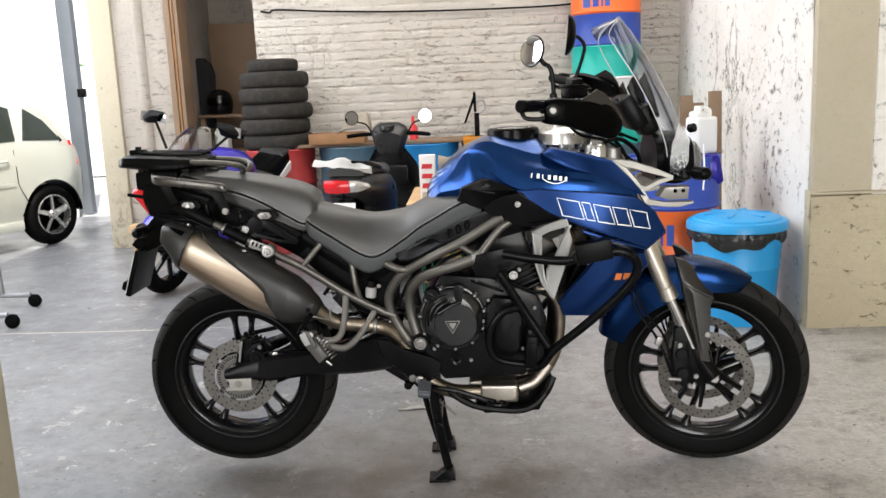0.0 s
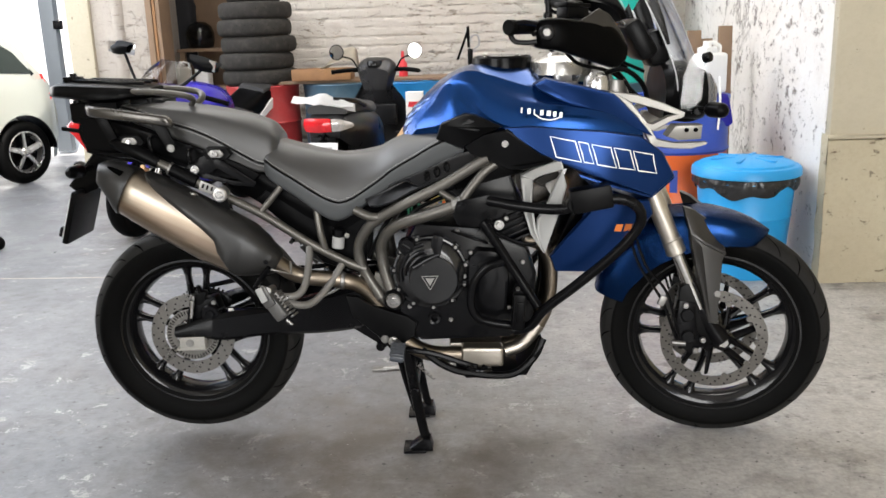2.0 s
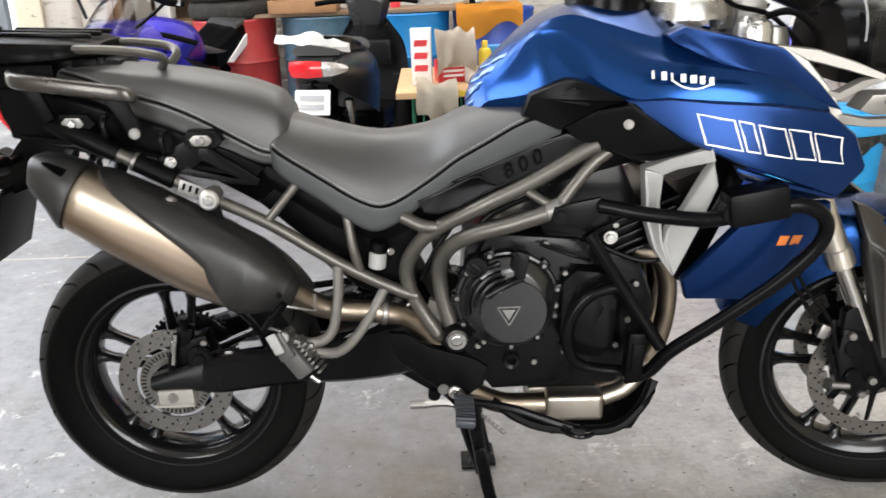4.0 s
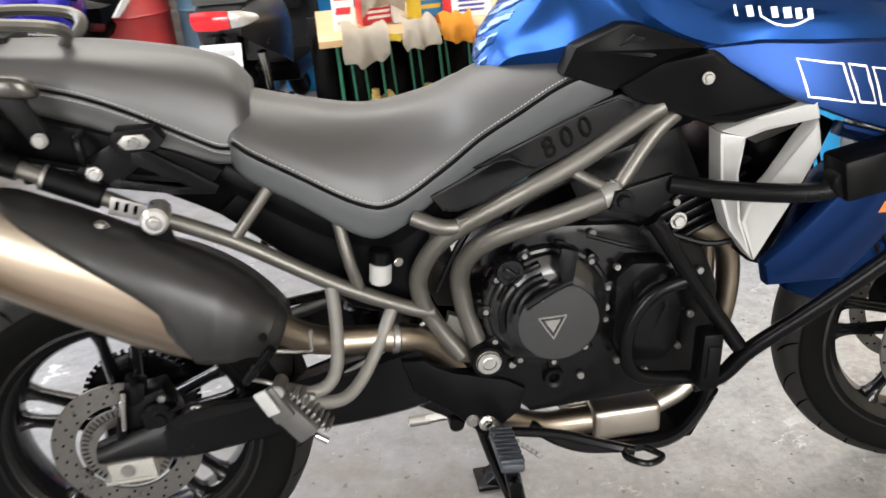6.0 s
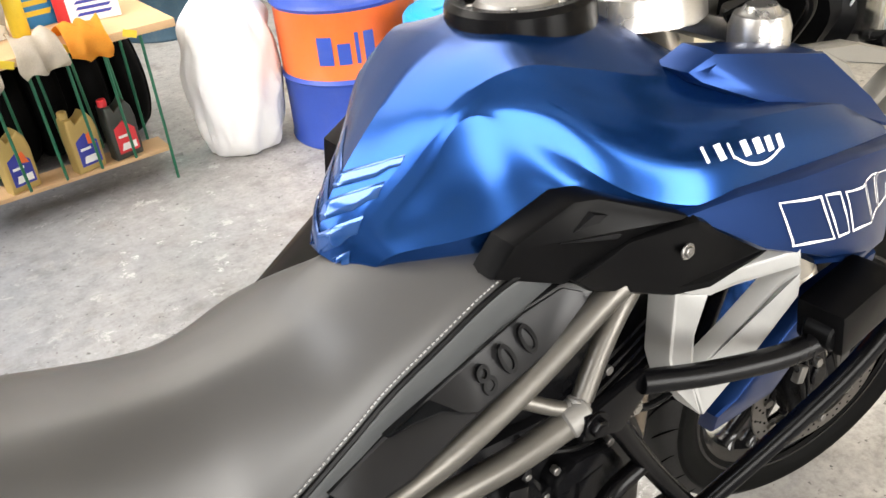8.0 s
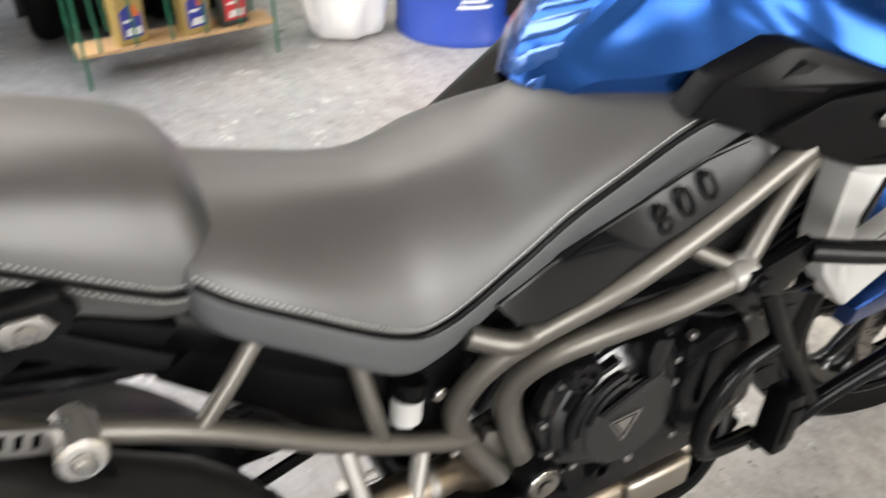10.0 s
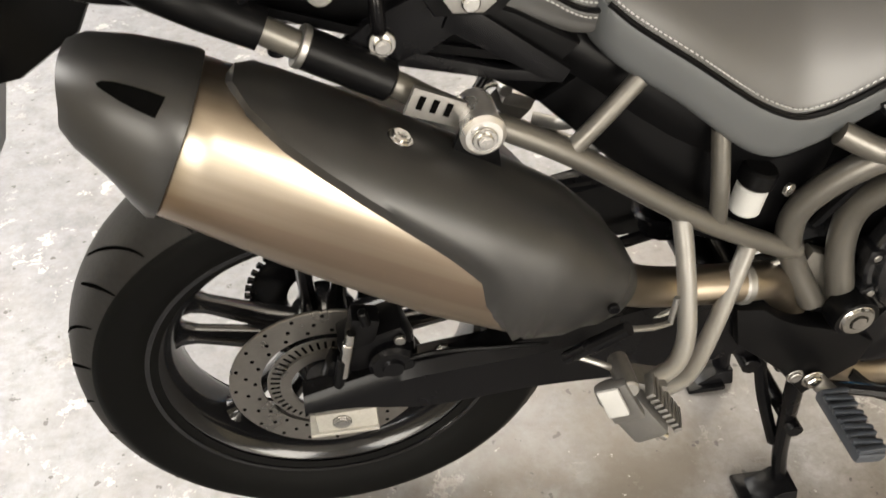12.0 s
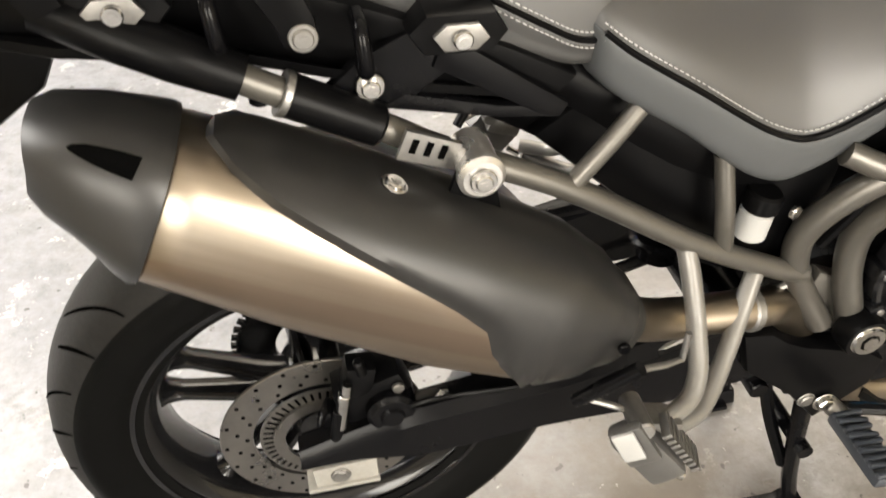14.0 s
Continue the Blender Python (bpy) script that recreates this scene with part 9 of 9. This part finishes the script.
sp.both("fairing_stripe", lambda bm: panel(bm, [(0.80, -0.242, 0.66), (1.00, -0.250, 0.74), (1.16, -0.236, 0.77), (1.06, -0.242, 0.69)], 0.01, 0.006, 0.002), "white")
sp.add("nose", lambda bm: skin(bm, [[(1.05, 0, 0.98), (1.05, -0.14, 0.96), (1.05, -0.20, 0.88), (1.05, -0.18, 0.78)], [(1.28, 0, 0.98), (1.28, -0.12, 0.95), (1.28, -0.18, 0.88), (1.28, -0.14, 0.76)], [(1.45, 0, 0.90), (1.45, -0.07, 0.88), (1.45, -0.11, 0.83), (1.45, -0.08, 0.76)], [(1.52, 0, 0.82), (1.52, -0.03, 0.81), (1.52, -0.04, 0.80), (1.52, -0.03, 0.78)]], 5, 5), "violet", label="violet blue nose fairing")
sp.both("headlamp", lambda bm: panel(bm, [(1.36, -0.150, 0.88), (1.46, -0.105, 0.86), (1.48, -0.085, 0.81), (1.40, -0.135, 0.82)], 0.02, 0.006, 0.004), "clearlens")
scr = sp.add("screen", lambda bm: skin(bm, [[(1.36, 0, 0.955), (1.34, -0.10, 0.945), (1.26, -0.16, 0.93)], [(1.24, 0, 1.07), (1.22, -0.10, 1.06), (1.14, -0.155, 1.03)], [(1.14, 0, 1.14), (1.12, -0.08, 1.13), (1.06, -0.12, 1.09)]], 5, 5, cap=False), "smoke", label="smoked screen")
scr.visible_shadow = False
for s in (1, -1):
    mr = sp.add("mirror_arm", lambda bm: tube(bm, [(1.26, s * 0.15, 0.98), (1.22, s * 0.24, 1.08), (1.20, s * 0.29, 1.14)], 0.010, 8), "satin")
    sp.add("mirror_shell", lambda bm: skin(bm, [[(1.22, s * 0.20, 1.215), (1.26, s * 0.23, 1.190), (1.24, s * 0.25, 1.135)], [(1.22, s * 0.31, 1.215), (1.26, s * 0.32, 1.17), (1.24, s * 0.33, 1.125)], [(1.18, s * 0.41, 1.185), (1.21, s * 0.41, 1.16), (1.20, s * 0.40, 1.130)]], 4, 4, mirror=False, cap=False), "black", mr)
    sp.add("mirror_back", lambda bm: box(bm, (1.212, s * 0.305, 1.168), (0.008, 0.18, 0.068), (0, 0, s * -10), 0.004), "mirror", mr)
sp.add("engine", lambda bm: [box(bm, (0.72, 0, 0.45), (0.42, 0.34, 0.34), (0, 10, 0), 0.04), box(bm, (0.88, 0, 0.62), (0.22, 0.30, 0.2), (0, 30, 0), 0.03)], "engine")
sp.both("fork", lambda bm: tube(bm, [(1.14, -0.09, 0.88), (1.38, -0.09, 0.30)], [0.027, 0.022], 12, smooth=False), "chrome")
sp.both("frame_spar", lambda bm: tube(bm, [(0.30, -0.12, 0.62), (0.65, -0.18, 0.70), (1.05, -0.10, 0.84)], 0.03, 8), "satin")
sp.both("swingarm", lambda bm: tube(bm, [(0.0, -0.11, 0.31), (0.25, -0.12, 0.36), (0.52, -0.10, 0.40)], 0.026, 8), "satin")
sp.add("silencer", lambda bm: tube(bm, [(0.35, -0.16, 0.30), (0.10, -0.20, 0.36), (-0.18, -0.21, 0.44)], [0.035, 0.06, 0.055], 14), "satin")
sp.add("front_mudguard", lambda bm: lathe(bm, [(0.305, -0.07), (0.32, -0.05), (0.325, 0), (0.32, 0.05), (0.305, 0.07)], (1.38, 0, 0.30), "y", 20, radians(40), radians(110)), "violet")
sp.both("handlebar", lambda bm: tube(bm, [(1.05, -0.09, 0.93), (1.00, -0.22, 0.92), (0.94, -0.34, 0.90)], 0.016, 8), "rubber")
sp.add("side_stand", lambda bm: tube(bm, [(0.60, 0.12, 0.32), (0.60, 0.26, 0.008)], 0.013, 8, smooth=False), "satin")

# silver hatchback in the yard doorway
CX, CY = -3.145, 5.22
CAR_TURN = Matrix.Translation((CX, CY, 0)) @ Matrix.Rotation(radians(66), 4, "Z") @ Matrix.Translation((-CX, -CY, 0))


def cpart(name, make, mat, parent, label="", angle=38):
    """A part drawn with the car square to the room, then turned with it."""
    bm = bmesh.new()
    make(bm)
    bm.transform(CAR_TURN)
    return part(name, bm, mat, parent, label, angle)


car = thing("car", CAR_TURN @ pose(CX - 1.3, CY + 0.8, 0), "silver green hatchback parked in the yard doorway", "car")
PROF = [(0.44, 0.42), (0.46, 0.62), (0.43, 0.80), (0.40, 0.92), (0.30, 1.08), (0.14, 1.26), (-0.04, 1.38), (-0.40, 1.43), (-1.20, 1.45), (-1.75, 1.40), (-2.15, 1.18), (-2.50, 0.99), (-3.05, 0.90), (-3.42, 0.78), (-3.50, 0.60), (-3.48, 0.32)]


def car_body(bm):
    top = spline([(x, 0, z) for x, z in PROF], 4)
    rows = []
    for p in top:
        endw = 0.0 if -3.2 < p.x < 0.22 else 0.06
        z4 = max(p.z - 0.05, 0.90) if p.z > 0.95 else p.z - 0.03
        y4 = 0.045 + 0.26 * max(0.0, p.z - 0.98) + endw
        rows.append([V(CX + p.x, CY + 0.82, p.z), V(CX + p.x, CY + 0.34 + y4, p.z - 0.004), V(CX + p.x, CY + 0.07 + y4, p.z - 0.016), V(CX + p.x, CY + y4, z4), V(CX + p.x, CY + 0.045 + endw, min(z4, 0.93))])
    # roof and ends
    rings(bm, rows, cap=False, closed=False)
    far = [[V(q.x, 2 * (CY + 0.82) - q.y, q.z) for q in r] for r in rows]
    rings(bm, far, cap=False, closed=False)


cpart("body_shell", car_body, "carsilver", car, "silver green painted body shell", angle=50)


def flank(bm, wheel_xs=(0.0, -2.45), R=0.335):
    """The side up to the waist, with round wheel openings."""
    n = 186
    xs = [0.43 - 3.91 * i / n for i in range(n + 1)]

    def arch(x):
        d = min(abs(x - w) for w in wheel_xs)
        return 0.29 + math.sqrt(R * R - d * d) if d < R else 0.0

    def waist(x):
        return float(np.interp(x, (-3.5, -3.42, -3.05, -2.5, 0.38, 0.43), (0.6, 0.78, 0.89, 0.97, 0.93, 0.8)))

    for z0, z1, y0, y1 in ((0.20, 0.32, 0.06, 0.03), (0.32, 0.45, 0.03, 0.005), (0.45, 0.60, 0.005, 0.0), (0.60, 0.70, 0.0, 0.012), (0.70, 0.84, 0.012, 0.02), (0.84, 0.94, 0.02, 0.045)):
        for a, b in zip(xs, xs[1:]):
            la, lb = min(max(z0, arch(a)), z1), min(max(z0, arch(b)), z1)
            if la >= z1 and lb >= z1 or z0 > waist(a):
                continue
            ye = lambda z: y0 + (y1 - y0) * (z - z0) / (z1 - z0)
            q = [(a, la), (b, lb), (b, min(z1, waist(b))), (a, min(z1, waist(a)))]
            if abs(q[1][1] - q[2][1]) < 1e-5:
                q.pop(1)
            elif abs(q[0][1] - q[-1][1]) < 1e-5:
                q.pop(0)
            bm.faces.new([bm.verts.new((CX + x, CY + ye(z) + 1.6 * max(0.0, x - 0.20) ** 2, z)) for x, z in q])
    bmesh.ops.remove_doubles(bm, verts=bm.verts[:], dist=1e-4)


cpart("side_panel", flank, "carsilver", car, "silver green side with round wheel arches", angle=30)
cpart("underbody", lambda bm: box(bm, (CX - 1.62, CY + 0.82, 0.36), (3.6, 1.36, 0.30), (0, 0, 0), 0.03), "black", car)
for w in (0.0, -2.45):
    cpart("wheel_arch", lambda bm: lathe(bm, [(0.330, 0.010), (0.336, 0.004), (0.336, 0.3), (0.330, 0.3)], (CX + w, CY + 0.012, 0.29), "y", 30, 0.0, math.pi), "black", car)
for w in (0.0, -2.45):
    for yy in (CY + 0.10, CY + 1.52):
        wh = cpart("wheel", lambda bm: lathe(bm, [(q.x, q.y) for q in spline([(r, h, 0) for r, h in tyre_profile(0.29, 0.185, 0.09)], 2)], (CX + w, yy, 0.29), "y", 44), "rubber", car)
        cpart("rim", lambda bm: lathe(bm, [(0.19, -0.078), (0.182, -0.082), (0.175, -0.06), (0.165, 0.0), (0.175, 0.06), (0.19, 0.07)], (CX + w, yy, 0.29), "y", 40), "yoke", wh)
        cpart("brake_drum", lambda bm: lathe(bm, [(0, -0.01), (0.165, -0.01), (0.165, 0.04)], (CX + w, yy, 0.29), "y", 30), "satin", wh)
        for k in range(5):
            a = 2 * math.pi * k / 5 + 0.35
            cpart("spoke", lambda bm: tube(bm, [(CX + w + 0.03 * math.cos(a), yy - 0.062, 0.29 + 0.03 * math.sin(a)), (CX + w + 0.176 * math.cos(a), yy - 0.066, 0.29 + 0.176 * math.sin(a))], [0.034, 0.028], 8, smooth=False, flat=0.45), "yoke", wh)
        cpart("wheel_hub", lambda bm: lathe(bm, [(0, -0.084), (0.03, -0.082), (0.045, -0.07), (0.05, -0.05)], (CX + w, yy, 0.29), "y", 20), "yoke", wh)
# windows: quarter light, rear door, front door, with dark pillars between
def glass(bm, pts):
    panel(bm, [(CX + x, CY + 0.045 + max(0.0, z - 0.93) * 0.26 - 0.006, z) for x, z in pts], 0.01, 0.008, 0.002)


for pts in ([(0.20, 0.985), (0.06, 1.18), (-0.12, 1.30), (-0.22, 1.01)], [(-0.30, 1.01), (-0.275, 1.305), (-0.42, 1.35), (-1.00, 1.375), (-1.02, 0.99)], [(-1.10, 0.99), (-1.08, 1.375), (-1.65, 1.345), (-2.10, 1.12), (-2.20, 0.99)]):
    cpart("window", lambda bm: glass(bm, pts), "glass", car, "tinted car window")
for pts in ([(0.19, 0.965), (0.225, 0.985), (0.07, 1.195), (-0.12, 1.325), (-0.26, 1.33), (-0.245, 1.00)], [(-1.015, 0.975), (-1.105, 0.975), (-1.085, 1.385), (-1.00, 1.385)]):
    cpart("window_pillar", lambda bm: panel(bm, [(CX + x, CY + 0.048 + max(0.0, z - 0.93) * 0.26, z) for x, z in pts], 0.01, 0.004, 0.001), "black", car)
cpart("door_moulding", lambda bm: box(bm, (CX - 1.30, CY - 0.004, 0.62), (1.80, 0.012, 0.045), bevel=0.005), "carsilver", car)
cpart("sill", lambda bm: box(bm, (CX - 1.22, CY + 0.04, 0.235), (1.75, 0.06, 0.09), bevel=0.02), "carsilver", car)
for x in (-0.36, -1.06, -2.08):
    cpart("door_gap", lambda bm: tube(bm, [(CX + x + (0.10 if x > -0.5 else 0), CY - 0.001, 0.40), (CX + x, CY - 0.0005, 0.60), (CX + x, CY + 0.010, 0.72), (CX + x + 0.01, CY + 0.040, 0.93)], 0.0035, 5), "groove", car)
for x in (-0.52, -1.22):
    cpart("door_handle", lambda bm: tube(bm, [(CX + x - 0.09, CY + 0.018, 0.83), (CX + x - 0.06, CY - 0.012, 0.832), (CX + x + 0.05, CY - 0.012, 0.835), (CX + x + 0.08, CY + 0.018, 0.835)], 0.011, 8), "carsilver", car)
cpart("tail_lamp", lambda bm: panel(bm, [(CX + 0.375, CY + 0.060, 0.74), (CX + 0.43, CY + 0.12, 0.74), (CX + 0.36, CY + 0.13, 0.98), (CX + 0.32, CY + 0.075, 0.98)], 0.03, 0.006, 0.004), "redlens", car, "red car tail lamp")
cpart("rear_bumper", lambda bm: tube(bm, [(CX + 0.39, CY + 0.11, 0.46), (CX + 0.44, CY + 0.28, 0.46), (CX + 0.45, CY + 0.82, 0.46), (CX + 0.44, CY + 1.40, 0.46)], 0.06, 10, flat=0.4), "carsilver", car)

# steel stand on castors
tv = thing("wheeled_stand", pose(-2.15, 2.4, 0), "grey steel tube stand on black castors", "stand")
for y, dx in ((2.66, 0.0), (2.12, 0.13)):
    single("foot", lambda bm: tube(bm, [(-2.78 + dx, y, 0.075), (-2.14 + dx, y, 0.075)], 0.016, 8, smooth=False), "galv", tv)
    single("post", lambda bm: tube(bm, [(-2.33 + dx, y, 0.08), (-2.36 + dx, y, 0.80)], 0.018, 10, smooth=False), "galv", tv)
    for x in (-2.74, -2.10):
        cs = single("castor", lambda bm: lathe(bm, [(0.0, -0.018), (0.030, -0.018), (0.042, -0.012), (0.044, 0), (0.042, 0.012), (0.030, 0.018), (0, 0.018)], (x + dx, y - 0.03, 0.044), "y", 24), "rubber", tv)
        single("castor_fork", lambda bm: box(bm, (x + dx, y - 0.005, 0.068), (0.03, 0.03, 0.03), bevel=0.004), "galv", cs)
single("top_rail", lambda bm: tube(bm, [(-2.36, 2.70, 0.80), (-2.22, 2.08, 0.80)], 0.018, 10, smooth=False), "galv", tv)
# timber offcuts at the pilaster's foot
for i, (x, y, z, rz) in enumerate(((-2.0, 4.62, 0.04, 10), (-1.97, 4.60, 0.125, -5), (-2.02, 4.61, 0.21, 4))):
    bm = bmesh.new()
    box(bm, (0, 0, 0), (0.34, 0.14, 0.08), bevel=0.006)
    solid("timber_offcut", bm, "plank", "pale timber offcut stacked by the pilaster", "timber", "timber offcuts", m=pose(x, y, z, 0, 0, rz))

# yard: grey gate post, railings, bush
pt = thing("gate_post", pose(-4.05, 7.6, 0), "grey painted steel gate post in the yard", "post")
single("post", lambda bm: box(bm, (-3.9, 7.6, 1.6), (0.17, 0.12, 3.2), bevel=0.01), "greypost", pt)
single("latch", lambda bm: box(bm, (-3.79, 7.56, 1.45), (0.10, 0.05, 0.10), bevel=0.01), "satin", pt)
for i in range(10):
    bm = bmesh.new()
    tube(bm, [(0, 0, 0.5), (0, 0, 1.95)], 0.011, 6, smooth=False)
    tube(bm, [(0, 0, 1.95), (0, 0, 2.03)], [0.018, 0.002], 6, smooth=False)
    solid("railing_bar", bm, "satin", "black iron railing bar on the low yard wall", "railing", "yard railing", m=pose(-4.75 + 0.13 * i, 12.0, 0))
bm = bmesh.new()
box(bm, (-4.2, 12.05, 0.25), (1.7, 0.25, 0.5), bevel=0.01)
solid("low_wall", bm, "redp", "low red brick wall under the railing", kind="structure")
bs = thing("bush", pose(-4.1, 12.6, 0), "green leafy bush behind the railing", "bush")
single("trunk", lambda bm: [tube(bm, [(-4.1, 12.6, 0), (-4.05, 12.6, 1.0), (-4.2, 12.6, 1.9)], [0.07, 0.05, 0.02], 8), tube(bm, [(-4.05, 12.6, 1.0), (-3.9, 12.55, 1.6), (-3.8, 12.6, 2.2)], [0.04, 0.03, 0.015], 8)], "board", bs)
bm = bmesh.new()
rnd = random.Random(4)
for i in range(900):
    c = V(-4.05 + rnd.gauss(0, 0.42), 12.6 + rnd.gauss(0, 0.2), 2.15 + rnd.gauss(0, 0.5))
    d = V(rnd.gauss(0, 1), rnd.gauss(0, 1), rnd.gauss(0, 1)).normalized()
    e = d.orthogonal().normalized()
    s = 0.05 + 0.05 * rnd.random()
    bm.faces.new([bm.verts.new(c + d * s), bm.verts.new(c + e * s * 0.4), bm.verts.new(c - d * s), bm.verts.new(c - e * s * 0.4)])
tagged(part("leaf", bm, "leaf", bs), kind="stuff")

# ---- bricks of the back wall: limewashed stretchers, joints recessed ----
BL, BH, JT = 0.228, 0.064, 0.012
wall_back = bpy.data.objects["wall_back"]
rnd = random.Random(11)


def brick_mesh(seed, length):
    r = random.Random(seed)
    bm = bmesh.new()
    nx = 6
    rows = []
    for i in range(nx + 1):
        x = -length / 2 + length * i / nx
        j = lambda k: (r.random() - 0.5) * k
        e = 0.0012 if i in (0, nx) else 0.0
        rows.append([V(x, 0.03, BH / 2 + j(0.003)), V(x + j(0.006), 0.000 + e + j(0.003), BH / 2 + j(0.012)), V(x, -0.0018 + e + j(0.004), BH * 0.30 + j(0.010)), V(x, -0.0018 + e + j(0.004), -BH * 0.30 + j(0.010)), V(x + j(0.006), 0.000 + e + j(0.003), -BH / 2 + j(0.012)), V(x, 0.03, -BH / 2 + j(0.003))])
    rings(bm, rows, cap=False, closed=False)
    for k in (0, -1):
        bm.faces.new([bm.verts.new(q) for q in rows[k]])
    bmesh.ops.remove_doubles(bm, verts=bm.verts[:], dist=1e-5)
    return mesh_of("brick", bm, "brickwash", 80)


stretchers = [brick_mesh(i, BL) for i in range(8)]
halves = [brick_mesh(20 + i, BL / 2 - JT / 2) for i in range(3)]
rest = bmesh.new()
count = 0
course = 0
z = BH / 2 + 0.004
while z < 4.16:
    x = -1.02 + (0.0 if course % 2 else -(BL + JT) / 2)
    while x < 3.0:
        x0, x1 = max(x, -1.02), min(x + BL, 3.02)
        if x1 - x0 > BL * 0.4:
            half = x1 - x0 < BL * 0.9
            me = (halves if half else stretchers)[rnd.randrange(3 if half else 8)]
            m = pose((x0 + x1) / 2, YB - 0.0028 + rnd.uniform(-0.0018, 0.0018), z, rnd.uniform(-1.2, 1.2), rnd.uniform(-0.5, 0.5), rnd.uniform(-0.6, 0.6))
            if 1.06 < z < 2.16 and x1 < 2.35 and count < 300:
                ob = new("brick", me)
                ob.parent = wall_back
                ob.matrix_basis = m
                count += 1
            else:
                b2 = bmesh.new()
                b2.from_mesh(me)
                b2.transform(m)
                tmp = [rest.verts.new(v.co) for v in b2.verts]
                b2.verts.index_update()
                for f in b2.faces:
                    rest.faces.new([tmp[v.index] for v in f.verts])
                b2.free()
        x += BL + JT
    z += BH + JT
    course += 1
tagged(part("brickwork", rest, "brickwash", wall_back, angle=80), kind="stuff")
